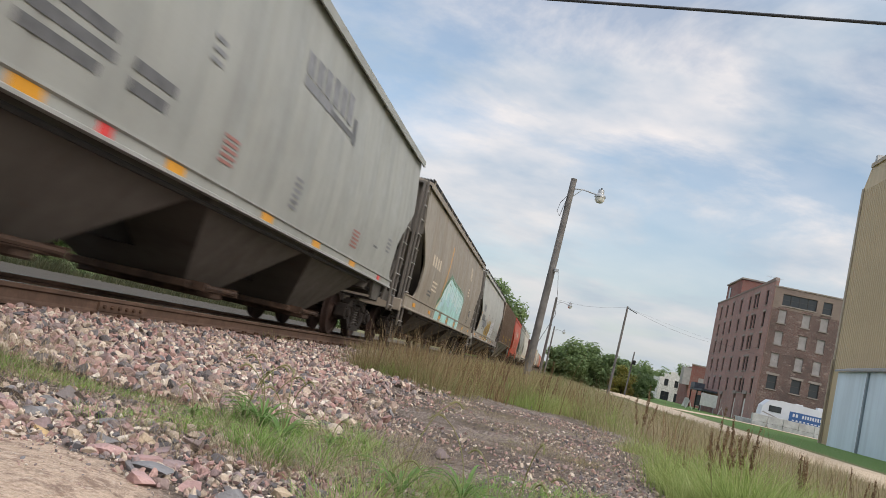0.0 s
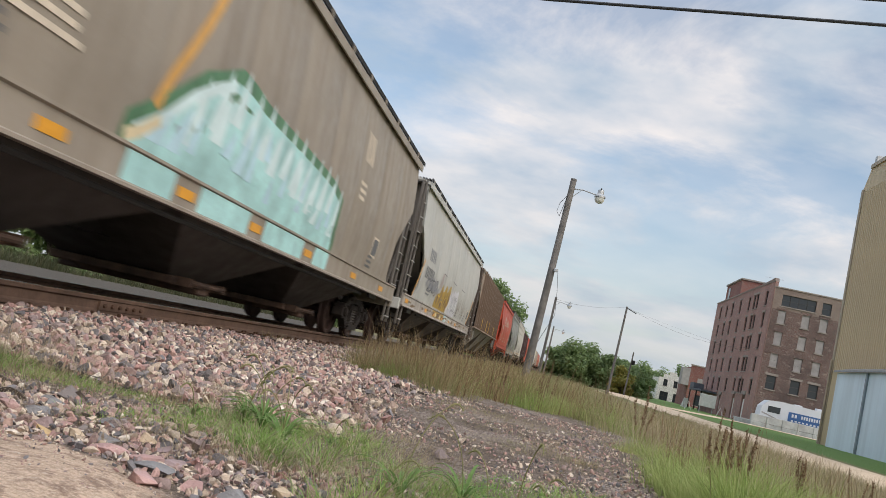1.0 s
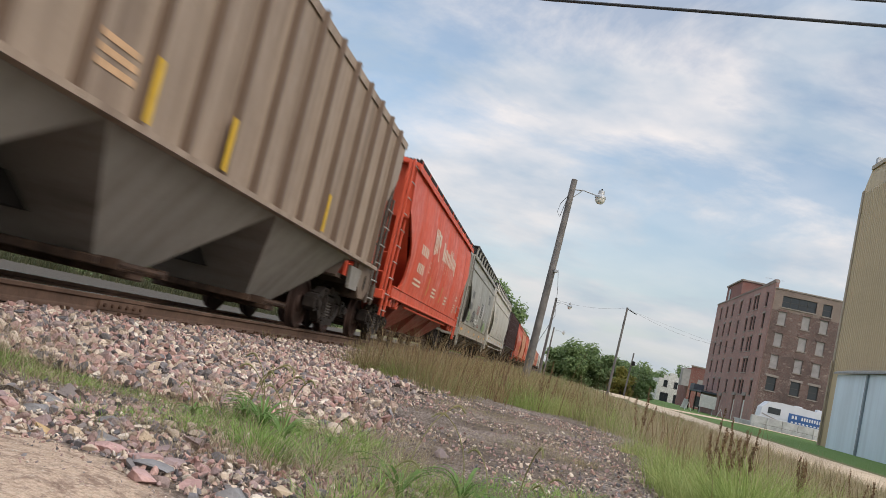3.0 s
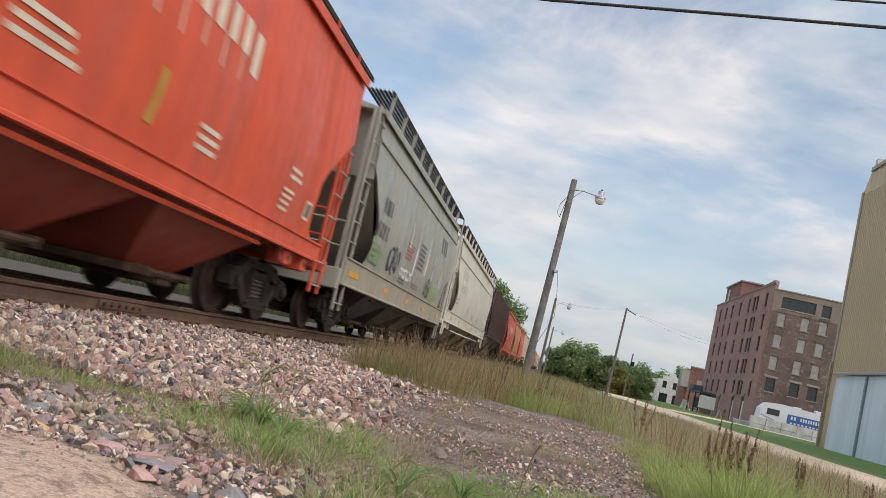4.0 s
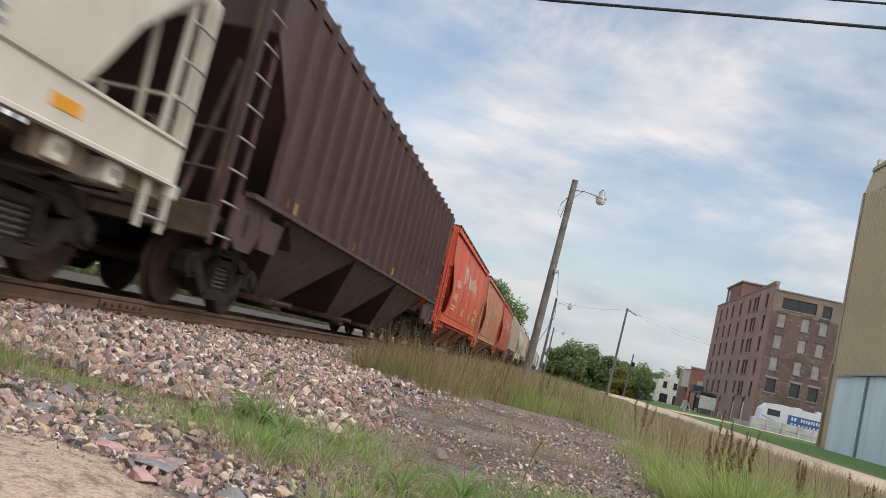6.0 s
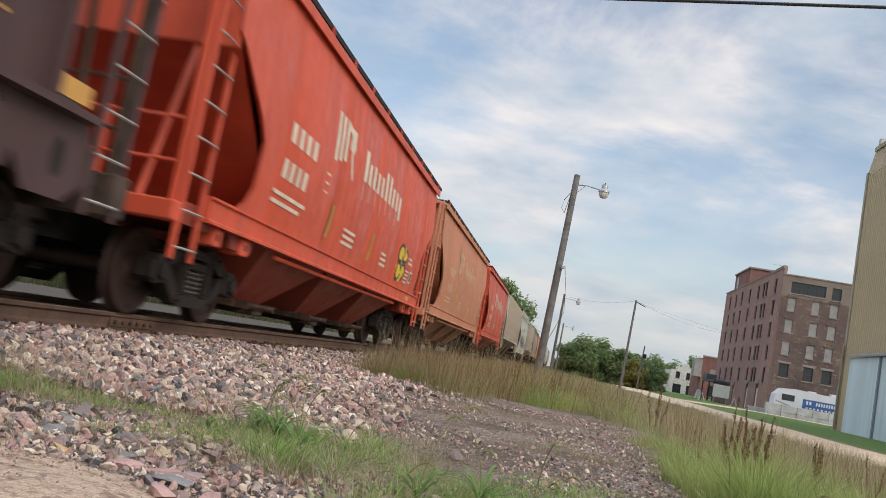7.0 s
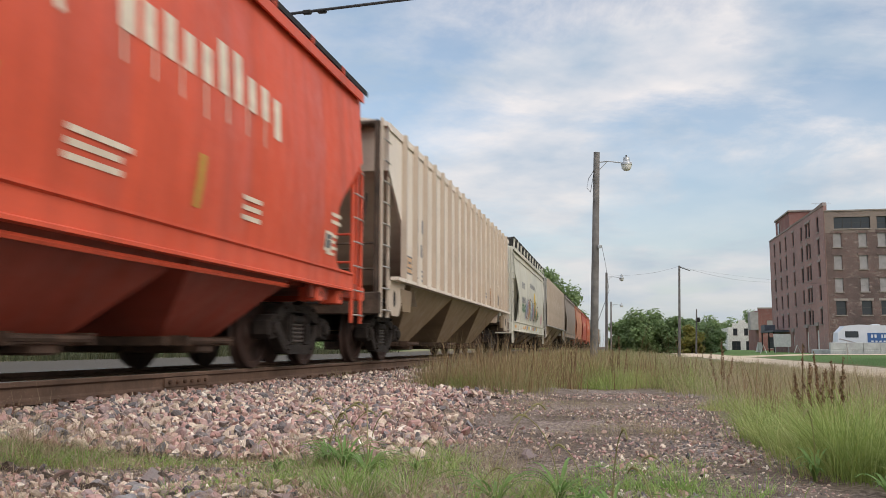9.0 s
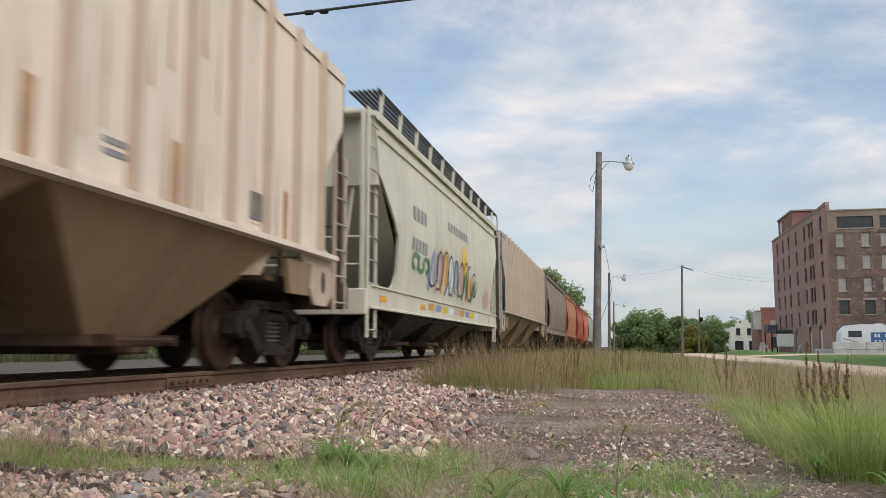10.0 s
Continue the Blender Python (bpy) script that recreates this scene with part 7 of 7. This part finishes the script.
def build_grass():
    r = np.random.default_rng(11)

    def field(x, y):
        return x > 0.86 + 0.22 * np.sin(y * 2.1) + 0.16 * np.sin(y * 5.3)

    def stand(x, y):
        return y > 11.2 + 0.9 * np.sin(x * 1.7 + 1) + 0.5 * np.sin(x * 5.1)
    # the weedy field right of the bare ground: fresh at its near edge, browner farther off
    blades("field_grass", tufts(r, 26000, 0.8, 3.6, 3.7, 9, 150, 0.075, 1.15, field), (0.05, 0.36), (0.0022, 0.005), 0.75, GRASS_GREEN, 1, label="fresh green grass tufts at the field's edge")
    blades("field_grass", tufts(r, 6500, 0.85, 2.6, 3.6, 6.2, 30, 0.07, 1.0, field), (0.14, 0.40), (0.003, 0.007), 0.75, GRASS_GREEN, 101, label="tall fresh green grass in thick tufts")
    blades("field_grass", tufts(r, 24000, 0.9, 6.5, 5, 22, 330, 0.10, 1.3, field), (0.08, 0.38), (0.003, 0.006), 0.6, GRASS_FIELD, 2, label="mixed field grass, half green and half dry")
    blades("field_grass", tufts(r, 26000, 1.2, 8.6, 14, 60, 1600, 0.22, 1.3), (0.10, 0.30), (0.004, 0.008), 0.5, GRASS_FIELD, 3, label="field grass towards the road")
    blades("seed_grass", tufts(r, 30000, 1.2, 8.4, 6.5, 45, 1100, 0.24, 1.3), (0.24, 0.50), (0.002, 0.0045), 0.4, GRASS_STRAW, 31, label="pale seeding grass in the field")
    # the tall stand of weeds between the ballast and the lamp pole
    blades("dry_weeds", tufts(r, 4600, -2.9, -0.2, 10.8, 17, 50, 0.08, 1.1, stand), (0.15, 0.80), (0.003, 0.006), 0.4, GRASS_DRY, 4, label="tall brown weeds beside the ballast")
    blades("field_grass", tufts(r, 11000, -2.9, 0.9, 10.4, 20, 110, 0.11, 1.1, stand), (0.08, 0.42), (0.003, 0.007), 0.5, GRASS_FIELD, 5, label="green and straw-coloured weeds")
    blades("field_grass", tufts(r, 9000, -2.6, 1.4, 10.4, 18, 70, 0.10, 1.1, stand), (0.08, 0.40), (0.003, 0.006), 0.6, GRASS_GREEN, 51, label="green weeds in the dry stand")
    blades("field_grass", tufts(r, 24000, -3.2, 4, 17, 70, 1500, 0.22, 1.2), (0.2, 0.52), (0.004, 0.009), 0.45, GRASS_FIELD, 6, label="field grass along the railway")
    # seed-bearing stalks
    blades("seed_stalks", tufts(r, 420, -2.7, 1.2, 10.8, 16, 70, 0.12, 1.0, stand), (0.40, 0.85), (0.005, 0.010), 0.20, DOCK_BROWN, 7, label="tall brown seed stalks")
    blades("seed_stalks", tufts(r, 620, 1.1, 4.2, 4.6, 11, 60, 0.08), (0.30, 0.54), (0.004, 0.010), 0.22, DOCK_BROWN, 8, label="reddish-brown dock stalks in the grass")
    # the low green strip across the gravel and the patches before it
    blades("short_grass", tufts(r, 11000, -4.0, -1.3, 3.58, 4.2, 84, 0.065), (0.025, 0.085), (0.0024, 0.0045), 0.9, GRASS_LUSH, 9, label="short green grass growing through gravel")
    blades("short_grass", tufts(r, 3600, -1.7, -0.55, 3.15, 4.3, 26, 0.06), (0.03, 0.17), (0.0025, 0.005), 1.0, GRASS_LUSH, 10, label="tufted green grass in gravel")
    blades("short_grass", tufts(r, 3800, -0.6, 0.6, 2.5, 4.4, 36, 0.06), (0.02, 0.15), (0.0022, 0.0045), 1.0, GRASS_LUSH, 12, label="sparse green weeds in gravel")
    blades("short_grass", tufts(r, 5200, -2.2, 0.9, 4.3, 10.0, 130, 0.09), (0.015, 0.055), (0.0025, 0.005), 1.0, GRASS_FIELD, 13, label="sparse low weeds on bare ground")
    blades("straw", tufts(r, 10500, -4.1, -0.4, 2.7, 4.9, 290, 0.11), (0.05, 0.19), (0.0018, 0.0036), 1.2, GRASS_STRAW, 14, label="bleached straw among the stones")
    blades("straw", tufts(r, 420, -3.4, -1.2, 3.5, 4.3, 60, 0.06), (0.16, 0.32), (0.0018, 0.003), 0.45, GRASS_STRAW, 142, label="thin dry stems standing in the grass")
    blades("straw", tufts(r, 9000, -2.4, 0.9, 4.4, 10.4, 240, 0.13), (0.02, 0.09), (0.0014, 0.003), 1.6, GRASS_STRAW, 141, label="dead grass on the bare ground")
    # sprigs at the foot of the rail, and the verge beyond the track
    blades("short_grass", tufts(r, 900, -4.3, -3.9, 12, 30, 26, 0.08), (0.08, 0.24), (0.003, 0.006), 0.5, GRASS_FIELD, 15, label="weeds at the foot of the rail")
    blades("field_grass", tufts(r, 14000, -28, -25, 14, 90, 500, 0.25), (0.3, 0.9), (0.008, 0.016), 0.4, VERGE, 16, label="rough grass beyond the track")
    blades("dry_weeds", tufts(r, 4000, -8.4, -7.2, 5, 40, 240, 0.12), (0.06, 0.2), (0.004, 0.007), 0.6, GRASS_DRY, 17, label="dry grass on the far shoulder")


def dock_plant(x, y, height, seed):
    """A dried dock: a few stiff stems whose upper halves are crowded with rusty seeds."""
    r = random.Random(seed)
    z = ground_z(x, y)
    p = thing("dock_plant", "dried reddish-brown dock with crowded seed heads", "weed", "dried docks in the field")
    for k in range(r.randint(2, 4)):
        h = height * r.uniform(0.7, 1.05)
        dx, dy = r.uniform(-0.10, 0.10), r.uniform(-0.10, 0.10)
        path = [(x + dx * (0.3 + 0.9 * t), y + dy * (0.3 + 0.9 * t), z + h * t) for t in (0.0, 0.35, 0.7, 1.0)]
        stem = part("stem", Shape().tube(path, 0.004, 5, taper=0.5), DOCK_BROWN, p)
        lobes = [(x + dx * (0.3 + 0.9 * t) + r.uniform(-0.012, 0.012), y + dy * (0.3 + 0.9 * t), z + h * t, 0.020 * (1.3 - t), 0.020 * (1.3 - t), 0.035) for t in (0.48, 0.58, 0.68, 0.78, 0.87, 0.95)]
        part("seed_head", crown_mesh("seed_head", lobes, 210, 0.009, DOCK_BROWN, seed * 7 + k), None, stem)


swaying = []


def weed(x, y, height, seed, leaves=9, heads=2):
    """A foxtail plant: arching blades and stalks with bristly seed heads."""
    r = random.Random(seed)
    w = thing("foxtail_weed", "green foxtail grass plant with drooping seed heads", "weed", "weeds in the gravel", pose(x, y, ground_z(x, y) - 0.005))
    swaying.append((w, seed))
    x = y = z = 0.0
    for k in range(leaves):
        a = r.random() * 6.28
        L = height * r.uniform(0.55, 1.0)
        wd = r.uniform(0.007, 0.013)
        vs = []
        for i in range(7):
            t = i / 6
            out = L * 0.62 * t ** 1.5
            up = L * (0.95 * t - 0.55 * t ** 2.6)
            half = wd * (1 - t) ** 0.6 * (0.5 + t if t < 0.5 else 1)
            c = Vector((x + out * math.cos(a), y + out * math.sin(a), z + up))
            n = Vector((-math.sin(a), math.cos(a), 0)) * max(half, 0.0006)
            vs += [c - n, c + Vector((0, 0, -0.002)), c + n]
        fs = []
        for i in range(6):
            fs += [(3 * i, 3 * i + 1, 3 * i + 4, 3 * i + 3), (3 * i + 1, 3 * i + 2, 3 * i + 5, 3 * i + 4)]
        part("leaf", Shape().add(vs, fs), GRASS_WEED, w)
    for k in range(heads):
        a = r.random() * 6.28
        L = height * r.uniform(1.1, 1.5)
        path = [(x + 0.30 * L * (i / 7) ** 2 * math.cos(a), y + 0.30 * L * (i / 7) ** 2 * math.sin(a), z + L * (i / 7) * (1 - 0.22 * (i / 7) ** 2)) for i in range(8)]
        s = Shape()
        s.tube(path, 0.0022, 5)
        stalk = part("stalk", s, GRASS_FIELD, w)
        tip = Vector(path[-1])
        d = (tip - Vector(path[-2])).normalized()
        s = Shape()
        body = [tip + d * 0.012 * i + Vector((0, 0, -0.0016 * i * i)) for i in range(7)]
        s.tube(body, 0.005, 6, taper=0.5)
        for p in body:
            for j in range(9):
                q = Vector((r.gauss(0, 1), r.gauss(0, 1), r.gauss(0, 1))).normalized()
                u = q.orthogonal().normalized() * 0.0008
                s.add([p - u, p + u, p + q * 0.014 + d * 0.008], [(0, 1, 2)])
        part("seed_head", s, GRASS_FIELD, stalk, "bristly seed head")


def build_weeds():
    for k, (x, y, h, n) in enumerate([(-1.24, 3.82, 0.34, 30), (-1.08, 3.66, 0.28, 22), (-1.38, 3.98, 0.27, 20), (-1.55, 3.75, 0.15, 10), (-0.92, 3.9, 0.17, 12), (-0.43, 3.05, 0.36, 12), (-0.22, 3.3, 0.36, 14), (-0.02, 2.95, 0.30, 12), (0.12, 2.72, 0.24, 12), (0.22, 3.1, 0.22, 12), (-0.12, 3.25, 0.2, 12),
                                      (-0.50, 3.1, 0.14, 9), (0.86, 4.1, 0.30, 14), (1.05, 3.7, 0.26, 12), (-1.9, 5.9, 0.16, 7), (-1.55, 4.6, 0.22, 8)]):
        weed(x, y, h, 300 + k, n, 3 if k < 3 else 1)


def build_docks():
    r = random.Random(77)
    spots = [(1.42, 7.16, 0.62), (1.46, 6.59, 0.60), (1.14, 9.87, 0.7), (1.62, 6.9, 0.58), (1.30, 6.2, 0.5), (1.75, 7.6, 0.6), (2.1, 7.0, 0.55), (2.4, 6.2, 0.5)]
    spots += [(r.uniform(1.3, 4.5), r.uniform(5.8, 13), r.uniform(0.45, 0.7)) for _ in range(4)]
    spots += [(r.uniform(-2.3, 0.6), r.uniform(11.8, 14.5), r.uniform(0.5, 0.8)) for _ in range(6)]
    for k, (x, y, h) in enumerate(spots):
        dock_plant(x, y, h, 500 + k)


def stone_material():
    """Crushed quartzite ballast: pinks, greys, buffs and a few dark or white stones."""
    ma, nt, bs = tree_of("crushed_quartzite")
    geo = nt.nodes.new("ShaderNodeNewGeometry")
    info = nt.nodes.new("ShaderNodeObjectInfo")
    add = nt.nodes.new("ShaderNodeMath")
    nt.links.new(geo.outputs["Random Per Island"], add.inputs[0])
    nt.links.new(info.outputs["Random"], add.inputs[1])
    fr = nt.nodes.new("ShaderNodeMath")
    fr.operation = "FRACT"
    nt.links.new(add.outputs[0], fr.inputs[0])
    c = ramp_node(nt, fr.outputs[0], [(0.0, (0.10, 0.095, 0.10)), (0.14, (0.27, 0.255, 0.26)), (0.30, (0.50, 0.29, 0.255)), (0.44, (0.30, 0.265, 0.25)), (0.58, (0.60, 0.37, 0.32)), (0.72, (0.50, 0.40, 0.31)), (0.86, (0.72, 0.58, 0.45)), (1.0, (0.86, 0.77, 0.66))])
    n = noise_node(nt, 34, 6, 0.75)
    n2 = noise_node(nt, 7, 4, 0.6)
    c = mix_node(nt, grey_ramp(nt, n, 0.42, 0.70, 0.0, 0.5), c, (0.11, 0.08, 0.065))
    c = mix_node(nt, grey_ramp(nt, n2, 0.50, 0.74, 0.0, 0.30), c, (0.36, 0.27, 0.215))
    nt.links.new(c, bs.inputs["Base Color"])
    bs.inputs["Roughness"].default_value = 0.88
    bs.inputs["Specular IOR Level"].default_value = 0.25
    bump_node(nt, bs, n, 0.8, 0.012)
    return ma


STONE = stone_material()


def stone_bases(count, seed, fine=1):
    """Angular broken stones: icosahedra cut and squeezed at random."""
    bm = bmesh.new()
    bmesh.ops.create_icosphere(bm, subdivisions=fine, radius=1.0)
    v = np.array([p.co[:] for p in bm.verts])
    f = np.array([[q.index for q in p.verts] for p in bm.faces])
    bm.free()
    r = np.random.default_rng(seed)
    out = []
    for _ in range(count):
        u = v * (1 + r.uniform(-0.26, 0.20, (len(v), 1)) * (1.0 if fine == 1 else 0.45))
        for _ in range(9):
            n = r.normal(size=3)
            n /= np.linalg.norm(n)
            d = u @ n
            u = u - np.outer(np.maximum(d - r.uniform(0.22, 0.52), 0), n)
        u = u * 1.25
        u = u * np.array([1.0, r.uniform(0.55, 0.95), r.uniform(0.35, 0.75)])
        out.append(u)
    return out, f


def stones(r, bases, f, pts, size):
    n = len(pts)
    pick = r.integers(0, len(bases), n)
    B = np.stack(bases)[pick]
    q = r.normal(size=(n, 4))
    q /= np.linalg.norm(q, axis=1)[:, None]
    w, x, y, z = q.T
    R = np.stack([1 - 2 * (y * y + z * z), 2 * (x * y - z * w), 2 * (x * z + y * w), 2 * (x * y + z * w), 1 - 2 * (x * x + z * z), 2 * (y * z - x * w), 2 * (x * z - y * w), 2 * (y * z + x * w), 1 - 2 * (x * x + y * y)], 1).reshape(n, 3, 3)
    V = np.einsum("nij,nkj->nki", R, B) * size[:, None, None] + pts[:, None, :]
    F = (f[None] + (np.arange(n) * B.shape[1])[:, None, None]).reshape(-1, 3)
    return V.reshape(-1, 3), F


def build_ballast():
    r = np.random.default_rng(21)
    coarse, crude = stone_bases(14, 5)
    bases, f = stone_bases(16, 6, 2)
    bed = thing("ballast", "pink and grey crushed-stone railway ballast", "ballast")

    def lay(n, x0, x1, y0, y1, s0, s1, power=1.0, lift=0.1, toe=None, rough=0.0, patchy=False):
        x = r.uniform(x0, x1, n)
        y = y0 + (y1 - y0) * r.random(n) ** power
        if patchy:
            keep = np.sin(x * 3.3 + 1.3 * np.sin(y * 1.9)) + np.sin(y * 2.7 + x) + r.normal(0, 0.7, n) > -0.1
            x, y = x[keep], y[keep]
        if toe is not None:
            keep = x < toe(y) + r.exponential(0.22, n)
            x, y = x[keep], y[keep]
        s = s0 + (s1 - s0) * r.random(len(x)) ** 1.8
        bare = (y + 0.62 * x > 1.50 + 0.08 * np.sin(9 * x)) | ((r.random(len(x)) < 0.6) & (s < 0.009))
        x, y, s = x[bare], y[bare], s[bare]
        p = np.stack([x, y, GZ(x, y) + s * lift + r.random(len(x)) * rough], 1)
        return p, s

    def toe(y):
        return -1.25 + 0.45 * np.sin(y * 0.55 + 0.6) - 0.08 * (y - 4)
    sets = [
        lay(19000, -4.42, -0.9, 4.15, 11.0, 0.012, 0.052, 1.2, 0.30, toe, 0.035),       # shoulder near the camera
        lay(9000, -4.42, -0.8, 4.1, 9.0, 0.008, 0.024, 1.1, 0.5, toe, 0.03),            # chips among the stones
        lay(9500, -4.42, -2.0, 9, 34, 0.024, 0.055, 1.5, 0.35, None, 0.03),             # shoulder farther off
        lay(3500, -6.0, -4.5, 3.5, 20, 0.026, 0.05, 1.3, 0.3, None, 0.0),               # between the rails
        lay(2600, -8.2, -6.0, 3.5, 30, 0.03, 0.055, 1.3, 0.3, None, 0.0),
        lay(12000, -2.8, 1.0, 2.4, 11.0, 0.005, 0.024, 1.2, 0.2, None, 0.0, True),            # loose chips on the verge
        lay(9000, -2.6, 0.9, 1.9, 4.2, 0.003, 0.012, 1.0, 0.25, None, 0.0),
        lay(5500, -2.0, 1.0, 4.0, 10.5, 0.008, 0.028, 1.1, 0.3, None, 0.0, True),          # pebbles on the bare ground
        lay(5200, -2.7, 0.3, 2.15, 3.5, 0.004, 0.026, 1.0, 0.4, None, 0.0),             # the stony band beyond the sand
        lay(900, -2.7, 0.3, 2.4, 3.55, 0.010, 0.030, 1.0, 0.35, None, 0.0),            # scattered stones before the grass
    ]
    for k, (p, s) in enumerate(sets):
        v, F = stones(r, *((bases, f) if k in (0, 8, 9) else (coarse, crude)), p, s)
        me = big_mesh("gravel", v, F, STONE, True)
        o = part("gravel", me, None, bed)
        tagged(o, kind="stuff")
    # the large stones that can be told apart, one by one
    meshes = []
    for b in bases:
        meshes.append(big_mesh("stone", b, f, STONE, True))
    rr = random.Random(9)
    placed = 0
    spots = [(-0.45, 4.5, 0.05), (-1.7, 9.25, 0.09), (-1.2, 3.0, 0.06), (-1.95, 3.35, 0.07), (-2.4, 3.4, 0.06)]
    # flat slabs at the edge of the sand: x, y, half length, half width, turn, stone colour
    tones = {"pink": (0.47, 0.30, 0.275), "slate": (0.24, 0.23, 0.23), "buff": (0.56, 0.43, 0.30), "mauve": (0.34, 0.25, 0.24), "ochre": (0.55, 0.38, 0.19)}
    slab_paint = {k: plain(k + "_slab_stone", c, 0.85, 0, 0.28, 9, 0.6) for k, c in tones.items()}
    slabs = [(-0.98, 2.16, 0.052, 0.042, 20, "pink"), (-0.91, 2.26, 0.046, 0.036, -10, "pink"), (-0.80, 2.36, 0.075, 0.034, 35, "slate"), (-1.30, 2.50, 0.085, 0.035, 15, "pink"), (-1.12, 2.43, 0.060, 0.032, 10, "pink"),
             (-1.54, 3.00, 0.080, 0.040, -40, "slate"), (-1.42, 2.74, 0.060, 0.035, 5, "slate"), (-1.56, 2.58, 0.040, 0.030, 0, "ochre"), (-1.47, 2.66, 0.042, 0.034, 50, "buff"), (-1.12, 2.62, 0.070, 0.045, 20, "mauve"),
             (-1.05, 2.34, 0.080, 0.035, -15, "slate"), (-1.90, 3.17, 0.085, 0.045, 10, "slate"), (-1.88, 2.88, 0.060, 0.030, 0, "pink"), (-1.80, 2.93, 0.070, 0.035, 25, "slate"), (-1.02, 2.62, 0.050, 0.035, 60, "pink"),
             (-1.22, 2.80, 0.045, 0.035, -20, "mauve"), (-0.72, 2.62, 0.050, 0.035, 15, "buff"), (-0.60, 2.50, 0.042, 0.030, 70, "mauve"), (-1.66, 2.76, 0.045, 0.032, 30, "mauve"), (-2.02, 3.02, 0.050, 0.034, -30, "mauve"),
             (-0.46, 2.46, 0.040, 0.028, 10, "slate"), (-0.30, 2.62, 0.038, 0.030, 40, "pink"), (-1.36, 2.94, 0.050, 0.03, 0, "buff")]
    for k, (x, y, a, w, turn, tone) in enumerate(slabs):
        b = bases[(3 * k + 1) % len(bases)]
        span = np.abs(b).max(axis=0)
        me = big_mesh("stone", b / span * np.array([a, w, 0.026]), f, slab_paint[tone], True)
        o = part("stone", me, None, bed, "flat " + tone + " slab of stone")
        o.matrix_basis = pose(x, y, ground_z(x, y) + 0.012, 6 * math.sin(k * 2.1), 5 * math.cos(k * 1.7), turn)
    while placed < 265:
        if placed < len(spots):
            x, y, s = spots[placed]
        elif placed < 70:
            x, y, s = rr.uniform(-2.6, 0.1), rr.uniform(2.55, 3.5), rr.uniform(0.018, 0.042)
        else:
            x, y, s = rr.uniform(-4.1, -1.9), rr.uniform(4.3, 7.5), rr.uniform(0.034, 0.056)
        o = part("stone", meshes[placed % len(meshes)], None, bed)
        o.matrix_basis = Matrix.LocRotScale((x, y, ground_z(x, y) + s * 0.35 + (0.02 if placed >= 70 else 0)), Euler((rr.uniform(-0.5, 0.5), rr.uniform(-0.5, 0.5), rr.uniform(0, 6.28))), (s, s, s))
        placed += 1


def build_litter():
    """Broken bits of old wood and bark lying on the gravel."""
    wood = plain("grey_rotten_wood", (0.075, 0.055, 0.042), 0.95, 0, 0.5, 14, 0.6)
    for k, (x, y, L, a) in enumerate([(-2.25, 6.9, 0.46, 25), (-1.62, 9.6, 0.8, -18), (-2.35, 3.40, 0.26, 10), (-2.75, 3.5, 0.30, -30), (-1.95, 3.42, 0.2, 60), (-3.0, 5.2, 0.5, 70), (-2.1, 3.2, 0.18, -20)]):
        rr = random.Random(k)
        s = Shape()
        n = 7
        vs, fs = [], []
        for i in range(n):
            t = i / (n - 1) - 0.5
            w = (0.026 + 0.022 * rr.random()) * (1 - 1.2 * abs(t) ** 2)
            h = 0.038 * (0.5 + 0.9 * rr.random()) * (1 - 0.5 * abs(t))
            vs += [(t * L, -w, 0), (t * L, -w * 0.5, h), (t * L, w * 0.6, h * 0.8), (t * L, w, 0)]
        for i in range(n - 1):
            for j in range(3):
                fs.append((4 * i + j, 4 * i + j + 1, 4 * i + j + 5, 4 * i + j + 4))
        s.add(vs, fs + [(0, 1, 2, 3), tuple(range(4 * n - 4, 4 * n))])
        o = tagged(new("wood_scrap", s.mesh("wood_scrap", wood)), "splintered dark scrap of rotten wood on gravel", "wood scrap", "wood scraps on the gravel")
        o.matrix_basis = pose(x, y, ground_z(x, y) - 0.004, 0, 0, a)


build_trees()
build_grass()
build_weeds()
build_docks()
build_litter()
build_ballast()


# ---- what moves: the train rolls by at a steady speed, and its wheels turn ----
def motions():
    for car in hopper_cars:
        y = car.location.y
        walk(car, [(t, pose(TRACK_X, y - SPEED * t, RAIL_Z)) for t in range(11)])
    step = math.degrees(SPEED / 30 / WHEEL_R)
    for w, y in wheelsets:
        start = (w.parent.location.y + y) * 57.3 / WHEEL_R
        walk(w, [(k / 30, pose(0, y, WHEEL_R, start + step * k)) for k in range(301)])
    # weeds nod in the draught of the train
    for w, seed in swaying:
        r = random.Random(seed)
        x, y, z = w.location
        a, b = r.random() * 6.28, r.random() * 6.28
        rows = []
        for k in range(51):
            t = 0.2 * k
            push = 5.0 * math.sin(5.3 * t + a) + 3.0 * math.sin(8.9 * t + b)
            rows.append((t, pose(x, y, z, 3 + push * 0.7, 2.5 * math.sin(6.1 * t + b), 0)))
        walk(w, rows)


motions()
